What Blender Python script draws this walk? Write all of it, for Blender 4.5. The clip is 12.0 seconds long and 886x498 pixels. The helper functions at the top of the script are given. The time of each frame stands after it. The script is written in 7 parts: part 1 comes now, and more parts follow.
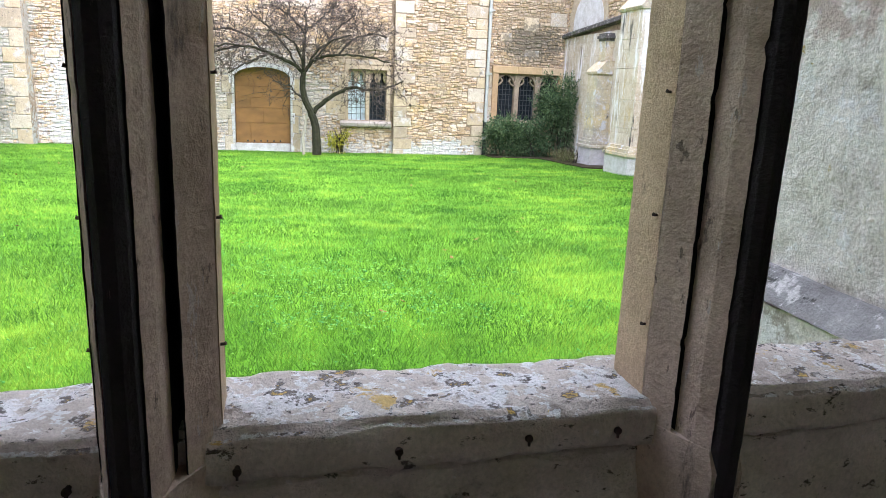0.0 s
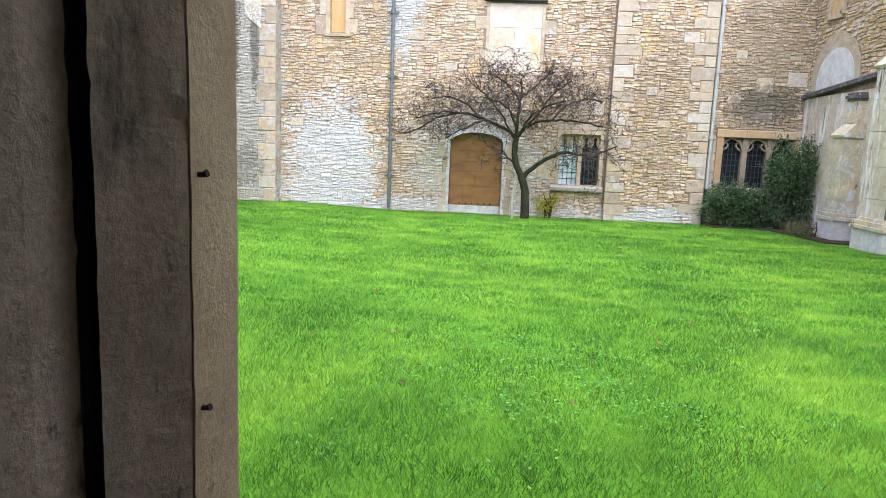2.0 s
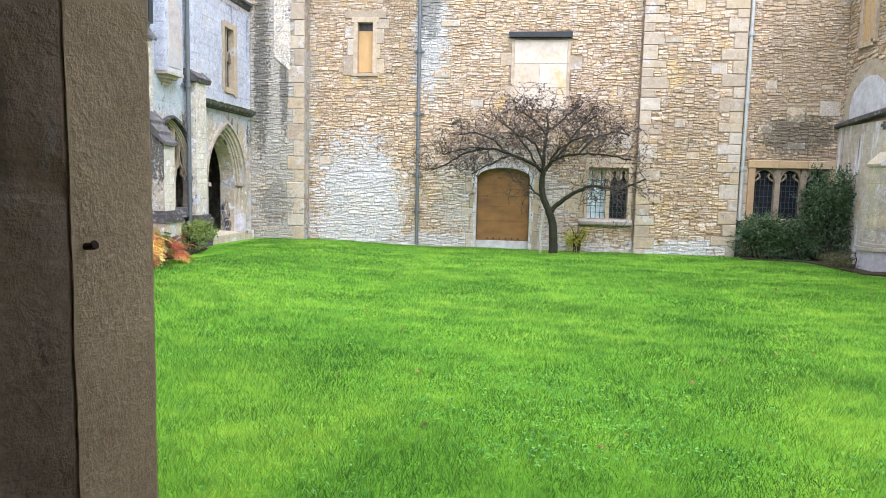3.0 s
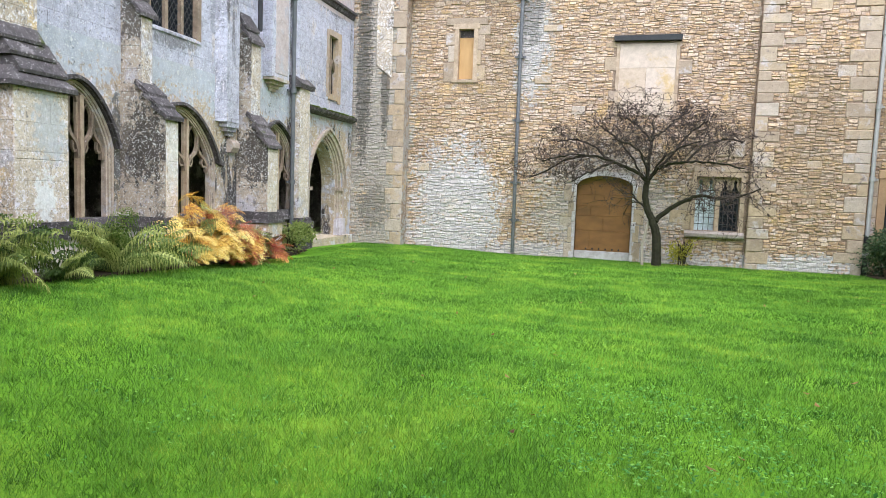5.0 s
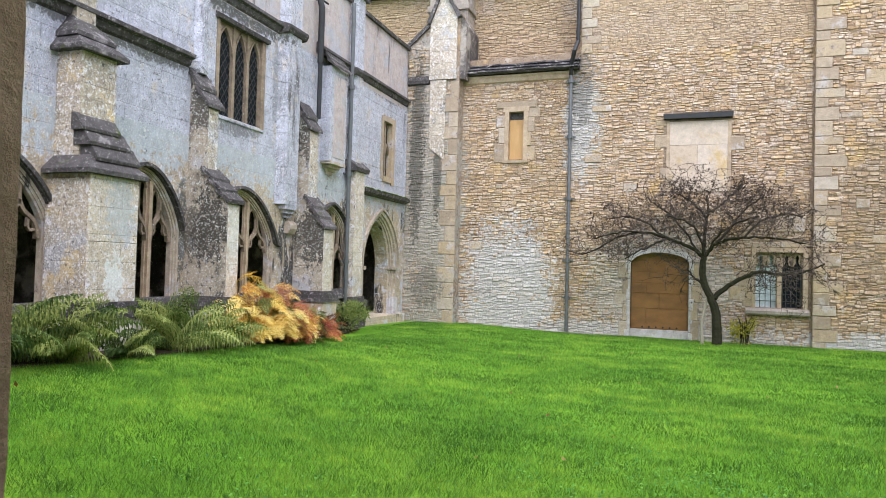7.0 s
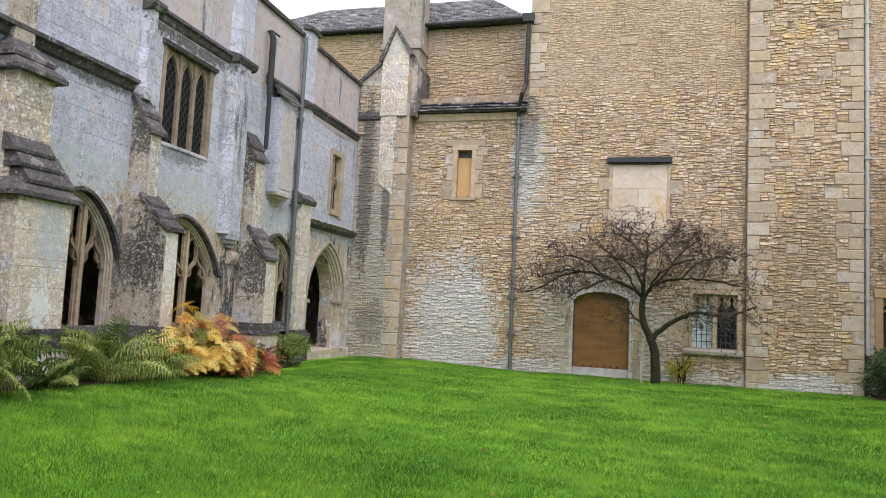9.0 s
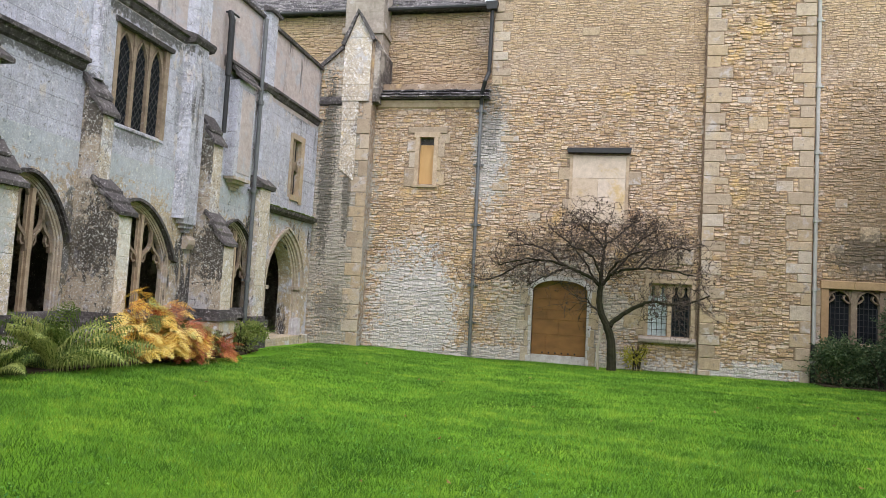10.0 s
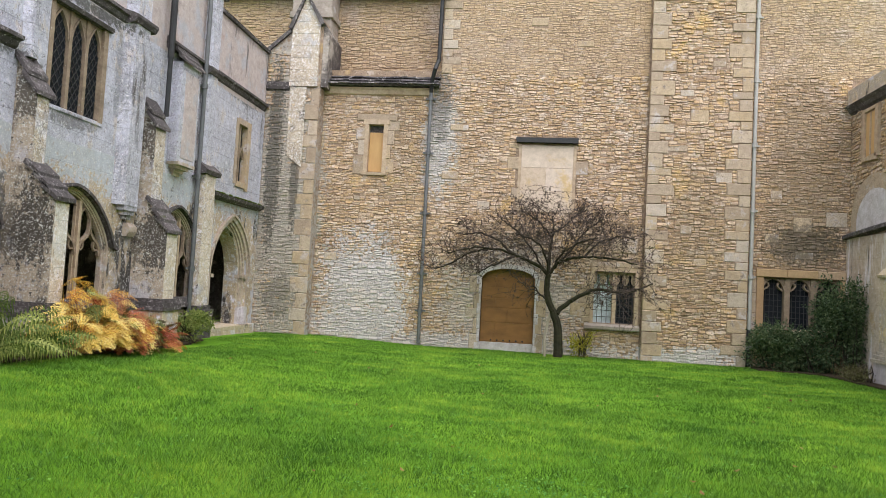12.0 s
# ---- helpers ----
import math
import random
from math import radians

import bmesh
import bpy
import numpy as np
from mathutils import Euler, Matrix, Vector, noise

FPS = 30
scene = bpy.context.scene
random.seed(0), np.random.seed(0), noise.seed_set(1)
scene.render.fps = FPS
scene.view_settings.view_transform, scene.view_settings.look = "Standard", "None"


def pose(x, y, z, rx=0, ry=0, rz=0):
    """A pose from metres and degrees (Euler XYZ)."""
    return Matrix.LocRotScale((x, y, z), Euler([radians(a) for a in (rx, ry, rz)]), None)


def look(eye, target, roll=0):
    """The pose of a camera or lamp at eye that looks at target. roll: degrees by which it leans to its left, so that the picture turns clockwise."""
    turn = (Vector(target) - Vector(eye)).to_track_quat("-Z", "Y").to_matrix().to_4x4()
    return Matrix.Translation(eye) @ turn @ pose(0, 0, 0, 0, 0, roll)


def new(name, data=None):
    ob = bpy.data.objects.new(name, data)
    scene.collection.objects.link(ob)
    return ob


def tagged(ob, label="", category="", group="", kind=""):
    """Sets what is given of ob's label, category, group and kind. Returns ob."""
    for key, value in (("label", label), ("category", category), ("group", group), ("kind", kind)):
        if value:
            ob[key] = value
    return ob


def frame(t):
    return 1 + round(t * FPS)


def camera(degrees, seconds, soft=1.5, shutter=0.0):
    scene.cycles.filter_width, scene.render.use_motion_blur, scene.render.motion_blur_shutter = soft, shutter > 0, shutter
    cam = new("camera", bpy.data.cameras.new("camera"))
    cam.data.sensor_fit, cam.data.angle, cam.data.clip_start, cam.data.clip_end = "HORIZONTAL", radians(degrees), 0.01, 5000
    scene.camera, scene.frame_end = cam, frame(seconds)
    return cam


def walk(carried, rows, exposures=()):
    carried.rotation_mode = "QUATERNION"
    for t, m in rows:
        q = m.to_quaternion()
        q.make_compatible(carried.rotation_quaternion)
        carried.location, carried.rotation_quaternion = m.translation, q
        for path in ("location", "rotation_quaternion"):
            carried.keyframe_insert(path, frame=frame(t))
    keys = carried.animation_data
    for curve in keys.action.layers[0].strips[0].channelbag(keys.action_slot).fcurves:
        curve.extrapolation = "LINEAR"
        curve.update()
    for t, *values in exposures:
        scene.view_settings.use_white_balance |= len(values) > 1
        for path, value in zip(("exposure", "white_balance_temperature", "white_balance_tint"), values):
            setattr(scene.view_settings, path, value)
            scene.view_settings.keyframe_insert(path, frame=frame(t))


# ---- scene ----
cam = camera(66.3, 12.0, soft=0.8)
PATH = [
    (0, (-0.227, -0.622, 1.644), (0.252, 1.265, 1.189), 2.3),
    (0.5, (-0.12, -0.516, 1.648), (0.11, 1.428, 1.24), 2.0),
    (1, (-0.066, -0.444, 1.656), (-0.051, 1.52, 1.282), 2.2),
    (1.5, (-0.098, -0.341, 1.665), (-0.19, 1.627, 1.322), 2.3),
    (2, (-0.115, -0.294, 1.675), (-0.241, 1.679, 1.373), 2.3),
    (2.5, (-0.107, -0.245, 1.683), (-0.273, 1.733, 1.438), 1.7),
    (3, (-0.074, -0.215, 1.689), (-0.292, 1.763, 1.486), 1.3),
    (5, (-0.079, 0.005, 1.57), (-0.578, 1.934, 1.394), 2.1),
    (5.5, (-0.107, 0.025, 1.547), (-0.669, 1.939, 1.403), 1.9),
    (6, (-0.103, 0.011, 1.56), (-0.723, 1.914, 1.469), 1.8),
    (6.5, (-0.082, -0.002, 1.546), (-0.728, 1.893, 1.523), 1.7),
    (7, (-0.076, -0.009, 1.559), (-0.73, 1.88, 1.61), 1.6),
    (9, (0.036, 0.003, 1.531), (-0.482, 1.927, 1.695), 2.8),
    (9.5, (0.013, 0.001, 1.547), (-0.444, 1.942, 1.694), 2.9),
    (10, (0.051, 0.008, 1.556), (-0.356, 1.961, 1.686), 3.2),
    (10.5, (0.022, 0.013, 1.556), (-0.337, 1.977, 1.674), 3.2),
    (11, (0.015, 0.005, 1.554), (-0.306, 1.976, 1.662), 3.2),
    (11.5, (0.004, 0.002, 1.571), (-0.285, 1.978, 1.673), 3.2),
    (12, (0.011, 0.002, 1.555), (-0.243, 1.983, 1.659), 3.1),
]
walk(cam, [(t, look(eye, target, roll)) for t, eye, target, roll in PATH],
     [(0, 2.3, 5830, 10), (1, 2.05, 5740, 9), (2.5, 1.78, 5740, 9), (3.2, 1.72, 5850, 9), (5, 1.45, 6030, 10), (7, 1.25, 6110, 10), (9, 0.96, 6360, 10), (12, 0.99, 6590, 10)])
# ---- end of the walk ----

# ---- world, sun ----
world = bpy.data.worlds.new("overcast")
scene.world = world
world.use_nodes = True
wn = world.node_tree.nodes
wl = world.node_tree.links
sky = wn.new("ShaderNodeTexSky")
sky.sky_type = 'NISHITA'
sky.sun_disc = False
sky.sun_elevation = radians(60)
sky.sun_rotation = radians(145)
sky.dust_density = 4.0
sky.air_density = 1.2
grey = wn.new("ShaderNodeHueSaturation")
grey.inputs["Saturation"].default_value = 0.35
wl.new(sky.outputs[0], grey.inputs["Color"])
cloud = wn.new("ShaderNodeMix")
cloud.data_type = 'RGBA'
cloud.inputs[0].default_value = 0.6
cloud.inputs[7].default_value = (5.2, 5.6, 6.2, 1)
wl.new(grey.outputs[0], cloud.inputs[6])
wl.new(cloud.outputs[2], wn["Background"].inputs["Color"])
wn["Background"].inputs["Strength"].default_value = 0.15
sun = new("sun", bpy.data.lights.new("sun", 'SUN'))
sun.data.energy = 1.3
sun.data.angle = radians(70)
sun.data.color = (1.0, 0.98, 0.96)
sun.matrix_world = look((3, -3, 16), (0, 6, 0))


# ---- materials ----
def shader(name, rough=0.85, metal=0.0, spec=0.3):
    m = bpy.data.materials.new(name)
    m.use_nodes = True
    b = m.node_tree.nodes["Principled BSDF"]
    b.inputs["Roughness"].default_value = rough
    b.inputs["Metallic"].default_value = metal
    b.inputs["Specular IOR Level"].default_value = spec
    return m, m.node_tree.nodes, m.node_tree.links, b


def noise_node(n, l, pos, scale, detail=4, stretch=None, rough=0.6):
    t = n.new("ShaderNodeTexNoise")
    t.inputs["Scale"].default_value = scale
    t.inputs["Detail"].default_value = detail
    t.inputs["Roughness"].default_value = rough
    if stretch:
        mp = n.new("ShaderNodeMapping")
        mp.inputs["Scale"].default_value = stretch
        l.new(pos, mp.inputs["Vector"])
        l.new(mp.outputs[0], t.inputs["Vector"])
    else:
        l.new(pos, t.inputs["Vector"])
    return t.outputs["Fac"]


def ramp(n, l, fac, stops):
    r = n.new("ShaderNodeValToRGB")
    e = r.color_ramp.elements
    while len(e) < len(stops):
        e.new(0.5)
    for el, (p, c) in zip(e, stops):
        el.position = p
        el.color = (*c, 1) if len(c) == 3 else c
    l.new(fac, r.inputs[0])
    return r.outputs[0]


def mixed(n, l, fac, a, b, how='MIX'):
    m = n.new("ShaderNodeMix")
    m.data_type, m.blend_type = 'RGBA', how
    for sock, v in ((m.inputs[0], fac), (m.inputs[6], a), (m.inputs[7], b)):
        if isinstance(v, (int, float)):
            sock.default_value = v
        elif isinstance(v, tuple):
            sock.default_value = (*v, 1)
        else:
            l.new(v, sock)
    return m.outputs[2]


def maths(n, l, op, a, b=0.0, clamp=False):
    m = n.new("ShaderNodeMath")
    m.operation, m.use_clamp = op, clamp
    for sock, v in ((m.inputs[0], a), (m.inputs[1], b)):
        if isinstance(v, (int, float)):
            sock.default_value = v
        else:
            l.new(v, sock)
    return m.outputs[0]


def span(n, l, v, lo, hi, a=0.0, b=1.0):
    m = n.new("ShaderNodeMapRange")
    m.interpolation_type = 'SMOOTHSTEP'
    l.new(v, m.inputs[0])
    for i, x in enumerate((lo, hi, a, b)):
        m.inputs[1 + i].default_value = x
    return m.outputs[0]


def cooler(c):
    """Limestone under a grey sky: a little pinker and less yellow."""
    return (min(0.85, c[0] * 1.06), min(0.82, c[1] * 1.0), min(0.82, c[2] * 1.08))


def stone(name, cols, pieces=False, patches=(), bump=0.5, grain=60, rough=0.9, blocks=None, patch_zone=None, zone_axis=0, spread=0.75, over=()):
    """cols: colours by noise or by piece; patches: (colour, scale, threshold, softness, stretch) laid over one another."""
    cols = [cooler(c) for c in cols]
    patches = [(cooler(c), *rest) for c, *rest in patches]
    m, n, l, b = shader(name, rough, 0, 0.25)
    geo = n.new("ShaderNodeNewGeometry")
    pos = geo.outputs["Position"]
    big = noise_node(n, l, pos, 0.9, 5)
    fine = noise_node(n, l, pos, grain, 5, rough=0.7)
    mid = noise_node(n, l, pos, 9, 5, rough=0.65)
    stops = [(0.15 + 0.7 * i / max(1, len(cols) - 1), c) for i, c in enumerate(cols)]
    if pieces:
        info = n.new("ShaderNodeObjectInfo")
        pick = maths(n, l, 'FRACT', maths(n, l, 'ADD', geo.outputs["Random Per Island"], info.outputs["Random"]))
        pick = maths(n, l, 'ADD', maths(n, l, 'MULTIPLY', pick, spread), maths(n, l, 'MULTIPLY', big, 1.05 - spread))
    else:
        pick = maths(n, l, 'ADD', maths(n, l, 'MULTIPLY', big, 0.6), maths(n, l, 'MULTIPLY', mid, 0.4))
        stops = [(0.3 + 0.4 * i / max(1, len(cols) - 1), c) for i, c in enumerate(cols)]
    col = ramp(n, l, pick, stops)
    joint = None
    if blocks:
        bw, bh, axis = blocks
        sep = n.new("ShaderNodeSeparateXYZ")
        l.new(pos, sep.inputs[0])
        comb = n.new("ShaderNodeCombineXYZ")
        l.new(sep.outputs[axis], comb.inputs[0])
        l.new(sep.outputs[2], comb.inputs[1])
        br = n.new("ShaderNodeTexBrick")
        l.new(comb.outputs[0], br.inputs["Vector"])
        br.inputs["Scale"].default_value = 1.0
        br.inputs["Brick Width"].default_value = bw
        br.inputs["Row Height"].default_value = bh
        br.inputs["Mortar Size"].default_value = 0.006
        br.inputs["Mortar Smooth"].default_value = 0.4
        br.inputs["Color1"].default_value = (0.86, 0.86, 0.86, 1)
        br.inputs["Color2"].default_value = (1, 1, 1, 1)
        br.inputs["Mortar"].default_value = (0.7, 0.68, 0.66, 1)
        col = mixed(n, l, 0.75, col, br.outputs["Color"], 'MULTIPLY')
        joint = br.outputs["Fac"]
    for colour, scale, edge, soft, stretch in patches:
        f = noise_node(n, l, pos, scale, 7, stretch, 0.7)
        col = mixed(n, l, span(n, l, f, edge, edge + soft), col, colour)
    if patch_zone:
      sep = n.new("ShaderNodeSeparateXYZ")
      l.new(pos, sep.inputs[0])
      wob2 = noise_node(n, l, pos, 14, 4)
      for colour, zones, stretch in patch_zone:
        wob = noise_node(n, l, pos, 1.6 if stretch is None else 3.2, 6, stretch, 0.75)
        total = 0.0
        for cx, cz, rx, rz, amount in zones:
            dx = maths(n, l, 'POWER', maths(n, l, 'ABSOLUTE', maths(n, l, 'DIVIDE', maths(n, l, 'SUBTRACT', sep.outputs[zone_axis], cx), rx)), 2.0)
            dz = maths(n, l, 'POWER', maths(n, l, 'ABSOLUTE', maths(n, l, 'DIVIDE', maths(n, l, 'SUBTRACT', sep.outputs[2], cz), rz)), 2.0)
            d = maths(n, l, 'SUBTRACT', 1.0, maths(n, l, 'ADD', dx, dz))
            d = maths(n, l, 'ADD', d, maths(n, l, 'MULTIPLY', maths(n, l, 'SUBTRACT', wob, 0.5), 2.4))
            d = maths(n, l, 'ADD', d, maths(n, l, 'MULTIPLY', maths(n, l, 'SUBTRACT', wob2, 0.5), 3.4))
            total = maths(n, l, 'MAXIMUM', total, maths(n, l, 'MULTIPLY', span(n, l, d, 0.0, 0.55), amount))
        col = mixed(n, l, total, col, colour)
    for colour, scale, edge, soft in over:
        f = noise_node(n, l, pos, scale, 7, None, 0.7)
        col = mixed(n, l, span(n, l, f, edge, edge + soft), col, colour)
    col = mixed(n, l, 0.55, col, ramp(n, l, fine, [(0.25, (0.55, 0.55, 0.55)), (0.7, (1.2, 1.2, 1.2))]), 'MULTIPLY')
    col = mixed(n, l, 0.5, col, ramp(n, l, mid, [(0.3, (0.7, 0.68, 0.66)), (0.65, (1.15, 1.15, 1.15))]), 'MULTIPLY')
    l.new(col, b.inputs["Base Color"])
    bp = n.new("ShaderNodeBump")
    bp.inputs["Strength"].default_value = bump
    bp.inputs["Distance"].default_value = 0.02
    h = maths(n, l, 'ADD', maths(n, l, 'MULTIPLY', fine, 0.5), mid)
    if joint:
        h = maths(n, l, 'SUBTRACT', h, maths(n, l, 'MULTIPLY', joint, 0.8))
    l.new(h, bp.inputs["Height"])
    l.new(bp.outputs[0], b.inputs["Normal"])
    return m


def plain(name, c1, c2, scale=20, rough=0.6, metal=0.0, spec=0.4, bump=0.2, stretch=None, pieces=False, sheen=0.0):
    m, n, l, b = shader(name, rough, metal, spec)
    geo = n.new("ShaderNodeNewGeometry")
    f = noise_node(n, l, geo.outputs["Position"], scale, 5, stretch)
    g = noise_node(n, l, geo.outputs["Position"], scale * 0.12, 3)
    f = maths(n, l, 'ADD', maths(n, l, 'MULTIPLY', f, 0.6), maths(n, l, 'MULTIPLY', g, 0.4))
    if pieces:
        info = n.new("ShaderNodeObjectInfo")
        r = maths(n, l, 'FRACT', maths(n, l, 'ADD', geo.outputs["Random Per Island"], info.outputs["Random"]))
        f = maths(n, l, 'ADD', maths(n, l, 'MULTIPLY', f, 0.4), maths(n, l, 'MULTIPLY', r, 0.6))
    l.new(ramp(n, l, f, [(0.25, c1), (0.75, c2)]), b.inputs["Base Color"])
    bp = n.new("ShaderNodeBump")
    bp.inputs["Strength"].default_value = bump
    bp.inputs["Distance"].default_value = 0.01
    l.new(f, bp.inputs["Height"])
    l.new(bp.outputs[0], b.inputs["Normal"])
    return m


def leafy(name, stops, trans=0.25, patch=3.0, share=0.4, each=0.0):
    m, n, l, b = shader(name, 0.6, 0, 0.3)
    geo = n.new("ShaderNodeNewGeometry")
    f = noise_node(n, l, geo.outputs["Position"], patch, 5, None, 0.65)
    v = maths(n, l, 'ADD', maths(n, l, 'MULTIPLY', geo.outputs["Random Per Island"], 1 - share), maths(n, l, 'MULTIPLY', f, share))
    if each:
        info = n.new("ShaderNodeObjectInfo")
        v = maths(n, l, 'ADD', maths(n, l, 'MULTIPLY', v, 1 - each), maths(n, l, 'MULTIPLY', info.outputs["Random"], each))
    c = ramp(n, l, v, stops)
    l.new(c, b.inputs["Base Color"])
    tr = n.new("ShaderNodeBsdfTranslucent")
    l.new(c, tr.inputs["Color"])
    mx = n.new("ShaderNodeMixShader")
    mx.inputs[0].default_value = trans
    l.new(b.outputs[0], mx.inputs[1])
    l.new(tr.outputs[0], mx.inputs[2])
    l.new(mx.outputs[0], n["Material Output"].inputs[0])
    return m


WASH = (0.58, 0.595, 0.67)
WASH_ZONES = [(-3.95, 1.15, 1.3, 1.7, 0.58), (-2.3, 5.0, 0.45, 1.5, 0.5), (-0.4, 1.2, 2.0, 1.5, 0.34),
              (-1.0, 0.15, 4.5, 0.32, 0.5), (3.6, 0.1, 1.6, 0.4, 0.6), (-4.1, 0.3, 1.5, 0.9, 0.5)]
GREYED = [(-6.0, 3.2, 0.95, 5.0, 0.7), (-2.2, 5.2, 0.5, 1.6, 0.4)]
SOOTED = [(-6.3, 4.6, 0.22, 2.6, 0.7), (-5.75, 4.8, 0.12, 2.2, 0.65), (-5.95, 1.0, 0.5, 0.6, 0.4), (-2.35, 5.9, 0.3, 1.0, 0.5), (6.2, 2.9, 1.0, 0.5, 0.6)]
BROWNED = [(6.1, 3.4, 1.0, 5.0, 0.6), (3.8, 3.0, 0.8, 2.0, 0.4), (1.9, 2.6, 0.9, 0.9, 0.4), (-3.2, 4.6, 0.8, 1.2, 0.3), (-0.6, 2.7, 0.9, 0.5, 0.45)]
STAINS = [((0.27, 0.20, 0.135), BROWNED, None), (WASH, WASH_ZONES, None), ((0.41, 0.40, 0.385), GREYED, None), ((0.075, 0.07, 0.062), SOOTED, (1, 1, 0.16))]
RUBBLE = stone("rubble_stone", [(0.26, 0.175, 0.11), (0.43, 0.305, 0.175), (0.50, 0.36, 0.195), (0.45, 0.35, 0.25), (0.60, 0.485, 0.335), (0.52, 0.375, 0.20)],
               True, [((0.60, 0.43, 0.19), 1.3, 0.55, 0.14, None), ((0.19, 0.145, 0.105), 2.2, 0.585, 0.12, None), ((0.56, 0.49, 0.39), 4.0, 0.56, 0.10, None), ((0.10, 0.078, 0.058), 24, 0.585, 0.05, None), ((0.58, 0.51, 0.41), 7.0, 0.56, 0.10, None), ((0.66, 0.60, 0.50), 30, 0.585, 0.04, None)], 1.0, 45, patch_zone=STAINS, spread=0.58)
MORTAR = stone("lime_mortar", [(0.18, 0.132, 0.088), (0.29, 0.222, 0.15), (0.42, 0.34, 0.245)], False,
               [((0.10, 0.075, 0.055), 18, 0.56, 0.08, None), ((0.52, 0.44, 0.34), 26, 0.58, 0.06, None),
                ((0.50, 0.36, 0.17), 1.3, 0.55, 0.14, None), ((0.17, 0.13, 0.095), 2.2, 0.585, 0.12, None), ((0.50, 0.43, 0.34), 4.0, 0.56, 0.10, None)], 1.0, 30, patch_zone=STAINS)
UPPER = stone("coursed_stone", [(0.40, 0.295, 0.18), (0.45, 0.34, 0.205), (0.47, 0.36, 0.22), (0.50, 0.405, 0.28)], True,
              [((0.46, 0.39, 0.32), 0.6, 0.5, 0.2, None), ((0.15, 0.11, 0.08), 24, 0.59, 0.05, None), ((0.62, 0.54, 0.42), 18, 0.60, 0.06, None)], 0.9, 45, spread=0.5)
QUOIN = stone("quoin_limestone", [(0.36, 0.295, 0.205), (0.43, 0.36, 0.26), (0.45, 0.36, 0.225), (0.49, 0.435, 0.34)], True,
              [((0.52, 0.49, 0.45), 3.0, 0.54, 0.12, None), ((0.34, 0.29, 0.22), 11, 0.58, 0.08, None), ((0.50, 0.41, 0.27), 1.6, 0.56, 0.1, None), ((0.24, 0.2, 0.16), 6.0, 0.60, 0.08, None), ((0.13, 0.11, 0.1), 30, 0.62, 0.04, None)], 0.7, 50, patch_zone=[STAINS[3]])
DRIPS = [(9.0, 5.38, 1.25, 0.13, 0.9), (6.5, 4.22, 1.7, 0.10, 0.8), (12.2, 5.46, 0.5, 0.14, 0.8), (14.5, 5.5, 1.0, 0.12, 0.7), (10.75, 3.2, 0.2, 0.8, 0.6), (8.9, 3.6, 0.6, 0.12, 0.6), (9.9, 4.6, 0.12, 0.9, 0.4)]
LOWDRIPS = [(7.70, 1.95, 0.16, 0.85, 0.85), (5.48, 1.9, 0.10, 0.7, 0.6), (13.0, 1.4, 0.1, 0.6, 0.4)]
BLACKDRIP = (0.11, 0.105, 0.10)
ASHLAR = stone("weathered_ashlar", [(0.34, 0.32, 0.29), (0.47, 0.43, 0.35), (0.56, 0.48, 0.32), (0.58, 0.53, 0.43)], False,
               [((0.60, 0.50, 0.29), 1.5, 0.54, 0.06, None), ((0.60, 0.61, 0.62), 3.0, 0.56, 0.05, None), ((0.09, 0.085, 0.075), 1.7, 0.58, 0.06, (1, 1, 0.35)),
                ((0.76, 0.76, 0.75), 30, 0.58, 0.05, None), ((0.09, 0.085, 0.08), 42, 0.61, 0.05, None)], 0.6, 50, blocks=(0.62, 0.3, 1))
# Lighter ashlar for fronts: light from the open court is in its colour.
FRONTASH = stone("lit_yellow_ashlar", [(0.54, 0.485, 0.37), (0.64, 0.57, 0.42), (0.68, 0.63, 0.50)], False,
                 [((0.52, 0.53, 0.55), 2.2, 0.57, 0.08, None), ((0.76, 0.76, 0.76), 5.0, 0.58, 0.05, None), ((0.78, 0.78, 0.78), 16, 0.55, 0.05, None), ((0.78, 0.78, 0.78), 44, 0.54, 0.05, None), ((0.14, 0.13, 0.12), 60, 0.58, 0.05, None), ((0.16, 0.155, 0.15), 9, 0.63, 0.05, (1, 1, 0.5)), ((0.12, 0.115, 0.11), 42, 0.62, 0.05, None)], 0.8, 50, blocks=(0.6, 0.3, 1),
                 patch_zone=[((0.52, 0.535, 0.56), [(5.98, 2.1, 0.22, 0.5, 0.75)], None), ((0.82, 0.82, 0.82), [(5.92, 1.32, 0.17, 0.34, 0.9), (7.9, 1.9, 0.2, 0.5, 0.5)], None)], zone_axis=1)
LOWASH = stone("tan_arcade_ashlar", [(0.30, 0.26, 0.20), (0.44, 0.37, 0.26), (0.52, 0.43, 0.27), (0.53, 0.48, 0.39)], False,
               [((0.46, 0.48, 0.51), 1.5, 0.50, 0.1, None), ((0.68, 0.69, 0.71), 5, 0.57, 0.05, None), ((0.06, 0.057, 0.053), 1.9, 0.56, 0.07, (1, 1, 0.3)), ((0.70, 0.70, 0.69), 12, 0.60, 0.04, None), ((0.64, 0.64, 0.63), 30, 0.58, 0.05, None), ((0.09, 0.085, 0.08), 30, 0.59, 0.05, None)],
               0.6, 50, blocks=(0.62, 0.3, 1), patch_zone=[((0.48, 0.51, 0.575), [(8.0, 3.6, 12.0, 1.0, 0.9)], None), (BLACKDRIP, LOWDRIPS, (1, 1, 0.4))], zone_axis=1,
               over=[((0.72, 0.72, 0.71), 42, 0.57, 0.05), ((0.74, 0.74, 0.73), 16, 0.60, 0.05)])
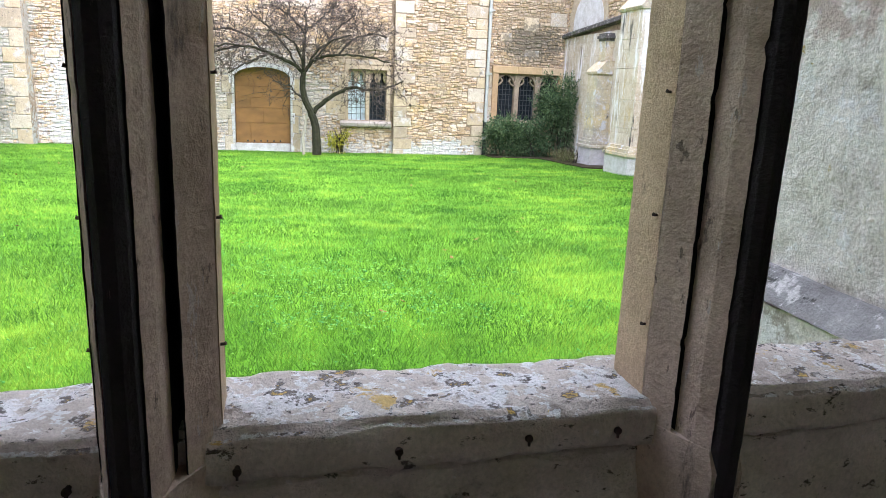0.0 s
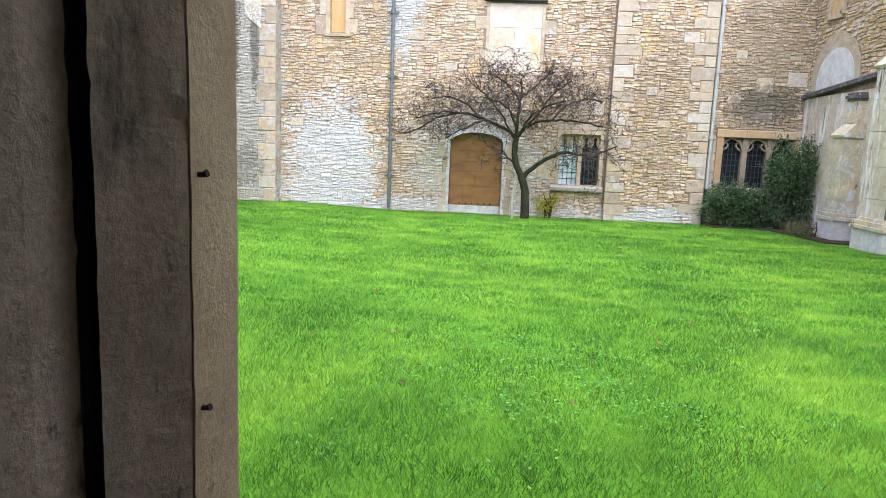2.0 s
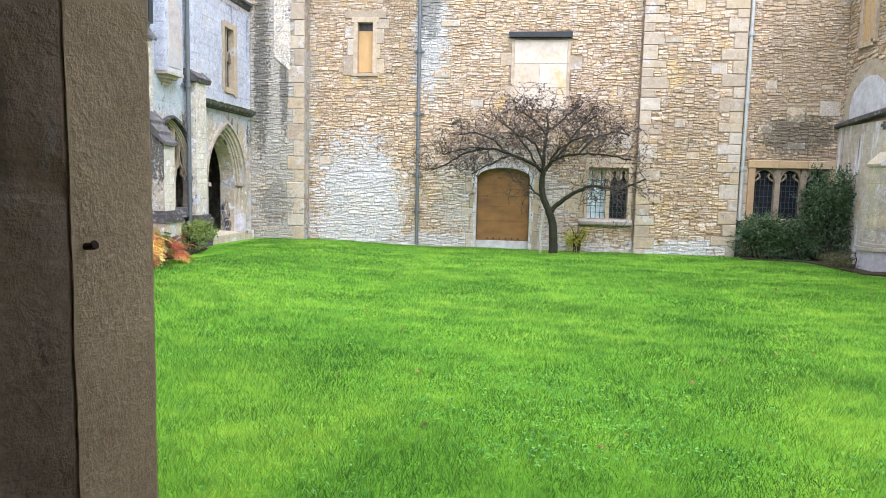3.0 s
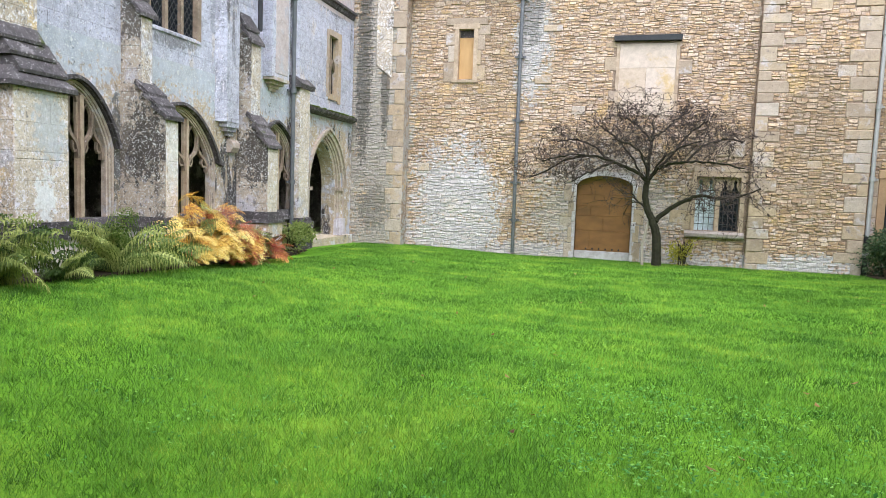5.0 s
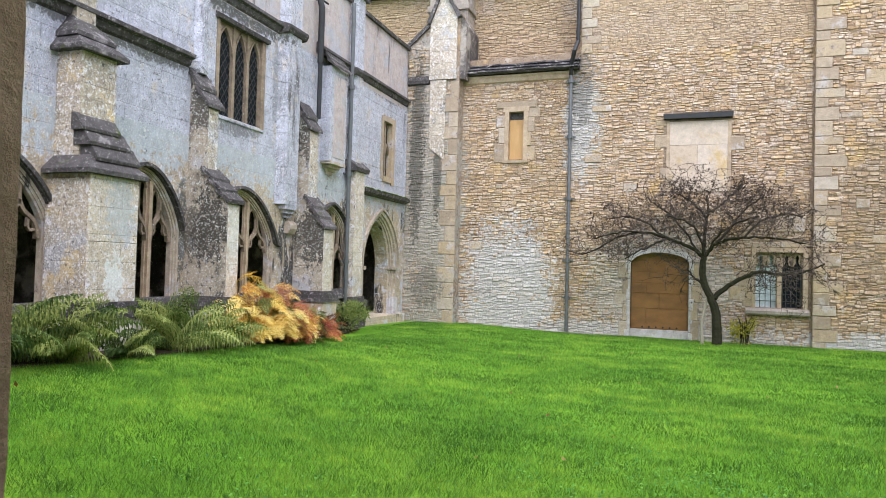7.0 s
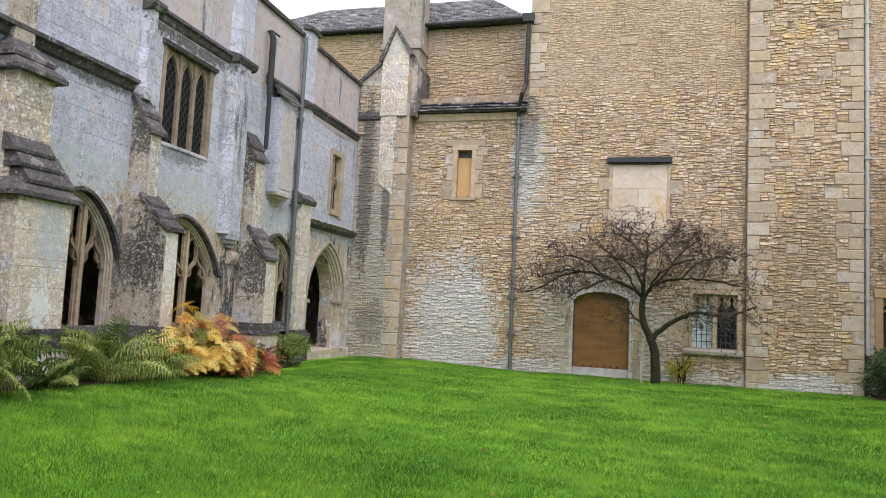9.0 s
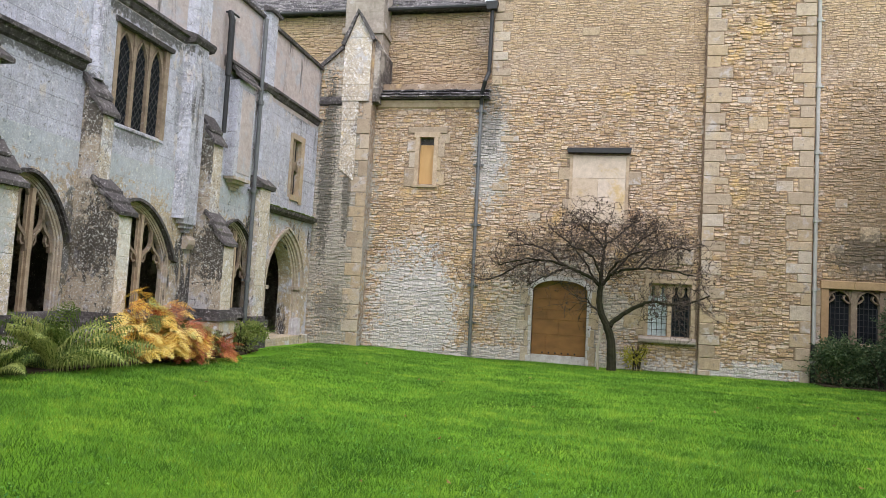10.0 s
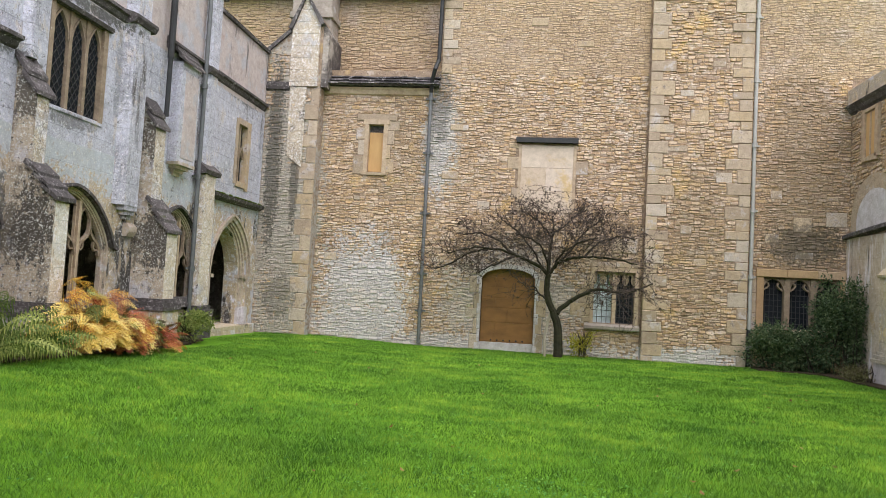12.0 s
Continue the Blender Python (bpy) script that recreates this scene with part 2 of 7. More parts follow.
BUTTSTONE = stone("lichened_cream_ashlar", [(0.36, 0.32, 0.255), (0.48, 0.42, 0.315), (0.58, 0.505, 0.36), (0.61, 0.55, 0.43)], False,
                  [((0.46, 0.46, 0.455), 1.6, 0.52, 0.10, None), ((0.62, 0.50, 0.27), 1.9, 0.58, 0.06, None), ((0.13, 0.12, 0.105), 2.0, 0.56, 0.12, (1, 1, 0.35)), ((0.76, 0.76, 0.75), 3.6, 0.58, 0.06, None),
                   ((0.80, 0.80, 0.79), 16, 0.545, 0.05, None), ((0.82, 0.82, 0.81), 44, 0.54, 0.05, None), ((0.12, 0.115, 0.105), 24, 0.58, 0.05, None), ((0.14, 0.13, 0.12), 60, 0.57, 0.05, None)], 0.9, 50, blocks=(0.6, 0.3, 1))
ARCHSTONE = stone("moulded_arch_stone", [(0.33, 0.285, 0.22), (0.45, 0.39, 0.30), (0.54, 0.475, 0.36)], False,
                  [((0.50, 0.50, 0.49), 3.0, 0.55, 0.1, None), ((0.09, 0.085, 0.075), 5.0, 0.60, 0.08, (1, 1, 0.4)), ((0.66, 0.65, 0.63), 34, 0.59, 0.05, None)], 0.6, 60)
STAINED = stone("black_stained_ashlar", [(0.34, 0.30, 0.235), (0.46, 0.405, 0.30), (0.54, 0.475, 0.36)], False,
                [((0.48, 0.48, 0.48), 2.2, 0.54, 0.08, None), ((0.10, 0.095, 0.085), 1.7, 0.55, 0.10, (1, 1, 0.45)), ((0.68, 0.68, 0.66), 10, 0.60, 0.05, None), ((0.09, 0.085, 0.08), 20, 0.56, 0.05, None)],
                0.9, 50, blocks=(0.6, 0.3, 0), patch_zone=[((0.055, 0.05, 0.046), [(-6.18, 2.05, 0.34, 0.62, 0.9), (-6.5, 2.0, 0.16, 0.5, 0.7), (-6.42, 3.75, 0.22, 0.42, 0.8)], (1, 1, 0.5))],
                over=[((0.70, 0.69, 0.67), 40, 0.555, 0.05), ((0.72, 0.71, 0.69), 15, 0.59, 0.05), ((0.08, 0.075, 0.07), 9, 0.60, 0.06)])
# Dressed stone darkened: shade inside the window openings is in its colour.
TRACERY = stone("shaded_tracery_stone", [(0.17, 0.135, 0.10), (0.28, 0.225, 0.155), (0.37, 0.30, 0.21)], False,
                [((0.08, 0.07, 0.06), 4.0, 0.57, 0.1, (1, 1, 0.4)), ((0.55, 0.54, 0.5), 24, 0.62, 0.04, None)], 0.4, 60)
GREYCOURSE = stone("grey_mossy_course", [(0.20, 0.20, 0.195), (0.32, 0.315, 0.30), (0.44, 0.43, 0.40)], False,
                   [((0.62, 0.61, 0.58), 8, 0.55, 0.06, None), ((0.09, 0.09, 0.085), 14, 0.57, 0.06, None), ((0.12, 0.13, 0.05), 7, 0.58, 0.08, None), ((0.62, 0.62, 0.60), 26, 0.60, 0.04, None)], 0.8, 120)
CHIMNEYSTONE = stone("chimney_limestone", [(0.27, 0.245, 0.205), (0.36, 0.325, 0.27), (0.43, 0.39, 0.33)], False,
                     [((0.48, 0.47, 0.45), 2.0, 0.58, 0.1, None), ((0.14, 0.13, 0.11), 3.0, 0.58, 0.1, (1, 1, 0.2))], 0.5, 50, blocks=(0.5, 0.28, 0))
RENDERED = stone("grey_lime_render", [(0.385, 0.41, 0.455), (0.50, 0.53, 0.59), (0.585, 0.615, 0.68)], False,
                 [((0.56, 0.53, 0.48), 2.4, 0.57, 0.05, (1, 1, 0.5)), ((0.50, 0.52, 0.55), 1.2, 0.54, 0.15, (1, 1, 0.4)), ((0.11, 0.107, 0.104), 1.9, 0.57, 0.12, (1, 1, 0.16)),
                  ((0.70, 0.71, 0.73), 5, 0.57, 0.12, (1, 1, 0.7)), ((0.74, 0.75, 0.77), 20, 0.58, 0.07, None), ((0.74, 0.75, 0.77), 44, 0.565, 0.06, None), ((0.14, 0.135, 0.13), 26, 0.59, 0.05, None), ((0.16, 0.155, 0.15), 60, 0.57, 0.05, None)], 0.9, 50, blocks=(0.6, 0.29, 1),
                 patch_zone=[(BLACKDRIP, DRIPS, (1, 1, 0.35))], zone_axis=1, over=[((0.74, 0.75, 0.77), 42, 0.58, 0.05)])
PINKISH = stone("patched_render", [(0.42, 0.37, 0.33), (0.50, 0.45, 0.41), (0.45, 0.42, 0.40)], False,
                [((0.44, 0.33, 0.28), 1.4, 0.60, 0.12, None), ((0.44, 0.45, 0.46), 2.0, 0.5, 0.12, None), ((0.15, 0.14, 0.13), 3.0, 0.57, 0.1, (1, 1, 0.16)), ((0.62, 0.61, 0.6), 20, 0.6, 0.04, None)], 0.4, 50)
DARKSLAB = stone("mossy_stone_slab", [(0.035, 0.033, 0.033), (0.085, 0.08, 0.077), (0.15, 0.14, 0.135)], False,
                 [((0.25, 0.24, 0.23), 5, 0.56, 0.1, None), ((0.46, 0.45, 0.43), 44, 0.595, 0.05, None), ((0.50, 0.49, 0.47), 18, 0.62, 0.05, None), ((0.07, 0.09, 0.03), 3, 0.60, 0.1, None)], 1.0, 50)
# Carries soot on a buttress side and painted shade inside the west walk.
BLACKENED_SHADE = stone("sooty_shade_ashlar", [(0.04, 0.037, 0.034), (0.11, 0.10, 0.09), (0.27, 0.25, 0.22)], False,
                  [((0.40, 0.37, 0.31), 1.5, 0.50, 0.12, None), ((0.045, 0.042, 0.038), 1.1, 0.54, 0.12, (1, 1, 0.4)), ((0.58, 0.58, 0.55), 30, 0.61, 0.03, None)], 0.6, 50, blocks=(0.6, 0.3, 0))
DRESSED = stone("dressed_limestone", [(0.36, 0.28, 0.19), (0.46, 0.37, 0.25), (0.52, 0.44, 0.32)], False,
                [((0.22, 0.2, 0.17), 5.0, 0.62, 0.1, (1, 1, 0.4))], 0.3, 60)
GOLDEN = stone("golden_dressed_stone", [(0.38, 0.26, 0.14), (0.45, 0.33, 0.18), (0.49, 0.39, 0.25)], True, [], 0.3, 60)
PALE = stone("pale_infill_slab", [(0.50, 0.41, 0.29), (0.58, 0.50, 0.38), (0.62, 0.55, 0.45)], True,
             [((0.56, 0.43, 0.22), 1.1, 0.55, 0.12, None), ((0.45, 0.44, 0.42), 4.0, 0.62, 0.1, (1, 1, 0.3))], 0.2, 50)
INNERSTONE = stone("cloister_inner_stone", [(0.38, 0.30, 0.225), (0.51, 0.41, 0.31), (0.61, 0.50, 0.395)], False,
                   [((0.08, 0.07, 0.065), 5, 0.585, 0.08, (1, 1, 0.12)), ((0.20, 0.16, 0.13), 38, 0.60, 0.06, (1, 1, 0.6)), ((0.50, 0.45, 0.39), 40, 0.62, 0.04, (1, 1, 0.3)), ((0.13, 0.11, 0.095), 9, 0.60, 0.1, (1, 1, 0.25))], 0.55, 160)
REVEAL = stone("worn_reveal_stone", [(0.44, 0.33, 0.21), (0.57, 0.44, 0.28), (0.64, 0.52, 0.37)], False,
               [((0.20, 0.15, 0.10), 16, 0.6, 0.08, (1, 1, 0.5)), ((0.60, 0.57, 0.50), 5, 0.66, 0.1, None)], 0.5, 190)
SILLSTONE = stone("lichened_sill_stone", [(0.46, 0.41, 0.33), (0.62, 0.56, 0.47), (0.74, 0.69, 0.60)], False,
                  [((0.32, 0.275, 0.22), 7, 0.54, 0.08, None), ((0.82, 0.80, 0.75), 12, 0.53, 0.05, None), ((0.84, 0.82, 0.78), 40, 0.54, 0.04, None), ((0.17, 0.15, 0.13), 24, 0.56, 0.05, None), ((0.64, 0.47, 0.18), 13, 0.60, 0.05, None), ((0.60, 0.42, 0.12), 24, 0.63, 0.04, None), ((0.10, 0.09, 0.08), 60, 0.60, 0.04, None)], 1.0, 150)
LICHEN = stone("lichened_buttress_stone", [(0.68, 0.64, 0.56), (0.79, 0.76, 0.69), (0.76, 0.69, 0.61)], False,
               [((0.46, 0.42, 0.36), 3.4, 0.52, 0.10, None), ((0.42, 0.27, 0.24), 2.6, 0.60, 0.1, None), ((0.80, 0.80, 0.79), 7, 0.55, 0.06, None), ((0.36, 0.36, 0.30), 4.5, 0.58, 0.08, (1, 1, 0.6)), ((0.55, 0.42, 0.14), 8, 0.63, 0.04, None), ((0.80, 0.80, 0.78), 55, 0.60, 0.04, None),
                ((0.27, 0.27, 0.23), 14, 0.63, 0.06, None)], 1.0, 90, patch_zone=[((0.46, 0.31, 0.28), [(1.2, 2.1, 1.5, 0.34, 0.65)], None)])
PITTED = stone("pitted_inner_stone", [(0.50, 0.44, 0.37), (0.64, 0.57, 0.48), (0.72, 0.66, 0.57)], False,
               [((0.16, 0.14, 0.12), 5, 0.57, 0.12, None), ((0.10, 0.085, 0.07), 22, 0.60, 0.05, (1, 1, 1.6)), ((0.70, 0.66, 0.60), 50, 0.62, 0.05, None)], 1.0, 150)
WHITEWASH = stone("flaking_limewash", [(0.44, 0.41, 0.37), (0.54, 0.53, 0.515), (0.60, 0.60, 0.61)], False,
                  [((0.42, 0.36, 0.28), 6, 0.62, 0.1, (1, 1, 0.2))], 0.3, 40)
# Black of the sooty nosing, also painted into the mullion grooves as shade.
SOOT_SHADE = stone("soot_and_shade_stone", [(0.010, 0.009, 0.010), (0.020, 0.017, 0.018), (0.036, 0.030, 0.030)], False, [((0.10, 0.085, 0.075), 30, 0.63, 0.05, (1, 1, 0.3))], 0.5, 120)
STREAKED = stone("streaked_pale_ashlar", [(0.49, 0.40, 0.275), (0.57, 0.49, 0.375), (0.64, 0.58, 0.48)], False,
                 [((0.74, 0.73, 0.71), 3.0, 0.52, 0.08, (1, 1, 0.15)), ((0.50, 0.38, 0.22), 1.8, 0.57, 0.10, (1, 1, 0.5)), ((0.16, 0.15, 0.13), 2.6, 0.60, 0.08, (1, 1, 0.3)), ((0.70, 0.70, 0.69), 30, 0.58, 0.05, None), ((0.10, 0.095, 0.085), 4, 0.59, 0.06, (1, 1, 0.14))], 0.5, 50, blocks=(0.55, 0.32, 1))
PLASTER = stone("cloister_plaster", [(0.78, 0.76, 0.71), (0.84, 0.82, 0.77)], False, [], 0.3, 40)
SLATE = stone("stone_roof_slate", [(0.045, 0.043, 0.045), (0.09, 0.088, 0.09), (0.17, 0.165, 0.16)], True,
              [((0.40, 0.39, 0.37), 6, 0.57, 0.08, None), ((0.50, 0.49, 0.47), 26, 0.57, 0.05, None), ((0.12, 0.13, 0.06), 4, 0.60, 0.08, None)], 1.0, 40)
BOARD = plain("brown_door_board", (0.085, 0.038, 0.016), (0.36, 0.17, 0.052), 2.4, 0.55, 0, 0.4, 0.15, (0.8, 1, 1.6))
SHUTTER = plain("ochre_shutter_board", (0.47, 0.28, 0.12), (0.60, 0.38, 0.18), 14, 0.7, 0, 0.3, 0.1, (1, 1, 0.2))
IRON = plain("lead_pipe_grey", (0.10, 0.105, 0.115), (0.19, 0.195, 0.205), 12, 0.6, 0.3, 0.4, 0.1)
BLACKIRON = plain("black_cast_iron", (0.016, 0.017, 0.02), (0.05, 0.05, 0.052), 12, 0.5, 0.4, 0.4, 0.1)
PALEPIPE = plain("pale_grey_pipe", (0.33, 0.32, 0.31), (0.48, 0.47, 0.46), 8, 0.6, 0.1, 0.4, 0.1)
LEAD = plain("lead_came", (0.04, 0.04, 0.043), (0.09, 0.09, 0.095), 30, 0.6, 0.5, 0.4, 0.1)
RUST = plain("rusted_nail", (0.018, 0.013, 0.012), (0.06, 0.035, 0.028), 80, 0.8, 0.3, 0.3, 0.3)
SOIL = plain("bed_soil", (0.03, 0.022, 0.016), (0.07, 0.052, 0.036), 14, 0.95, 0, 0.1, 0.6)
FLAGS = plain("worn_flagstone", (0.46, 0.43, 0.38), (0.60, 0.56, 0.51), 5, 0.8, 0, 0.3, 0.3)
BARK = plain("mossy_bark", (0.018, 0.014, 0.012), (0.06, 0.05, 0.04), 22, 0.9, 0, 0.2, 0.6)
MOSSBARK = plain("green_mossy_bark", (0.012, 0.010, 0.009), (0.044, 0.042, 0.022), 14, 0.9, 0, 0.2, 0.6)
TWIG = plain("twig_bark", (0.034, 0.025, 0.022), (0.115, 0.086, 0.076), 6, 0.85, 0, 0.2, 0.2)
DEADWOOD = plain("weathered_stake", (0.28, 0.24, 0.19), (0.44, 0.39, 0.33), 20, 0.85, 0, 0.2, 0.3, (1, 1, 0.2))
MOSS = plain("moss_cushion", (0.03, 0.05, 0.008), (0.10, 0.13, 0.025), 30, 0.95, 0, 0.1, 0.8)
FERN = leafy("green_fern_leaf", [(0.2, (0.035, 0.065, 0.014)), (0.42, (0.125, 0.185, 0.042)), (0.72, (0.44, 0.47, 0.15))], 0.4, 3.0, 0.4, 0.55)
GOLDFERN = leafy("golden_fern_leaf", [(0.2, (0.32, 0.09, 0.025)), (0.34, (0.66, 0.37, 0.06)), (0.47, (0.82, 0.58, 0.12)), (0.75, (0.86, 0.74, 0.32))], 0.3, 3.0, 0.4, 0.45)
RUSTFERN = leafy("rusty_fern_leaf", [(0.2, (0.17, 0.045, 0.022)), (0.5, (0.32, 0.11, 0.045)), (0.8, (0.48, 0.24, 0.10))])
REDFERN = leafy("red_fern_leaf", [(0.2, (0.20, 0.03, 0.025)), (0.5, (0.42, 0.10, 0.05)), (0.8, (0.70, 0.34, 0.12))], 0.3, 3.0, 0.4, 0.45)
EVERGREEN = leafy("evergreen_leaf", [(0.2, (0.022, 0.045, 0.022)), (0.5, (0.06, 0.105, 0.045)), (0.8, (0.19, 0.24, 0.12))], 0.2, 3.0, 0.5)
YELLOWLEAF = leafy("yellow_shrub_leaf", [(0.2, (0.16, 0.17, 0.02)), (0.5, (0.36, 0.33, 0.035)), (0.8, (0.52, 0.46, 0.07))])
DRYLEAF = leafy("dry_shrub_leaf", [(0.2, (0.07, 0.05, 0.035)), (0.5, (0.13, 0.11, 0.055)), (0.8, (0.17, 0.19, 0.07))])
FALLEN = leafy("fallen_leaf", [(0.2, (0.09, 0.04, 0.02)), (0.5, (0.2, 0.09, 0.03)), (0.8, (0.3, 0.2, 0.08))])
CLOVER = leafy("broad_weed_leaf", [(0.2, (0.04, 0.16, 0.025)), (0.5, (0.09, 0.28, 0.05)), (0.8, (0.24, 0.46, 0.08))])


def lawn_material():
    m, n, l, b = shader("lawn_turf", 0.9, 0, 0.1)
    geo = n.new("ShaderNodeNewGeometry")
    f = noise_node(n, l, geo.outputs["Position"], 0.8, 5)
    g = noise_node(n, l, geo.outputs["Position"], 40, 4)
    v = maths(n, l, 'ADD', maths(n, l, 'MULTIPLY', f, 0.6), maths(n, l, 'MULTIPLY', g, 0.4))
    l.new(ramp(n, l, v, [(0.3, (0.05, 0.14, 0.01)), (0.5, (0.12, 0.27, 0.018)), (0.66, (0.22, 0.37, 0.03))]), b.inputs["Base Color"])
    bp = n.new("ShaderNodeBump")
    bp.inputs["Strength"].default_value = 0.8
    bp.inputs["Distance"].default_value = 0.03
    l.new(g, bp.inputs["Height"])
    l.new(bp.outputs[0], b.inputs["Normal"])
    return m


LAWN = lawn_material()


def grass_material():
    m, n, l, b = shader("grass_blade", 0.55, 0, 0.35)
    geo = n.new("ShaderNodeNewGeometry")
    pos = geo.outputs["Position"]
    wide = noise_node(n, l, pos, 0.75, 4, (1, 1.2, 1))
    mid = noise_node(n, l, pos, 2.6, 4, (1, 1.5, 1))
    tuft = noise_node(n, l, pos, 11, 3)
    v = maths(n, l, 'MULTIPLY', geo.outputs["Random Per Island"], 0.10)
    for f, w in ((wide, 0.42), (mid, 0.34), (tuft, 0.14)):
        v = maths(n, l, 'ADD', v, maths(n, l, 'MULTIPLY', f, w))
    c = ramp(n, l, v, [(0.38, (0.034, 0.105, 0.012)), (0.465, (0.080, 0.192, 0.023)), (0.54, (0.163, 0.315, 0.038)), (0.62, (0.40, 0.54, 0.07))])
    l.new(c, b.inputs["Base Color"])
    tr = n.new("ShaderNodeBsdfTranslucent")
    l.new(c, tr.inputs["Color"])
    mx = n.new("ShaderNodeMixShader")
    mx.inputs[0].default_value = 0.42
    l.new(b.outputs[0], mx.inputs[1])
    l.new(tr.outputs[0], mx.inputs[2])
    l.new(mx.outputs[0], n["Material Output"].inputs[0])
    return m


GRASS = grass_material()


def glass_material(name, tint, rough=0.06):
    m, n, l, b = shader(name, rough, 0, 0.25)
    b.inputs["IOR"].default_value = 1.25
    geo = n.new("ShaderNodeNewGeometry")
    f = noise_node(n, l, geo.outputs["Position"], 7, 3)
    l.new(ramp(n, l, f, [(0.3, tint), (0.7, tuple(c * 1.7 for c in tint))]), b.inputs["Base Color"])
    bp = n.new("ShaderNodeBump")
    bp.inputs["Strength"].default_value = 0.15
    bp.inputs["Distance"].default_value = 0.01
    l.new(f, bp.inputs["Height"])
    l.new(bp.outputs[0], b.inputs["Normal"])
    return m


GLASS = glass_material("dark_leaded_glass", (0.012, 0.014, 0.018), 0.18)
BLIND = glass_material("glass_over_white_blind", (0.42, 0.48, 0.53), 0.25)


# ---- builders ----
def empty(name, at, label, category, group="", kind=""):
    ob = new(name)
    ob.location = at
    ob.empty_display_size = 0.1
    return tagged(ob, label, category, group, kind)


def mesh_of(name, bm, material):
    me = bpy.data.meshes.new(name)
    bmesh.ops.recalc_face_normals(bm, faces=bm.faces[:])
    bm.to_mesh(me)
    bm.free()
    me.materials.append(material)
    return me


def part(name, bm, material, parent, label="", kind=""):
    ob = new(name, mesh_of(name, bm, material))
    ob.parent = parent
    base, up = Vector((0, 0, 0)), parent
    while up:
        base += up.location
        up = up.parent
    ob.matrix_parent_inverse = Matrix.Translation(-base)
    return tagged(ob, label, "", "", kind)


def thing(name, bm, material, label, category, group="", kind=""):
    return tagged(new(name, mesh_of(name, bm, material)), label, category, group, kind)


def far(u, v, d):
    return Vector((u, 16.2 - d, v))


def west(u, v, d):
    return Vector((-6.6 + d, u, v))


def east(u, v, d):
    return Vector((7.1 - d, u, v))


def prism(bm, pts, d0, d1, mp):
    a = [bm.verts.new(mp(u, v, d0)) for u, v in pts]
    b = [bm.verts.new(mp(u, v, d1)) for u, v in pts]
    k = len(pts)
    bm.faces.new(a)
    bm.faces.new(b[::-1])
    for i in range(k):
        bm.faces.new((a[i], b[i], b[(i + 1) % k], a[(i + 1) % k]))


def rect(bm, u0, v0, u1, v1, d0, d1, mp):
    prism(bm, [(u0, v0), (u1, v0), (u1, v1), (u0, v1)], d0, d1, mp)


def soft_rect(bm, u0, v0, u1, v1, d0, d1, mp, r=0.012):
    """A block with a chamfered face."""
    a = [mp(u, v, d0) for u, v in ((u0, v0), (u1, v0), (u1, v1), (u0, v1))]
    b = [mp(u, v, d1 - r) for u, v in ((u0, v0), (u1, v0), (u1, v1), (u0, v1))]
    c = [mp(u, v, d1) for u, v in ((u0 + r, v0 + r), (u1 - r, v0 + r), (u1 - r, v1 - r), (u0 + r, v1 - r))]
    A, B, C = ([bm.verts.new(p) for p in q] for q in (a, b, c))
    bm.faces.new(A)
    bm.faces.new(C[::-1])
    for i in range(4):
        j = (i + 1) % 4
        bm.faces.new((A[i], B[i], B[j], A[j]))
        bm.faces.new((B[i], C[i], C[j], B[j]))


def profile(bm, pts, w0, w1, mp):
    """A cross-section of (depth, height) points swept along the wall from w0 to w1."""
    a = [bm.verts.new(mp(w0, v, d)) for d, v in pts]
    b = [bm.verts.new(mp(w1, v, d)) for d, v in pts]
    k = len(pts)
    bm.faces.new(a)
    bm.faces.new(b[::-1])
    for i in range(k):
        bm.faces.new((a[i], b[i], b[(i + 1) % k], a[(i + 1) % k]))


def band(bm, line, w, d0, d1, mp):
    """A bar of width w that follows a line in the wall's plane."""
    left, right = [], []
    for i, (u, v) in enumerate(line):
        p, q = line[max(0, i - 1)], line[min(len(line) - 1, i + 1)]
        t = Vector((q[0] - p[0], q[1] - p[1])).normalized()
        left.append((u - t.y * w / 2, v + t.x * w / 2))
        right.append((u + t.y * w / 2, v - t.x * w / 2))
    rows = [[bm.verts.new(mp(u, v, d)) for u, v in side] for side, d in ((left, d0), (left, d1), (right, d1), (right, d0))]
    for a, b in zip(rows, rows[1:] + rows[:1]):
        for i in range(len(line) - 1):
            bm.faces.new((a[i], a[i + 1], b[i + 1], b[i]))
    for i in (0, -1):
        bm.faces.new([r[i] for r in rows])


def pointed(u0, u1, spring, apex, k=10):
    """The line of a pointed arch from one springing to the other."""
    h, rise = (u1 - u0) / 2, apex - spring
    r = (h * h + rise * rise) / (2 * h)
    line = []
    for i in range(k + 1):
        a = math.atan2(rise, r - h) * i / k
        line.append((u0 + r - r * math.cos(a), spring + r * math.sin(a)))
    return line + [(u0 + u1 - u, v) for u, v in line[-2::-1]]


def four_centred(u0, u1, spring, apex, k=14):
    out = []
    for i in range(2 * k + 1):
        s = i / k - 1
        out.append((u0 + (u1 - u0) * i / (2 * k), spring + (apex - spring) * (1 - abs(s) ** 1.8) ** 0.8))
    return out


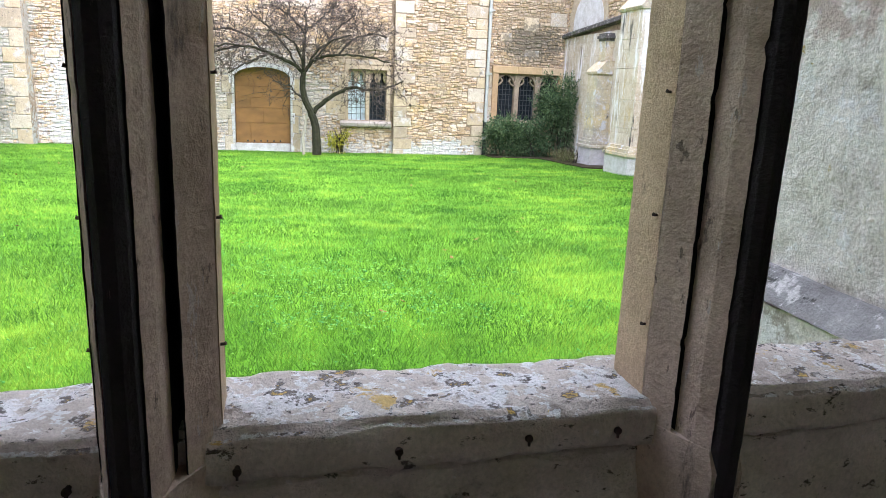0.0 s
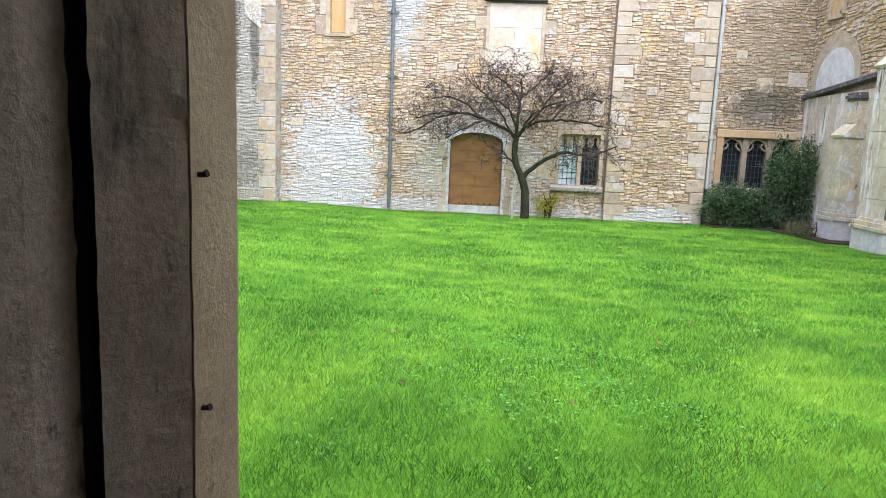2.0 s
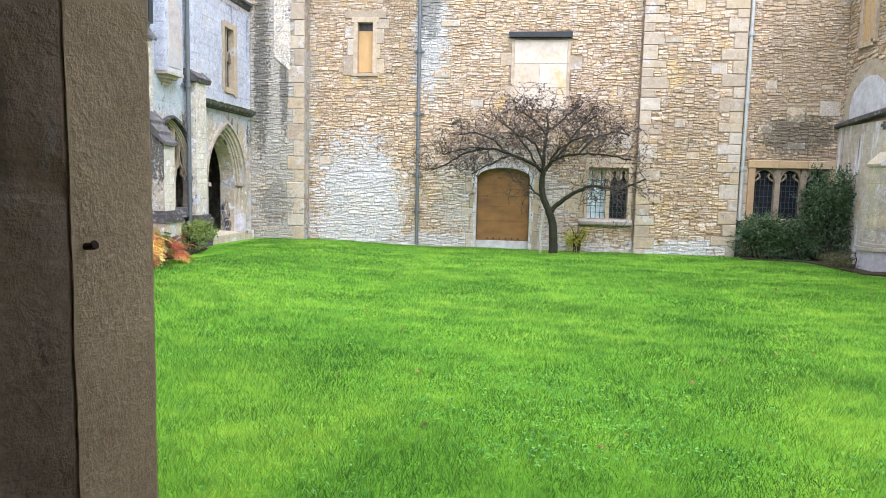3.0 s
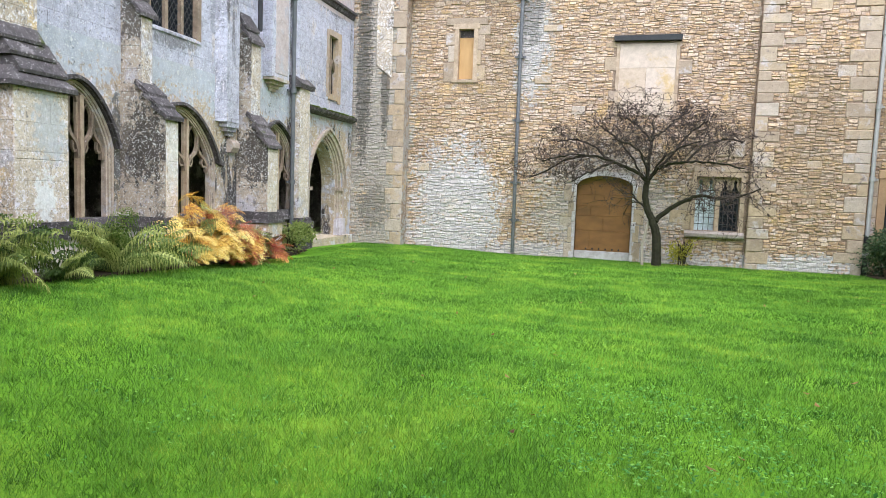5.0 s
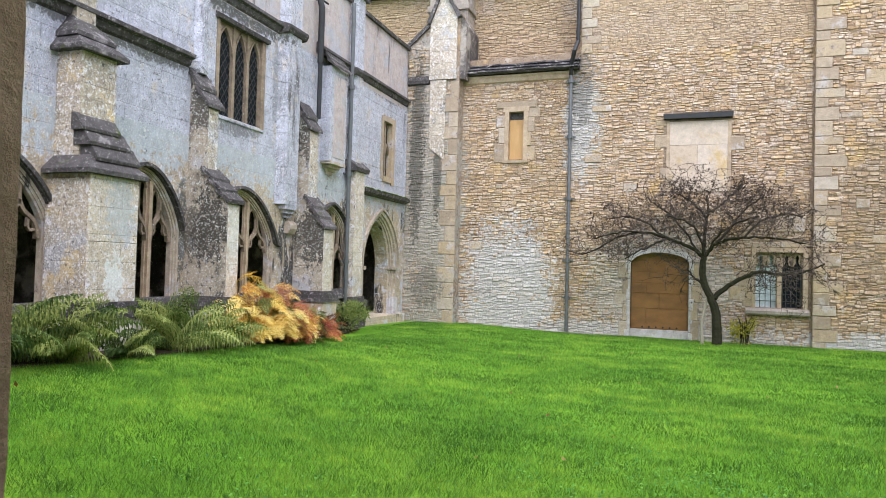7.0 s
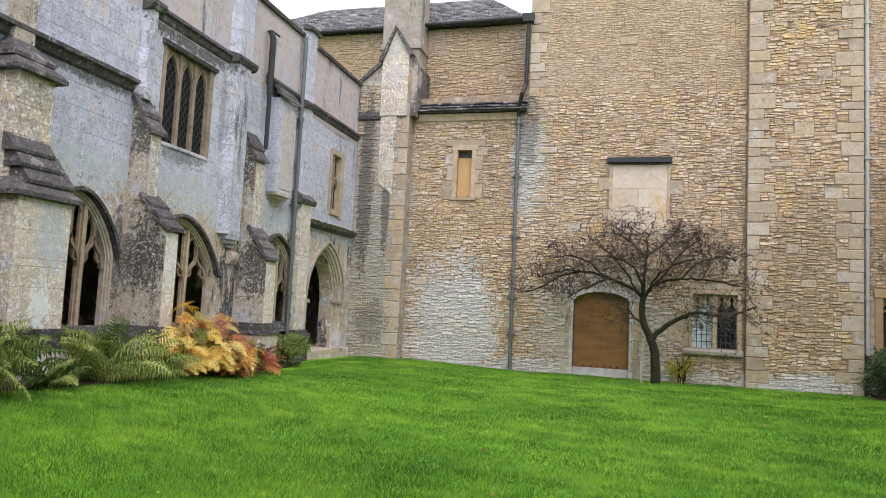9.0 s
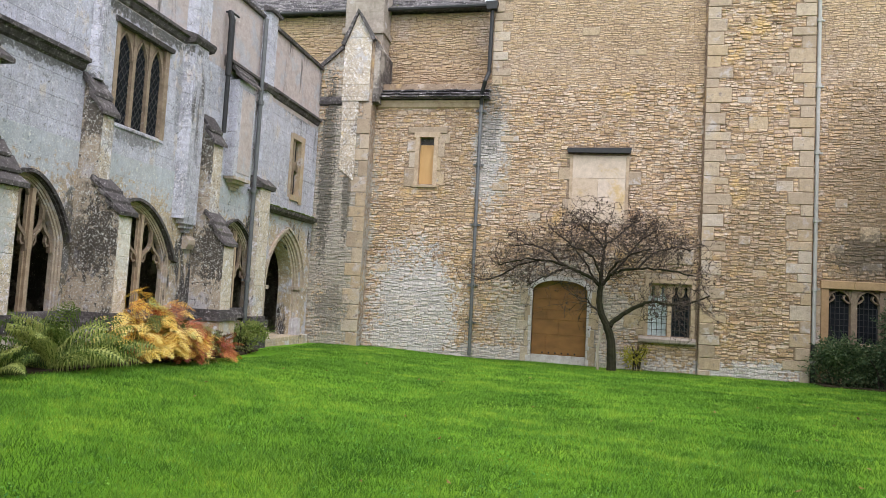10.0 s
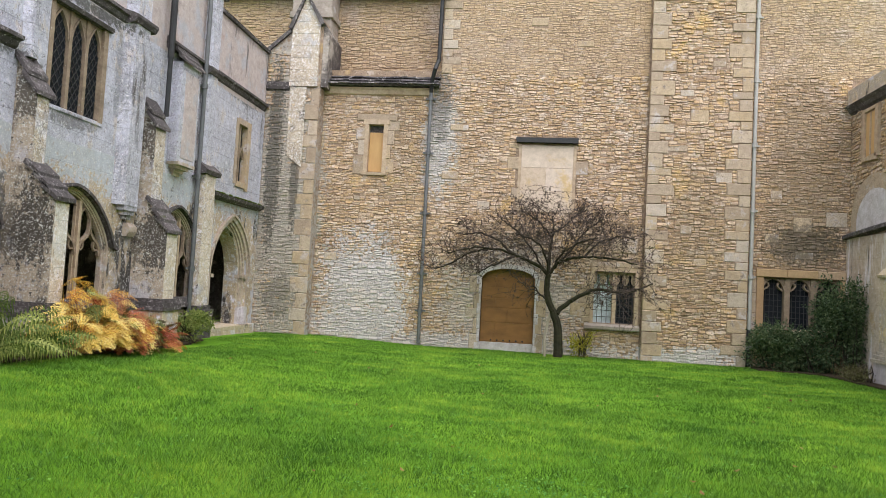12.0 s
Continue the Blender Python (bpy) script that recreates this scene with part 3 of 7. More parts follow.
def wall_strips(bm, u0, u1, v0, v1, holes, d0, d1, mp):
    """A wall with holes: each is (line of its top, height of its sill)."""
    u = u0
    for line, sill in sorted(holes, key=lambda h: h[0][0][0]):
        a, b = line[0][0], line[-1][0]
        if a > u:
            rect(bm, u, v0, a, v1, d0, d1, mp)
        if sill > v0:
            rect(bm, a, v0, b, sill, d0, d1, mp)
        prism(bm, list(line) + [(b, v1), (a, v1)], d0, d1, mp)
        u = b
    if u < u1:
        rect(bm, u, v0, u1, v1, d0, d1, mp)


def tube(bm, pts, radii, sides=6):
    rings = []
    for i, p in enumerate(pts):
        t = (pts[min(i + 1, len(pts) - 1)] - pts[max(i - 1, 0)]).normalized()
        s = t.cross(Vector((0.31, 0.17, 0.93)) if abs(t.z) < 0.9 else Vector((1, 0, 0))).normalized()
        w = t.cross(s)
        rings.append([bm.verts.new(p + (s * math.cos(a) + w * math.sin(a)) * radii[i]) for a in (2 * math.pi * k / sides for k in range(sides))])
    for a, b in zip(rings, rings[1:]):
        for k in range(sides):
            bm.faces.new((a[k], a[(k + 1) % sides], b[(k + 1) % sides], b[k]))
    bm.faces.new(rings[0][::-1])
    bm.faces.new(rings[-1])


def box(bm, x0, y0, z0, x1, y1, z1):
    rect(bm, x0, z0, x1, z1, y0, y1, lambda u, v, d: Vector((u, d, v)))


# ---- ground ----
def ground_z(x, y):
    base = 0.36 - 0.30 * min(max(y, 0), 16.2) / 16.2
    k = min(1, max(0, (-2.0 - x) / 3.4))
    k = k * k * (3 - 2 * k)
    extra = max(0.10, 0.40 - 0.026 * max(y, 0)) if y < 15 else 0.10
    return base + k * extra + 0.018 * noise.noise(Vector((x * 0.5, y * 0.5, 0)))


def build_ground():
    xs = [-300, -60, -14, -9] + [-8.5 + 0.25 * i for i in range(67)] + [9, 14, 60, 300]
    ys = [-300, -60, -8, -1, 0.1] + [0.25 + 0.25 * i for i in range(66)] + [18, 26, 60, 300]
    verts = [(x, y, ground_z(x, y) if 0.2 < y < 17 and -8.6 < x < 8.1 else (0.0 if abs(x) < 14 and -8 <= y < 26 else -0.4)) for y in ys for x in xs]
    w = len(xs)
    faces = [(j * w + i, j * w + i + 1, (j + 1) * w + i + 1, (j + 1) * w + i) for j in range(len(ys) - 1) for i in range(w - 1)]
    me = bpy.data.meshes.new("ground")
    me.from_pydata(verts, [], faces)
    me.materials.append(LAWN)
    tagged(new("ground", me), "short bright green lawn of the cloister court", "lawn", "", "structure")


build_ground()

# ---- stone courses ----
rnd = random.Random(11)


def outlines():
    shapes = []
    for k in range(24):
        q = []
        for cx, cy in ((-1, -1), (1, -1), (1, 1), (-1, 1)):
            for sx, sy in (((0.5, 0.36), (0.38, 0.5)) if cx * cy > 0 else ((0.38, 0.5), (0.5, 0.36))):
                q.append((cx * (sx - rnd.random() * 0.08), cy * (sy - rnd.random() * 0.18)))
        shapes.append(q)
    return shapes


SHAPES = outlines()
SQUARE = [(-0.5, -0.5), (0.5, -0.5), (0.5, 0.5), (-0.5, 0.5)]


def stone_points(shape, u0, v0, u1, v1, d0, d1, tilt, round_off):
    """Back ring, shoulder ring, face ring."""
    cu, cv, w, h = (u0 + u1) / 2, (v0 + v1) / 2, u1 - u0, v1 - v0
    ring = [(cu + x * w, cv + y * h) for x, y in shape]
    mid = (d0 + d1) / 2 + (d1 - d0) * 0.2
    inn = [(cu + (u - cu) - math.copysign(min(round_off, w * 0.2), u - cu), cv + (v - cv) - math.copysign(min(round_off, h * 0.22), v - cv)) for u, v in ring]
    return [(u, v, d0) for u, v in ring] + [(u, v, mid) for u, v in ring] + [(u, v, d1 + tilt * (v - cv)) for u, v in inn]


def stone_faces(k, o=0):
    f = []
    for r in (0, 1):
        for i in range(k):
            j = (i + 1) % k
            f.append((o + r * k + i, o + r * k + j, o + (r + 1) * k + j, o + (r + 1) * k + i))
    f.append(tuple(o + 2 * k + i for i in range(k)))
    return f


def free_spans(u0, u1, v0, v1, blocked):
    cuts = sorted((a, b) for a, c, b, d in blocked if c < v1 - 0.012 and d > v0 + 0.012 and b > u0 and a < u1)
    u, out = u0, []
    for a, b in cuts:
        if a > u + 0.04:
            out.append((u, a))
        u = max(u, b)
    if u1 > u + 0.04:
        out.append((u, u1))
    return out


def courses(u0, v0, u1, v1, blocked, hs, ws, proud, flat=0.0):
    """Stones of a rubble wall as (u0, v0, u1, v1, d, tilt, shape), laid in short broken courses."""
    out, v = [], v0
    while v < v1 - 0.02:
        lift = min(rnd.uniform(0.22, 0.5), v1 - v)
        if v1 - v - lift < 0.1:
            lift = v1 - v
        c = u0
        while c < u1 - 0.01:
            run = rnd.uniform(0.35, 1.3)
            if u1 - c - run < 0.3:
                run = u1 - c
            w0 = v
            while w0 < v + lift - 0.01:
                h = rnd.uniform(*hs) * (0.7 + 0.6 * rnd.random())
                if v + lift - w0 - h < hs[0] * 0.7:
                    h = v + lift - w0
                for a, b in free_spans(c, c + run, w0, w0 + h, blocked):
                    u = a
                    while u < b - 0.01:
                        w = rnd.uniform(*ws) * (0.5 + 1.0 * rnd.random())
                        if b - u - w < 0.07:
                            w = b - u
                        jig = (rnd.uniform(-0.011, 0.011) + 0.020 * math.sin(u * 4.1 + w0 * 2.3) + 0.014 * math.sin(u * 9.7 - w0 * 5.1) + 0.008 * math.sin(u * 21.0 + w0 * 9.0)) * (1 - flat)
                        g = rnd.uniform(-0.002, 0.002)
                        out.append((u + g, w0 + g * 0.7 + jig, u + w - g, w0 + h - g * 0.7 + jig, rnd.uniform(*proud), rnd.uniform(-0.35, 0.15), rnd.randrange(len(SHAPES))))
                        u += w
                w0 += h
            c += run
        v += lift
    return out


def lay(parent, stones, mp, material, near, name="stone", joined="rubble", square=False, back=-0.01):
    """Lays the stones on a wall: those inside the stretch `near` as pieces, the rest as one mesh."""
    verts, faces, count = [], [], 0
    for u0, v0, u1, v1, d, tilt, s in stones:
        shape = SQUARE if square else SHAPES[s]
        if square:
            shape = [(x * (1 - rnd.random() * 0.03), y * (1 - rnd.random() * 0.06)) for x, y in SQUARE]
        pts = stone_points(shape, u0, v0, u1, v1, back, d, tilt, 0.009 if square else 0.007)
        if count < 290 and near[0] < (u0 + u1) / 2 < near[2] and near[1] < (v0 + v1) / 2 < near[3]:
            count += 1
            c = mp((u0 + u1) / 2, (v0 + v1) / 2, 0)
            me = bpy.data.meshes.new(name)
            me.from_pydata([mp(*p) - c for p in pts], [], stone_faces(len(shape)))
            me.materials.append(material)
            ob = new(name, me)
            ob.parent = parent
            ob.matrix_parent_inverse = Matrix.Translation(-parent.location)
            ob.location = c
        else:
            o = len(verts)
            verts += [mp(*p) for p in pts]
            faces += stone_faces(len(shape), o)
    if verts:
        me = bpy.data.meshes.new(joined)
        me.from_pydata(verts, [], faces)
        me.materials.append(material)
        ob = new(joined, me)
        ob.parent = parent
        ob.matrix_parent_inverse = Matrix.Translation(-parent.location)
        tagged(ob, kind="stuff")


def quoin_rects(edge, way, v0, v1, wide, slim, h=(0.17, 0.36)):
    out, v, k = [], v0, 0
    while v < v1 - 0.05:
        t = min(rnd.uniform(*h), v1 - v)
        w = rnd.uniform(*(wide if k % 2 else slim))
        out.append((min(edge, edge + way * w), v, max(edge, edge + way * w), v + t))
        v += t
        k += 1
    return out


def as_blocks(rects, proud=(0.008, 0.026)):
    return [(a + 0.003, b + 0.003, c - 0.003, d - 0.003, rnd.uniform(*proud), 0, 0) for a, b, c, d in rects]


# ---- north range: walls ----
TWIN = (1.50, 0.86, 2.50, 2.12)
TRIPLE = (5.27, 0.95, 6.97, 2.14)
SLIT = (-4.12, 4.22, -3.62, 5.49)
door_line = [(-1.09 + 1.26 * i / 12, 1.80 + 0.21 * (1 - (i / 6 - 1) ** 2) ** 0.6) for i in range(13)]


def flat_line(r):
    return [(r[0], r[3]), (r[2], r[3])]


bm = bmesh.new()
wall_strips(bm, -6.9, -2.34, -0.4, 3.9, [], -0.7, 0, far)
wall_strips(bm, -6.9, -2.34, 3.9, 6.75, [(flat_line(SLIT), SLIT[1])], -0.7, 0, far)
wall_strips(bm, -2.34, 7.6, -0.4, 3.0, [(door_line, 0.02), (flat_line(TWIN), TWIN[1]), (flat_line(TRIPLE), TRIPLE[1])], -0.7, 0, far)
rect(bm, -2.34, 3.0, 8.8, 12.5, -0.7, 0, far)
wall_north = thing("wall_north", bm, MORTAR, "tall north wall of tan coursed rubble with lime-washed patches", "wall", "", "structure")

q_slit = [(-4.42, 4.15, -4.12, 4.62), (-4.32, 4.62, -4.12, 5.02), (-4.38, 5.02, -4.12, 5.32), (-3.62, 4.22, -3.40, 4.55), (-3.62, 4.9, -3.42, 5.25), (-4.38, 5.49, -3.36, 5.66), (-3.62, 5.25, -3.30, 5.49), (-3.62, 4.55, -3.5, 4.9)]
q_door = [(-1.34, 0.05, -1.13, 0.42), (-1.26, 0.42, -1.13, 0.8), (-1.46, 0.8, -1.13, 1.02), (-1.27, 1.02, -1.13, 1.4), (-1.38, 1.4, -1.13, 1.8),
          (0.21, 0.05, 0.40, 0.5), (0.21, 0.5, 0.36, 0.9), (0.21, 0.9, 0.45, 1.3), (0.21, 1.3, 0.38, 1.78)]
q_panel = [(-0.62, 4.4, -0.29, 4.7), (0.93, 4.3, 1.28, 4.62), (-0.50, 3.7, -0.29, 3.95), (-0.6, 4.9, -0.29, 5.03)]
q_twin = [(1.0, 1.0, 1.46, 1.3), (1.28, 0.86, 1.46, 1.0), (1.2, 1.3, 1.46, 1.62), (1.3, 1.62, 1.46, 1.95), (1.46, 2.16, 2.02, 2.28), (2.02, 2.16, 2.56, 2.3), (1.9, 2.5, 2.5, 2.85)]
q_triple = [(4.98, 0.9, 5.15, 1.3), (5.02, 1.3, 5.15, 1.75), (4.96, 1.75, 5.15, 2.1), (5.95, 2.55, 6.35, 2.72), (5.3, 2.9, 5.6, 3.1), (5.9, 3.15, 6.3, 3.5), (6.6, 3.3, 7.05, 3.65), (5.4, 3.9, 5.65, 4.1), (6.6, 3.9, 6.85, 4.0)]
q_misc = [(-4.35, 3.52, -4.2, 3.62), (-2.05, 5.3, -1.6, 5.45), (-2.2, 4.1, -1.8, 4.3), (0.9, 7.4, 1.3, 7.55), (-0.2, 7.9, 0.2, 8.1), (-1.3, 3.4, -1.0, 3.6), (-5.0, 2.0, -4.7, 2.2)]
q_edge = quoin_rects(-2.34, 1, 6.7, 12.4, (0.35, 0.5), (0.2, 0.3))
holes = [(-1.15, 0, 0.23, 2.1), (1.44, 0.68, 2.62, 2.16), (5.13, 0.6, 7.05, 2.3), (-4.15, 4.2, -3.6, 5.51), (-0.42, 3.35, 1.02, 5.2), (2.6, -0.4, 4.93, 12.5)]
solid = q_slit + q_door + q_panel + q_twin + q_triple + q_misc + q_edge
lower = courses(-5.3, -0.1, 7.1, 3.2, holes + solid, (0.030, 0.085), (0.06, 0.22), (0.001, 0.024))
middle = courses(-5.3, 3.2, 7.1, 6.72, [(-2.34 - 3.2, 6.3, -2.34, 6.75)] + holes + solid, (0.028, 0.078), (0.06, 0.21), (0.001, 0.020))
high = courses(-2.34, 6.72, 8.4, 9.6, holes + solid, (0.034, 0.066), (0.06, 0.17), (0.001, 0.008), 0.1)


def pier_map(u, v, d):
    return far(u, v, d + 0.15)


bm = bmesh.new()
rect(bm, 2.62, -0.3, 4.91, 12.5, 0.001, 0.15, far)
pier = thing("wall_pier", bm, MORTAR, "broad flat pier of rubble with pale limestone quoins", "wall", "", "structure")
pier_q = quoin_rects(2.62, 1, -0.05, 12.4, (0.42, 0.62), (0.24, 0.36)) + quoin_rects(4.91, -1, -0.05, 12.4, (0.42, 0.6), (0.2, 0.32))
pier_odd = [(3.4, 3.0, 3.65, 3.2), (4.15, 4.2, 4.5, 4.45), (3.55, 5.6, 3.95, 5.9), (3.1, 4.9, 3.5, 5.05), (3.7, 2.3, 4.0, 2.45), (3.3, 6.2, 3.6, 6.35), (4.0, 6.9, 4.3, 7.05)]
pier_stones = courses(2.62, -0.1, 4.91, 9.6, pier_q + pier_odd, (0.036, 0.09), (0.06, 0.23), (0.001, 0.024))

# the set-back storey with its slate roof
bm = bmesh.new()
rect(bm, -10.5, 6.0, -2.3, 8.86, 0, -0.4, lambda u, v, d: far(u, v, d - 0.7))
upper_wall = thing("wall_upper_storey", bm, MORTAR, "set-back upper storey of coursed golden rubble", "wall", "", "structure")


def upper_map(u, v, d):
    return far(u, v, d - 0.7)


upper_stones = courses(-8.6, 6.6, -2.36, 8.84, [], (0.036, 0.075), (0.07, 0.22), (0.003, 0.022))

# ---- lean-to strip of stone slates and the main roof ----
lean = empty("lean_to_roof", (-3.8, 16.0, 6.4), "narrow lean-to roof of dark mossy stone slates", "roof")
for i in range(5):
    d0, v0 = 0.27 - i * 0.095, 6.36 + i * 0.095
    u = -5.27
    while u < -2.36:
        w = min(rnd.uniform(0.16, 0.3), -2.34 - u)
        bm = bmesh.new()
        j = rnd.uniform(-0.012, 0.012)
        prism(bm, [(u + 0.004, v0 + j), (u + w - 0.004, v0 + j * 0.4), (u + w - 0.004, v0 + 0.035 + j), (u + 0.004, v0 + 0.03)], d0 + rnd.uniform(-0.02, 0.02), d0 - 0.2, far)
        part("slate", bm, SLATE, lean)
        u += w
bm = bmesh.new()
profile(bm, [(0.2, 6.33), (0.2, 6.36), (-0.2, 6.8), (-0.4, 6.8), (-0.4, 6.33)], -5.25, -2.36, far)
part("roof_bed", bm, DARKSLAB, lean)
bm = bmesh.new()
profile(bm, [(0, 6.12), (0.05, 6.15), (0.08, 6.24), (0.12, 6.3), (0, 6.3)], -5.2, -2.5, far)
part("cornice", bm, DRESSED, lean, "worn stone cornice")

roof = empty("slate_roof", (-6, 18, 8.9), "hipped roof of weathered grey stone slates", "roof")
bm = bmesh.new()
e, r = 8.92, 10.35
p = [Vector(q) for q in ((-11.2, 16.75, e), (-2.62, 16.75, e), (-2.62, 21.5, e), (-11.2, 21.5, e), (-9.1, 18.6, r), (-3.95, 18.6, r))]
v = [bm.verts.new(q) for q in p]
for f in ((0, 1, 5, 4), (1, 2, 5), (2, 3, 4, 5), (3, 0, 4), (0, 3, 2, 1)):
    bm.faces.new([v[i] for i in f])
part("roof_bed", bm, DARKSLAB, roof)
slates_v, slates_f = [], []
for i in range(15):
    k = i / 15
    z, y = e + (r - e) * k, 16.72 + 1.88 * k
    a, b = -11.2 + 2.1 * k, -2.6 - 1.35 * k
    u = a + rnd.random() * 0.1
    while u < b:
        w = min(rnd.uniform(0.14, 0.3), b - u + 0.01)
        o, j = len(slates_v), rnd.uniform(-0.012, 0.012)
        for x in (u, u + w - 0.008):
            slates_v += [(x, y - 0.03 + j, z + 0.0), (x, y - 0.03 + j, z + 0.05), (x, y + 0.2, z + 0.2), (x, y + 0.2, z + 0.15)]
        slates_f += [(o, o + 1, o + 5, o + 4), (o + 1, o + 2, o + 6, o + 5), (o, o + 3, o + 2, o + 1), (o + 4, o + 5, o + 6, o + 7)]
        u += w
me = bpy.data.meshes.new("slates")
me.from_pydata(slates_v, [], slates_f)
me.materials.append(SLATE)
ob = new("slates", me)
ob.parent = roof
ob.matrix_parent_inverse = Matrix.Translation(-roof.location)
tagged(ob, kind="stuff")
bm = bmesh.new()
tube(bm, [Vector((-5.45, 16.62, 8.88)), Vector((-2.5, 16.62, 8.92))], [0.05, 0.05], 8)
part("gutter", bm, BLACKIRON, roof, "black half-round gutter")
bm = bmesh.new()
tube(bm, [Vector((-8.6, 16.62, 8.86)), Vector((-6.2, 16.62, 8.87))], [0.045, 0.045], 8)
part("gutter", bm, BLACKIRON, roof, "black half-round gutter")

# ---- gabled corner buttress ----
butt = empty("corner_buttress", (-5.9, 15.9, 0.2), "tall gabled corner buttress of streaked rubble and pale ashlar", "buttress")
bm = bmesh.new()
rect(bm, -6.75, -0.2, -5.25, 6.25, -0.3, 0.4, far)
prism(bm, [(-6.75, 6.25), (-5.25, 6.25), (-5.25, 7.85), (-6.05, 7.6), (-6.72, 7.05)], -0.3, 0.4, far)
part("core", bm, MORTAR, butt)
bm = bmesh.new()
prism(bm, [(-6.02, 6.2), (-5.32, 6.2), (-5.32, 7.8), (-5.70, 8.42), (-6.02, 7.75)], 0.38, 0.455, far)
prism(bm, [(-5.98, 4.5), (-5.60, 4.2), (-5.58, 6.19), (-6.0, 6.19)], 0.40, 0.435, far)
part("gable_face", bm, BUTTSTONE, butt, "pale yellow ashlar gable face")
bm = bmesh.new()
band(bm, [(-6.06, 7.62), (-5.70, 8.48), (-5.25, 7.72)], 0.1, 0.2, 0.52, far)
part("gable_coping", bm, DARKSLAB, butt, "dark mossy coping")
bm = bmesh.new()
band(bm, [(-6.72, 7.02), (-6.05, 7.6)], 0.09, -0.3, 0.46, far)
part("shoulder_coping", bm, DARKSLAB, butt, "dark sloping coping")
bm = bmesh.new()
profile(bm, [(0.4, 6.08), (0.46, 6.12), (0.46, 6.2), (0.4, 6.32)], -6.75, -6.02, far)
part("string_course", bm, DARKSLAB, butt)
butt_map = lambda u, v, d: far(u, v, d + 0.4)
bq = quoin_rects(-5.25, -1, 0.1, 6.2, (0.4, 0.55), (0.2, 0.3), (0.26, 0.4))
butt_stones = courses(-6.75, 0.0, -5.25, 6.1, bq, (0.034, 0.085), (0.07, 0.22), (0.001, 0.024)) + courses(-6.7, 6.32, -6.04, 7.1, [], (0.034, 0.085), (0.07, 0.22), (0.001, 0.024))
bm = bmesh.new()
rect(bm, -6.25, 7.5, -5.22, 10.8, -0.75, -0.05, far)
rect(bm, -6.3, 8.1, -5.17, 8.25, -0.8, 0.0, far)
part("chimney", bm, CHIMNEYSTONE, butt, "square grey-tan stone chimney")
bm = bmesh.new()
prism(bm, [(-5.25, 6.2), (-5.1, 6.2), (-5.1, 7.55), (-5.25, 7.8)], -0.7, 0.38, far)
part("side_face", bm, BLACKENED_SHADE, butt, "dark streaked side")


# ---- north range: openings ----
def leaded(parent, u0, v0, u1, v1, d, mp, across, up, material, pane="pane", diamond=False):
    """Panes in lead cames."""
    bm = bmesh.new()
    if diamond:
        s = (u1 - u0) / across
        k = int((v1 - v0) / s / 1.4) + 1
        for i in range(-k - across, across + k):
            for way in (1, -1):
                x0 = u0 + i * s
                pts = []
                for q in range(41):
                    vv = v0 + (v1 - v0) * q / 40
                    uu = x0 + way * (vv - v0) / 1.5
                    if u0 <= uu <= u1:
                        pts.append((uu, vv))
                if len(pts) > 1:
                    band(bm, [pts[0], pts[-1]], 0.01, d + 0.002, d + 0.012, mp)
    else:
        for i in range(1, across):
            u = u0 + (u1 - u0) * i / across
            rect(bm, u - 0.006, v0, u + 0.006, v1, d + 0.002, d + 0.013, mp)
        for i in range(1, up):
            v = v0 + (v1 - v0) * i / up
            rect(bm, u0, v - 0.006, u1, v + 0.006, d + 0.002, d + 0.012, mp)
    if len(bm.verts):
        part("lead_cames", bm, LEAD, parent)
    else:
        bm.free()
    if diamond:
        bm = bmesh.new()
        rect(bm, u0, v0, u1, v1, d - 0.006, d, mp)
        part(pane, bm, material, parent)
        return
    for i in range(across):
        for j in range(up):
            a, b = u0 + (u1 - u0) * i / across, v0 + (v1 - v0) * j / up
            w, h = (u1 - u0) / across, (v1 - v0) / up
            bm = bmesh.new()
            t, s = rnd.uniform(-0.003, 0.003), rnd.uniform(-0.003, 0.003)
            q = [(a, b, t), (a + w, b, -t), (a + w, b + h, s), (a, b + h, -s)]
            f = [bm.verts.new(mp(x, y, d + z)) for x, y, z in q]
            g = [bm.verts.new(mp(x, y, d + z - 0.005)) for x, y, z in q]
            bm.faces.new(f)
            bm.faces.new(g[::-1])
            for m in range(4):
                bm.faces.new((f[m], g[m], g[(m + 1) % 4], f[(m + 1) % 4]))
            part(pane, bm, material, parent)


def cusped_head(bm, u0, u1, spring, top, d0, d1, mp):
    """A cusped light head cut from a slab: arch band with two cusps and filled spandrels."""
    line = pointed(u0, u1, spring, top, 8)
    prism(bm, line + [(u1, top + 0.02), (u0, top + 0.02)], d0, d1 - 0.03, mp)
    band(bm, line, 0.035, d0, d1, mp)
    c = (u0 + u1) / 2
    w = u1 - u0
    for s in (-1, 1):
        cusp = [(c + s * w * 0.47, spring - 0.02), (c + s * w * 0.30, spring + 0.03), (c + s * w * 0.20, spring + (top - spring) * 0.33), (c + s * w * 0.26, spring + (top - spring) * 0.62)]
        band(bm, cusp, 0.03, d0 + 0.01, d1 - 0.015, mp)


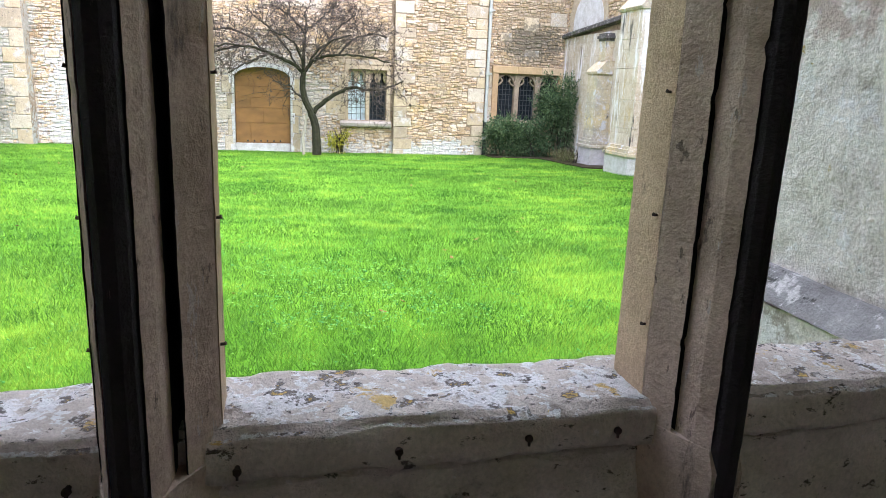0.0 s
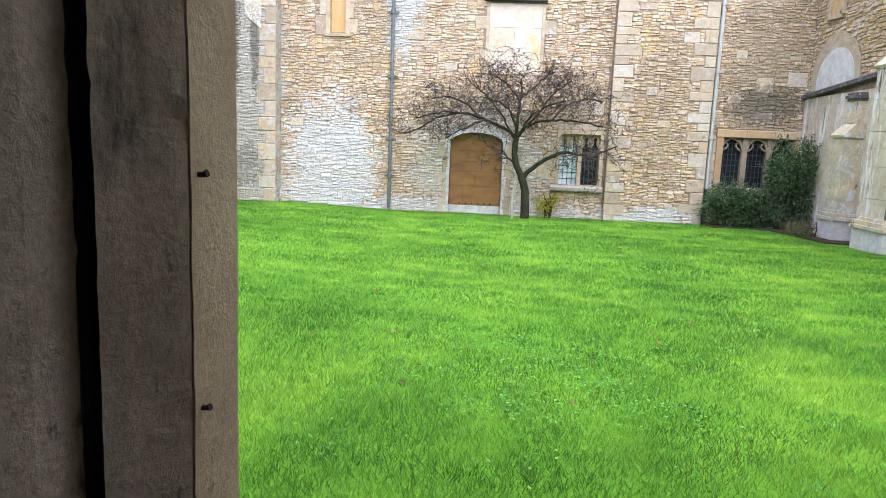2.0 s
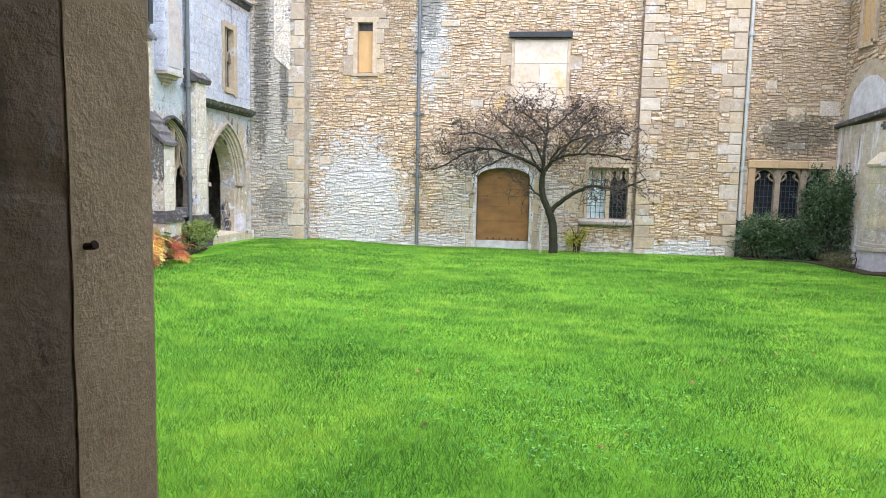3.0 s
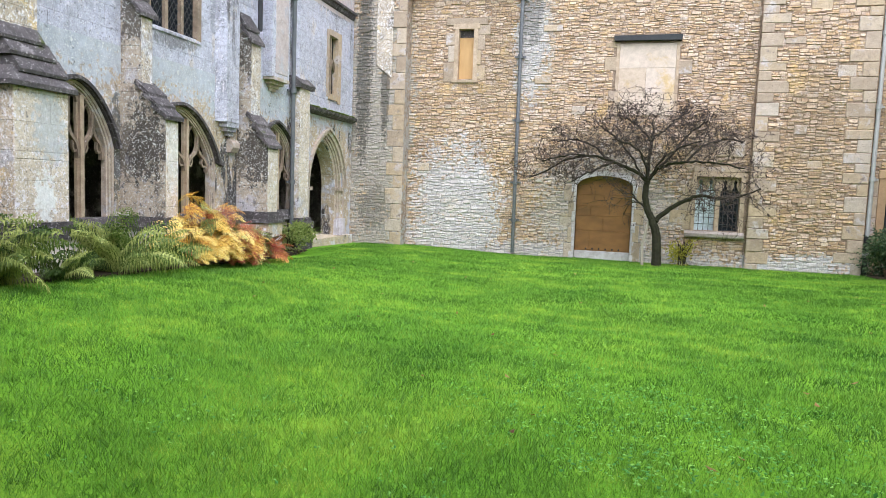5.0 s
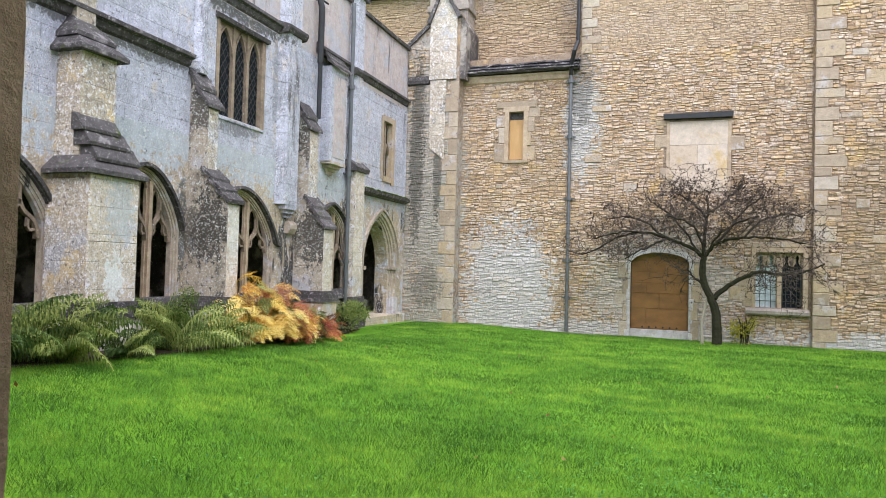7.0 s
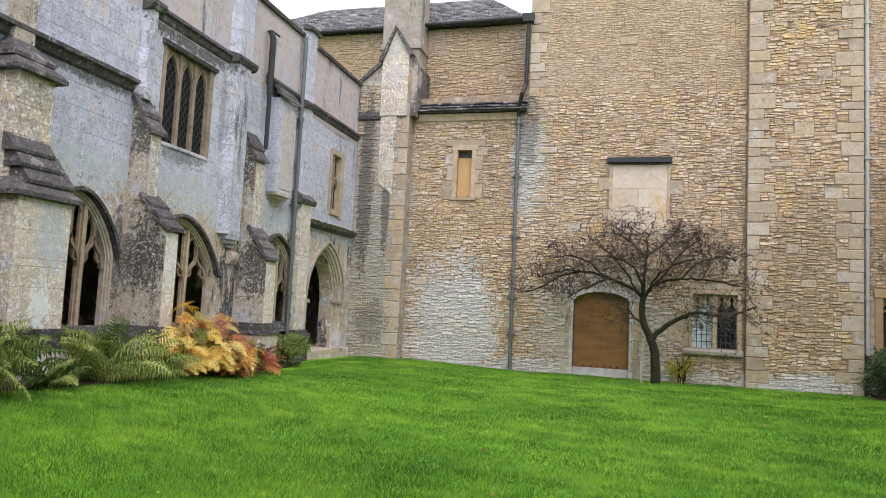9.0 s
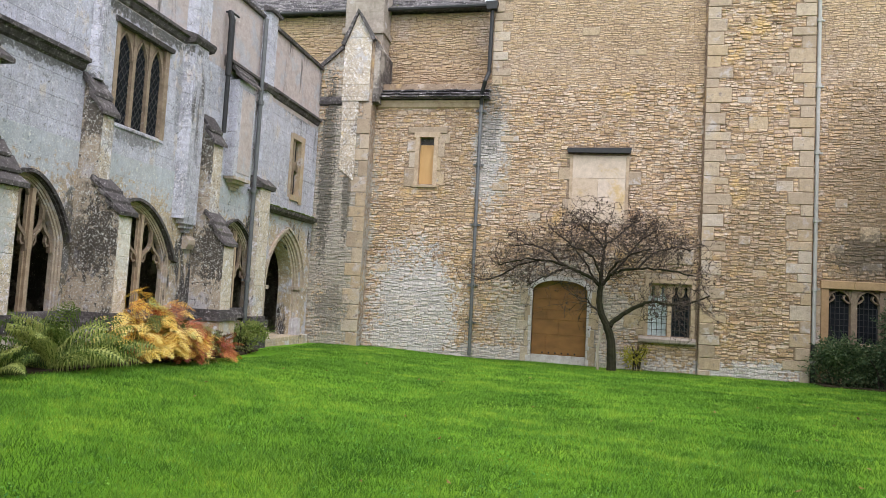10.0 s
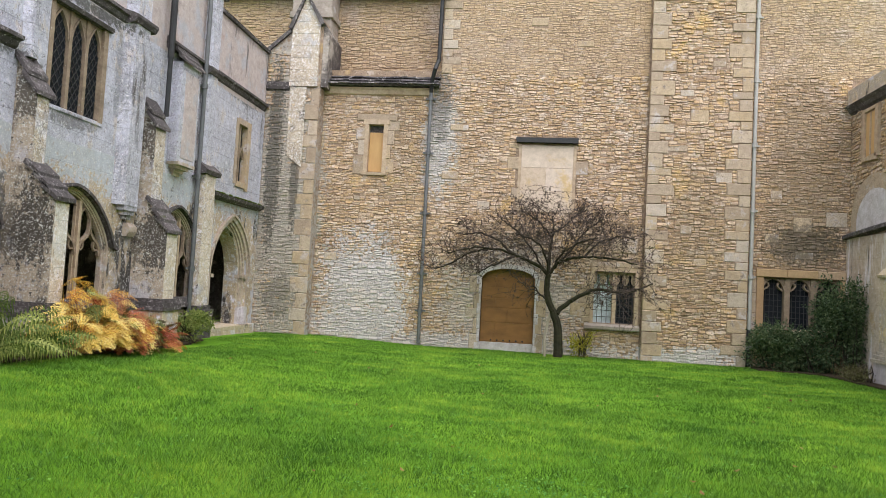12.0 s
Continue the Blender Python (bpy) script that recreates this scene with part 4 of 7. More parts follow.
def door():
    ob = empty("door_1", (-0.46, 16.2, 0.05), "blocked arched doorway boarded with brown stained panels", "door", "", "structure")
    bm = bmesh.new()
    prism(bm, [(-1.09, 0.25)] + door_line + [(0.17, 0.25)], -0.16, -0.11, far)
    part("board", bm, BOARD, ob, "large brown stained board")
    rows = [(0.27, 0.72), (0.725, 1.07), (1.075, 1.30), (1.305, 1.56), (1.565, 1.80)]
    for k, (a, b) in enumerate(rows):
        cuts = [-1.085] + ([-0.46] if k % 2 else [-0.75, 0.1][:1]) + [0.165]
        for s, t in zip(cuts, cuts[1:]):
            bm = bmesh.new()
            soft_rect(bm, s + 0.003, a, t - 0.003, b - 0.003, -0.11, -0.095, far, 0.004)
            part("panel", bm, BOARD, ob)
    bm = bmesh.new()
    rect(bm, -1.09, 0.0, 0.17, 0.25, -0.16, -0.07, far)
    part("threshold", bm, WHITEWASH, ob, "pale limewashed sill block")
    for i in range(6):
        bm = bmesh.new()
        u = -0.82 + i * 0.15
        tube(bm, [far(u, 0.30, -0.1), far(u, 0.30, -0.085)], [0.022, 0.022], 8)
        part("vent_hole", bm, BLACKIRON, ob)
    rd = random.Random(8)
    for side, edge in ((-1, -1.09), (1, 0.17)):
        z = 0.02
        while z < 1.78:
            h = min(rd.uniform(0.18, 0.36), 1.8 - z)
            wide = rd.uniform(0.07, 0.13)
            bm = bmesh.new()
            soft_rect(bm, min(edge, edge + side * wide), z + 0.003, max(edge, edge + side * wide), z + h - 0.003, -0.16, rd.uniform(0.012, 0.028), far, 0.012)
            part("jamb_stone", bm, WHITEWASH, ob, "limewashed dressed stone")
            z += h
    for a, b in ((0, 2), (2, 5), (5, 7), (7, 10), (10, 12)):
        bm = bmesh.new()
        low = door_line[a:b + 1]
        prism(bm, low + [(-0.46 + (u + 0.46) * 1.13, v + rd.uniform(0.09, 0.12)) for u, v in reversed(low)], -0.16, rd.uniform(0.012, 0.028), far)
        part("arch_stone", bm, WHITEWASH, ob, "limewashed dressed stone")


door()


def twin_window():
    w = empty("window_1", (2.0, 16.2, 0.7), "two-light mullioned stone window, one light with a white blind", "window", "", "structure")
    bm = bmesh.new()
    rect(bm, 1.46, 0.84, 1.535, 2.16, -0.25, 0.03, far)
    rect(bm, 2.465, 0.84, 2.555, 2.16, -0.25, 0.03, far)
    rect(bm, 1.535, 2.06, 2.465, 2.16, -0.25, 0.03, far)
    part("window_frame", bm, DRESSED, w)
    bm = bmesh.new()
    prism(bm, [(1.965, 0.84), (2.055, 0.84), (2.055, 2.06), (1.965, 2.06)], -0.2, -0.04, far)
    part("mullion", bm, DRESSED, w)
    bm = bmesh.new()
    profile(bm, [(-0.2, 0.70), (0.09, 0.70), (0.11, 0.73), (0.11, 0.79), (0.02, 0.85), (-0.2, 0.85)], 1.34, 2.58, far)
    part("window_sill", bm, CHIMNEYSTONE, w, "projecting grey stone sill")
    bm = bmesh.new()
    for a, b in ((1.535, 1.965), (2.055, 2.465)):
        m = (a + b) / 2
        cusped_head(bm, a, m, 1.78, 2.04, -0.18, -0.07, far)
        cusped_head(bm, m, b, 1.78, 2.04, -0.18, -0.07, far)
    part("tracery", bm, DRESSED, w)
    leaded(w, 1.535, 0.85, 1.965, 2.06, -0.17, far, 4, 8, BLIND)
    leaded(w, 2.055, 0.85, 2.465, 2.06, -0.17, far, 4, 8, GLASS)
    bm = bmesh.new()
    band(bm, [(2.075, 0.87), (2.445, 0.87), (2.445, 1.75), (2.075, 1.75), (2.075, 0.87)], 0.03, -0.165, -0.135, far)
    part("casement", bm, LEAD, w, "iron casement frame")


twin_window()


def triple_window():
    w = empty("window_2", (6.1, 16.2, 0.9), "three-light window with cusped stone heads and leaded panes", "window", "", "structure")
    bm = bmesh.new()
    rect(bm, 5.15, 0.7, 5.30, 2.14, -0.25, 0.03, far)
    rect(bm, 6.95, 0.7, 7.06, 2.14, -0.25, 0.03, far)
    part("window_frame", bm, GOLDEN, w)
    for a, b in ((5.13, 5.8), (5.8, 6.45), (6.45, 7.08)):
        bm = bmesh.new()
        soft_rect(bm, a, 2.12, b - 0.004, 2.3, -0.25, 0.05, far)
        part("lintel_block", bm, GOLDEN, w)
    for u in (5.82, 6.385):
        bm = bmesh.new()
        prism(bm, [(u - 0.06, 0.9), (u + 0.06, 0.9), (u + 0.06, 2.13), (u - 0.06, 2.13)], -0.2, -0.02, far)
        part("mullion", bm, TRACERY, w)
    bm = bmesh.new()
    profile(bm, [(-0.2, 0.86), (0.08, 0.86), (0.08, 0.92), (-0.2, 0.97)], 5.12, 7.06, far)
    part("window_sill", bm, DRESSED, w)
    bm = bmesh.new()
    for a, b in ((5.30, 5.76), (5.88, 6.325), (6.445, 6.95)):
        cusped_head(bm, a, b, 1.84, 2.10, -0.17, -0.04, far)
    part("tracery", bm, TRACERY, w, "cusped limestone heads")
    for a, b in ((5.30, 5.76), (5.88, 6.325), (6.445, 6.95)):
        leaded(w, a, 0.95, b, 2.12, -0.16, far, 5, 9, GLASS)
    bm = bmesh.new()
    band(bm, [(5.9, 0.97), (6.31, 0.97), (6.31, 1.72), (5.9, 1.72), (5.9, 0.97)], 0.028, -0.155, -0.125, far)
    part("casement", bm, LEAD, w, "iron casement frame")


triple_window()


def slit_window():
    w = empty("window_3", (-3.87, 16.2, 4.2), "narrow stone window closed by an ochre board", "window", "", "structure")
    bm = bmesh.new()
    for a, b in ((-4.16, -4.06), (-3.69, -3.59)):
        rect(bm, a, 4.2, b, 5.5, -0.2, 0.03, far)
    rect(bm, -4.2, 5.4, -3.55, 5.52, -0.2, 0.035, far)
    part("window_frame", bm, DRESSED, w)
    bm = bmesh.new()
    profile(bm, [(-0.2, 4.14), (0.05, 4.14), (0.06, 4.2), (-0.2, 4.24)], -4.2, -3.55, far)
    part("window_sill", bm, DRESSED, w)
    bm = bmesh.new()
    soft_rect(bm, -4.06, 4.24, -3.69, 5.22, -0.14, -0.1, far, 0.006)
    part("shutter", bm, SHUTTER, w, "flat ochre board")
    bm = bmesh.new()
    rect(bm, -4.06, 5.22, -3.69, 5.4, -0.2, -0.12, far)
    part("upper_board", bm, DARKSLAB, w)


slit_window()


def blocked_window():
    w = empty("window_4", (0.3, 16.2, 3.4), "blocked window filled with pale stone slabs under a dark slate lintel", "window", "", "structure")
    for a, b, c, d in ((-0.29, 4.45, 0.93, 4.99), (-0.29, 3.9, 0.30, 4.445), (0.304, 3.9, 0.93, 4.445), (-0.29, 3.4, 0.93, 3.895)):
        bm = bmesh.new()
        soft_rect(bm, a, b, c, d, -0.05, 0.018, far, 0.003)
        part("infill_slab", bm, PALE, w)
    bm = bmesh.new()
    prism(bm, [(-0.42, 5.04), (1.02, 5.04), (1.04, 5.16), (-0.44, 5.15)], -0.05, 0.13, far)
    part("lintel", bm, BLACKIRON, w, "dark slate drip slab")
    for a, b in ((-0.36, -0.292), (0.932, 1.0)):
        bm = bmesh.new()
        rect(bm, a, 3.4, b, 5.0, -0.05, 0.03, far)
        part("jamb", bm, DRESSED, w)


blocked_window()


def downpipe(name, u, v0, v1, d, mp, material, joints, label, kick=0.0):
    ob = empty(name, mp(u, v0, d), label, "downpipe")
    bm = bmesh.new()
    tube(bm, [mp(u, v0, d), mp(u + kick * 0.5, (v0 + v1) / 2, d), mp(u + kick, v1, d)], [0.042] * 3, 10)
    part("pipe", bm, material, ob)
    for j in joints:
        bm = bmesh.new()
        x = u + kick * (j - v0) / (v1 - v0)
        tube(bm, [mp(x, j - 0.045, d), mp(x, j + 0.045, d)], [0.062, 0.062], 10)
        rect(bm, x - 0.13, j - 0.02, x + 0.13, j + 0.02, d - 0.07, d - 0.045, mp)
        part("bracket", bm, material, ob)
    return ob


pipe = downpipe("downpipe", -2.53, 0.12, 6.2, 0.1, far, IRON, [0.9, 1.79, 3.25, 4.72, 6.05], "old grey lead downpipe with cast brackets", -0.02)
bm = bmesh.new()
tube(bm, [far(-2.55, 6.2, 0.1), far(-2.53, 6.45, 0.2), far(-2.45, 6.7, 0.32), far(-2.4, 7.0, 0.1), far(-2.39, 8.6, 0.1)], [0.05] * 5, 10)
part("swan_neck", bm, BLACKIRON, pipe, "black cast-iron upper length")
bm = bmesh.new()
prism(bm, [(-2.52, 8.55), (-2.28, 8.55), (-2.25, 8.75), (-2.55, 8.75)], 0.02, 0.22, far)
part("hopper", bm, BLACKIRON, pipe, "black hopper head")
downpipe("downpipe", 4.98, 0.05, 12.0, 0.12, far, PALEPIPE, [0.5, 2.1, 3.6, 5.1, 6.6, 8.1], "slim pale grey downpipe beside the pier", 0.0)
bm = bmesh.new()
tube(bm, [far(4.98, 0.0, 0.12), far(4.98, 0.12, 0.12), far(4.98, 0.9, 0.12)], [0.055, 0.05, 0.05], 10)
thing("pipe_shoe", bm, BLACKIRON, "black cast-iron foot of the pale downpipe", "downpipe")


# ---- west range ----
ARCADE = [(3.85, 5.66), (6.26, 7.66), (8.05, 9.98), (11.16, 12.78)]
arch_lines = [four_centred(a, b, z, top) for (a, b), z, top in zip(ARCADE[:3], (1.9, 1.95, 1.86), (2.70, 2.74, 2.68))] + [pointed(11.16, 12.78, 1.72, 2.72, 14)]
porch_line = pointed(13.50, 15.30, 1.50, 2.74, 14)
LANCETS = (8.36, 3.74, 9.50, 5.18)
PORCHWIN = (14.34, 3.6, 14.86, 4.98)
bm = bmesh.new()
wall_strips(bm, 0.3, 16.25, -0.3, 3.3, [(l, 0.98) for l in arch_lines] + [(porch_line, 0.36)], -0.14, 0, west)
wall_west = thing("wall_west", bm, LOWASH, "tan and grey ashlar west wall over a cloister arcade", "wall", "", "structure")
bm = bmesh.new()
wall_strips(bm, 0.3, 16.25, 3.3, 5.45, [(flat_line(LANCETS), LANCETS[1]), (flat_line(PORCHWIN), PORCHWIN[1])], -0.22, 0, west)
thing("wall_west_upper", bm, RENDERED, "blue-grey lime-rendered upper wall with black rain stains", "wall", "", "structure")
bm = bmesh.new()
rect(bm, 0.3, 5.45, 16.25, 7.0, -0.55, -0.002, west)
thing("parapet_west", bm, PINKISH, "weathered parapet wall with patches of pink render", "wall", "", "structure")
bm = bmesh.new()
profile(bm, [(-0.6, 6.98), (0.06, 6.98), (0.07, 7.05), (-0.2, 7.12), (-0.6, 7.08)], 0.3, 12.55, west)
profile(bm, [(-0.6, 6.98), (0.06, 6.98), (0.07, 7.05), (-0.2, 7.12), (-0.6, 7.08)], 13.06, 15.75, west)
thing("parapet_coping", bm, DARKSLAB, "dark weathered stone coping of the parapet", "coping", "", "structure")


def string(name, z, a, b, deep=0.1):
    bm = bmesh.new()
    profile(bm, [(0, z - 0.16), (deep * 0.3, z - 0.13), (deep * 0.5, z - 0.06), (deep, z - 0.04), (deep, z + 0.01), (0, z + 0.07)], a, b, west)
    return thing(name, bm, DARKSLAB, "dark moulded string course on the wall", "trim", "", "structure")


string("trim_string_low", 4.40, 0.3, 7.72, 0.13)
string("trim_string_high", 5.62, 8.05, 10.05)
string("trim_string_mid", 5.68, 11.2, 12.54)
string("trim_string_porch", 5.70, 13.08, 15.75)
bm = bmesh.new()
profile(bm, [(0, 0.80), (0.05, 0.84), (0.1, 0.86), (0.1, 0.92), (0.06, 0.96), (0.03, 1.03), (0, 1.05)], 0.3, 12.9, west)
thing("trim_plinth", bm, DARKSLAB, "dark moulded plinth below the arcade sills", "plinth", "", "structure")


def inset(line, k):
    """The line of an arch drawn in by k."""
    c, h = (line[0][0] + line[-1][0]) / 2, (line[-1][0] - line[0][0]) / 2
    return [(c + (u - c) * (1 - k / h), v - k * 0.8 * (v - line[0][1]) / (max(p[1] for p in line) - line[0][1])) for u, v in line]


def hood(line, stop=0.0, name="trim_hood"):
    out = inset(line, -0.035)
    if stop:
        out = out + [(out[-1][0] + stop, out[-1][1] - 0.03)]
    bm = bmesh.new()
    band(bm, out, 0.045, 0, 0.085, west)
    band(bm, inset(line, -0.012), 0.03, 0, 0.045, west)
    return thing(name, bm, DARKSLAB, "dark hood mould over a cloister window arch", "trim", "cloister hood moulds", "structure")


def arcade_window(k, a, b, line):
    w = empty("window_%d" % (5 + k), west((a + b) / 2, 1.0, 0), "open unglazed cloister window with cusped stone tracery", "window", "cloister windows", "structure")
    sill = 0.98
    for o, wide, d0, d1 in ((0.02, 0.04, -0.06, -0.006), (0.055, 0.036, -0.09, -0.028), (0.085, 0.032, -0.125, -0.05)):
        bm = bmesh.new()
        q = inset(line, o)
        band(bm, [(q[0][0], sill)] + q + [(q[-1][0], sill)], wide, d0, d1, west)
        part("moulded_order", bm, ARCHSTONE, w)
    bm = bmesh.new()
    profile(bm, [(-0.15, 0.96), (0.03, 0.96), (0.03, 0.99), (-0.03, 1.03), (-0.15, 1.03)], a, b, west)
    part("window_sill", bm, ARCHSTONE, w)
    p0, p1 = a + 0.10, b - 0.10
    c, h = (a + b) / 2, (b - a) / 2
    top, spring = max(p[1] for p in line), line[0][1]

    def under(u):
        return min((abs(q[0] - u), q[1]) for q in inset(line, 0.095))[1]

    third = (p1 - p0) / 3
    for s in (1, 2):
        u = p0 + third * s
        bm = bmesh.new()
        z1 = under(u)
        prism(bm, [(u - 0.05, sill), (u + 0.05, sill), (u + 0.05, z1), (u - 0.05, z1)], -0.13, -0.085, west)
        prism(bm, [(u - 0.03, sill), (u + 0.03, sill), (u + 0.03, z1), (u - 0.03, z1)], -0.085, -0.045, west)
        part("mullion", bm, DRESSED, w)
    z = spring - 0.06
    for s in range(3):
        p, q = p0 + third * s + 0.03, p0 + third * (s + 1) - 0.03
        m, hw = (p + q) / 2, (q - p) / 2
        bm = bmesh.new()
        for way in (1, -1):
            ogee = [(m - way * hw * x, z + y) for x, y in ((1.0, -0.10), (0.95, 0.0), (0.78, 0.09), (0.5, 0.145), (0.25, 0.19), (0.08, 0.25), (0.0, 0.31))]
            band(bm, ogee, 0.042, -0.12, -0.06, west)
            band(bm, [(m - way * hw * 0.92, z + 0.0), (m - way * hw * 0.62, z - 0.015), (m - way * hw * 0.48, z + 0.03), (m - way * hw * 0.52, z + 0.12)], 0.028, -0.115, -0.075, west)
        z1 = max(z + 0.33, under(m))
        band(bm, [(m, z + 0.29), (m, z1)], 0.042, -0.12, -0.065, west)
        for way in (1, -1):
            e = m + way * hw * 0.5
            zt = under(e)
            if zt > z + 0.42:
                band(bm, [(m + way * hw * 0.95, zt - 0.16), (m + way * hw * 0.75, zt - 0.07), (e, zt - 0.02), (m + way * hw * 0.25, zt - 0.07), (m + way * hw * 0.05, zt - 0.16)], 0.028, -0.115, -0.075, west)
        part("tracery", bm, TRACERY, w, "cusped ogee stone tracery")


for k, ((a, b), line) in enumerate(zip(ARCADE, arch_lines)):
    hood(line, 0.1 if k == 2 else 0.0)
    arcade_window(k, a, b, line)

# cloister walk behind the arcade; its dimness is in the wall colour
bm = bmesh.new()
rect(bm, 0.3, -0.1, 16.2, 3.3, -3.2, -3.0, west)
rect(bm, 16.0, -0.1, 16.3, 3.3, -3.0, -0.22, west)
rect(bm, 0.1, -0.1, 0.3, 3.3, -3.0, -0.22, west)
thing("wall_west_walk", bm, BLACKENED_SHADE, "plastered back wall of the west cloister walk, coloured dark as shade", "wall", "", "structure")
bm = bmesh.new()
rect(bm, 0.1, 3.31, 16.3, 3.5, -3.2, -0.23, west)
thing("ceiling_west_walk", bm, BLACKENED_SHADE, "plain plastered ceiling of the west cloister walk, coloured dark as shade", "ceiling", "", "structure")
bm = bmesh.new()
rect(bm, 0.1, 0.02, 16.3, 0.1, -3.2, -0.23, west)
thing("floor_west_walk", bm, FLAGS, "worn flagstone floor of the west cloister walk", "floor", "", "structure")
# The room wall takes the same dark colour in place of shade.
bm = bmesh.new()
rect(bm, 7.5, 3.5, 16.2, 7.0, -1.6, -1.4, west)
thing("wall_west_room", bm, BLACKENED_SHADE, "dark room wall behind the upper windows", "wall", "", "structure")


def buttress(u0, u1, d, z_lip, z_slope, d2, z2_lip, z2_slope, label, side, base_flare=True):
    """A stepped buttress: lower stage, sloping offset of slabs, slimmer upper stage, second offset."""
    b = empty("buttress", west((u0 + u1) / 2, 0.4, d / 2), label, "buttress", "west range buttresses")
    bm = bmesh.new()
    rect(bm, u0, -0.3, u1, z_lip, 0, d, west)
    profile(bm, [(0, z_lip), (d - 0.02, z_lip), (d2, z_slope), (0, z_slope)], u0, u1, west)
    part("lower_stage", bm, side, b)
    bm = bmesh.new()
    soft_rect(bm, u0 + 0.01, 1.0, u1 - 0.01, z_lip - 0.03, d + 0.001, d + 0.006, west, 0.004)
    part("front_face", bm, FRONTASH, b, "yellow ashlar front in a lit pale tone with white lichen")
    bm = bmesh.new()
    rect(bm, u0 + 0.02, z_slope, u1 - 0.02, z2_lip, 0, d2, west)
    profile(bm, [(0, z2_lip), (d2 - 0.01, z2_lip), (0.02, z2_slope), (0, z2_slope)], u0 + 0.02, u1 - 0.02, west)
    part("upper_stage", bm, side, b)
    bm = bmesh.new()
    soft_rect(bm, u0 + 0.03, z_slope, u1 - 0.03, z2_lip - 0.02, d2 + 0.001, d2 + 0.006, west, 0.004)
    part("front_face", bm, BUTTSTONE, b, "lichened pale front")
    for dd, za, d1, zb, w in ((d, z_lip, d2, z_slope, 0.05), (d2, z2_lip, 0.03, z2_slope, 0.04)):
        steps = 3 if dd > 0.45 else 2
        for i in range(steps):
            p, q = i / steps, (i + 1) / steps
            bm = bmesh.new()
            profile(bm, [(dd + 0.05 - (dd - d1) * p, za + (zb - za) * p - 0.02), (dd + 0.05 - (dd - d1) * p, za + (zb - za) * p + 0.035),
                         (dd - 0.03 - (dd - d1) * q, za + (zb - za) * q + 0.06), (dd - 0.06 - (dd - d1) * q, za + (zb - za) * q)], u0 - w, u1 + w, west)
            part("offset_slab", bm, DARKSLAB, b, "dark mossy sloping slab")
    bm = bmesh.new()
    for z0, z1, o in ((1.0, 1.06, 0.03), (0.93, 1.0, 0.06), (0.87, 0.93, 0.10)):
        rect(bm, u0 - o, z0, u1 + o, z1, 0, d + o, west)
    part("plinth", bm, DARKSLAB, b, "dark moulded plinth")
    bm = bmesh.new()
    rect(bm, u0 - 0.07, -0.3, u1 + 0.07, 0.87, 0, d + 0.07, west)
    part("base", bm, LICHEN if d < 0.61 and u1 - u0 > 0.5 else LOWASH, b, "pale lichened base")
    return b




def hip(bm, u0, u1, d, z0, z1, s, dd, lip=0.05):
    """A hipped skirt of stone: a drip edge all round that slopes in by s at the sides and to depth dd in front."""
    rings = [[(u0, z0, 0), (u1, z0, 0), (u1, z0, d), (u0, z0, d)], [(u0, z0 + lip, 0), (u1, z0 + lip, 0), (u1, z0 + lip, d), (u0, z0 + lip, d)],
             [(u0 + s, z1, 0), (u1 - s, z1, 0), (u1 - s, z1, dd), (u0 + s, z1, dd)]]
    v = [[bm.verts.new(west(*p)) for p in r] for r in rings]
    bm.faces.new(v[0])
    bm.faces.new(v[2][::-1])
    for a, b in zip(v, v[1:]):
        for i in range(4):
            bm.faces.new((a[i], b[i], b[(i + 1) % 4], a[(i + 1) % 4]))


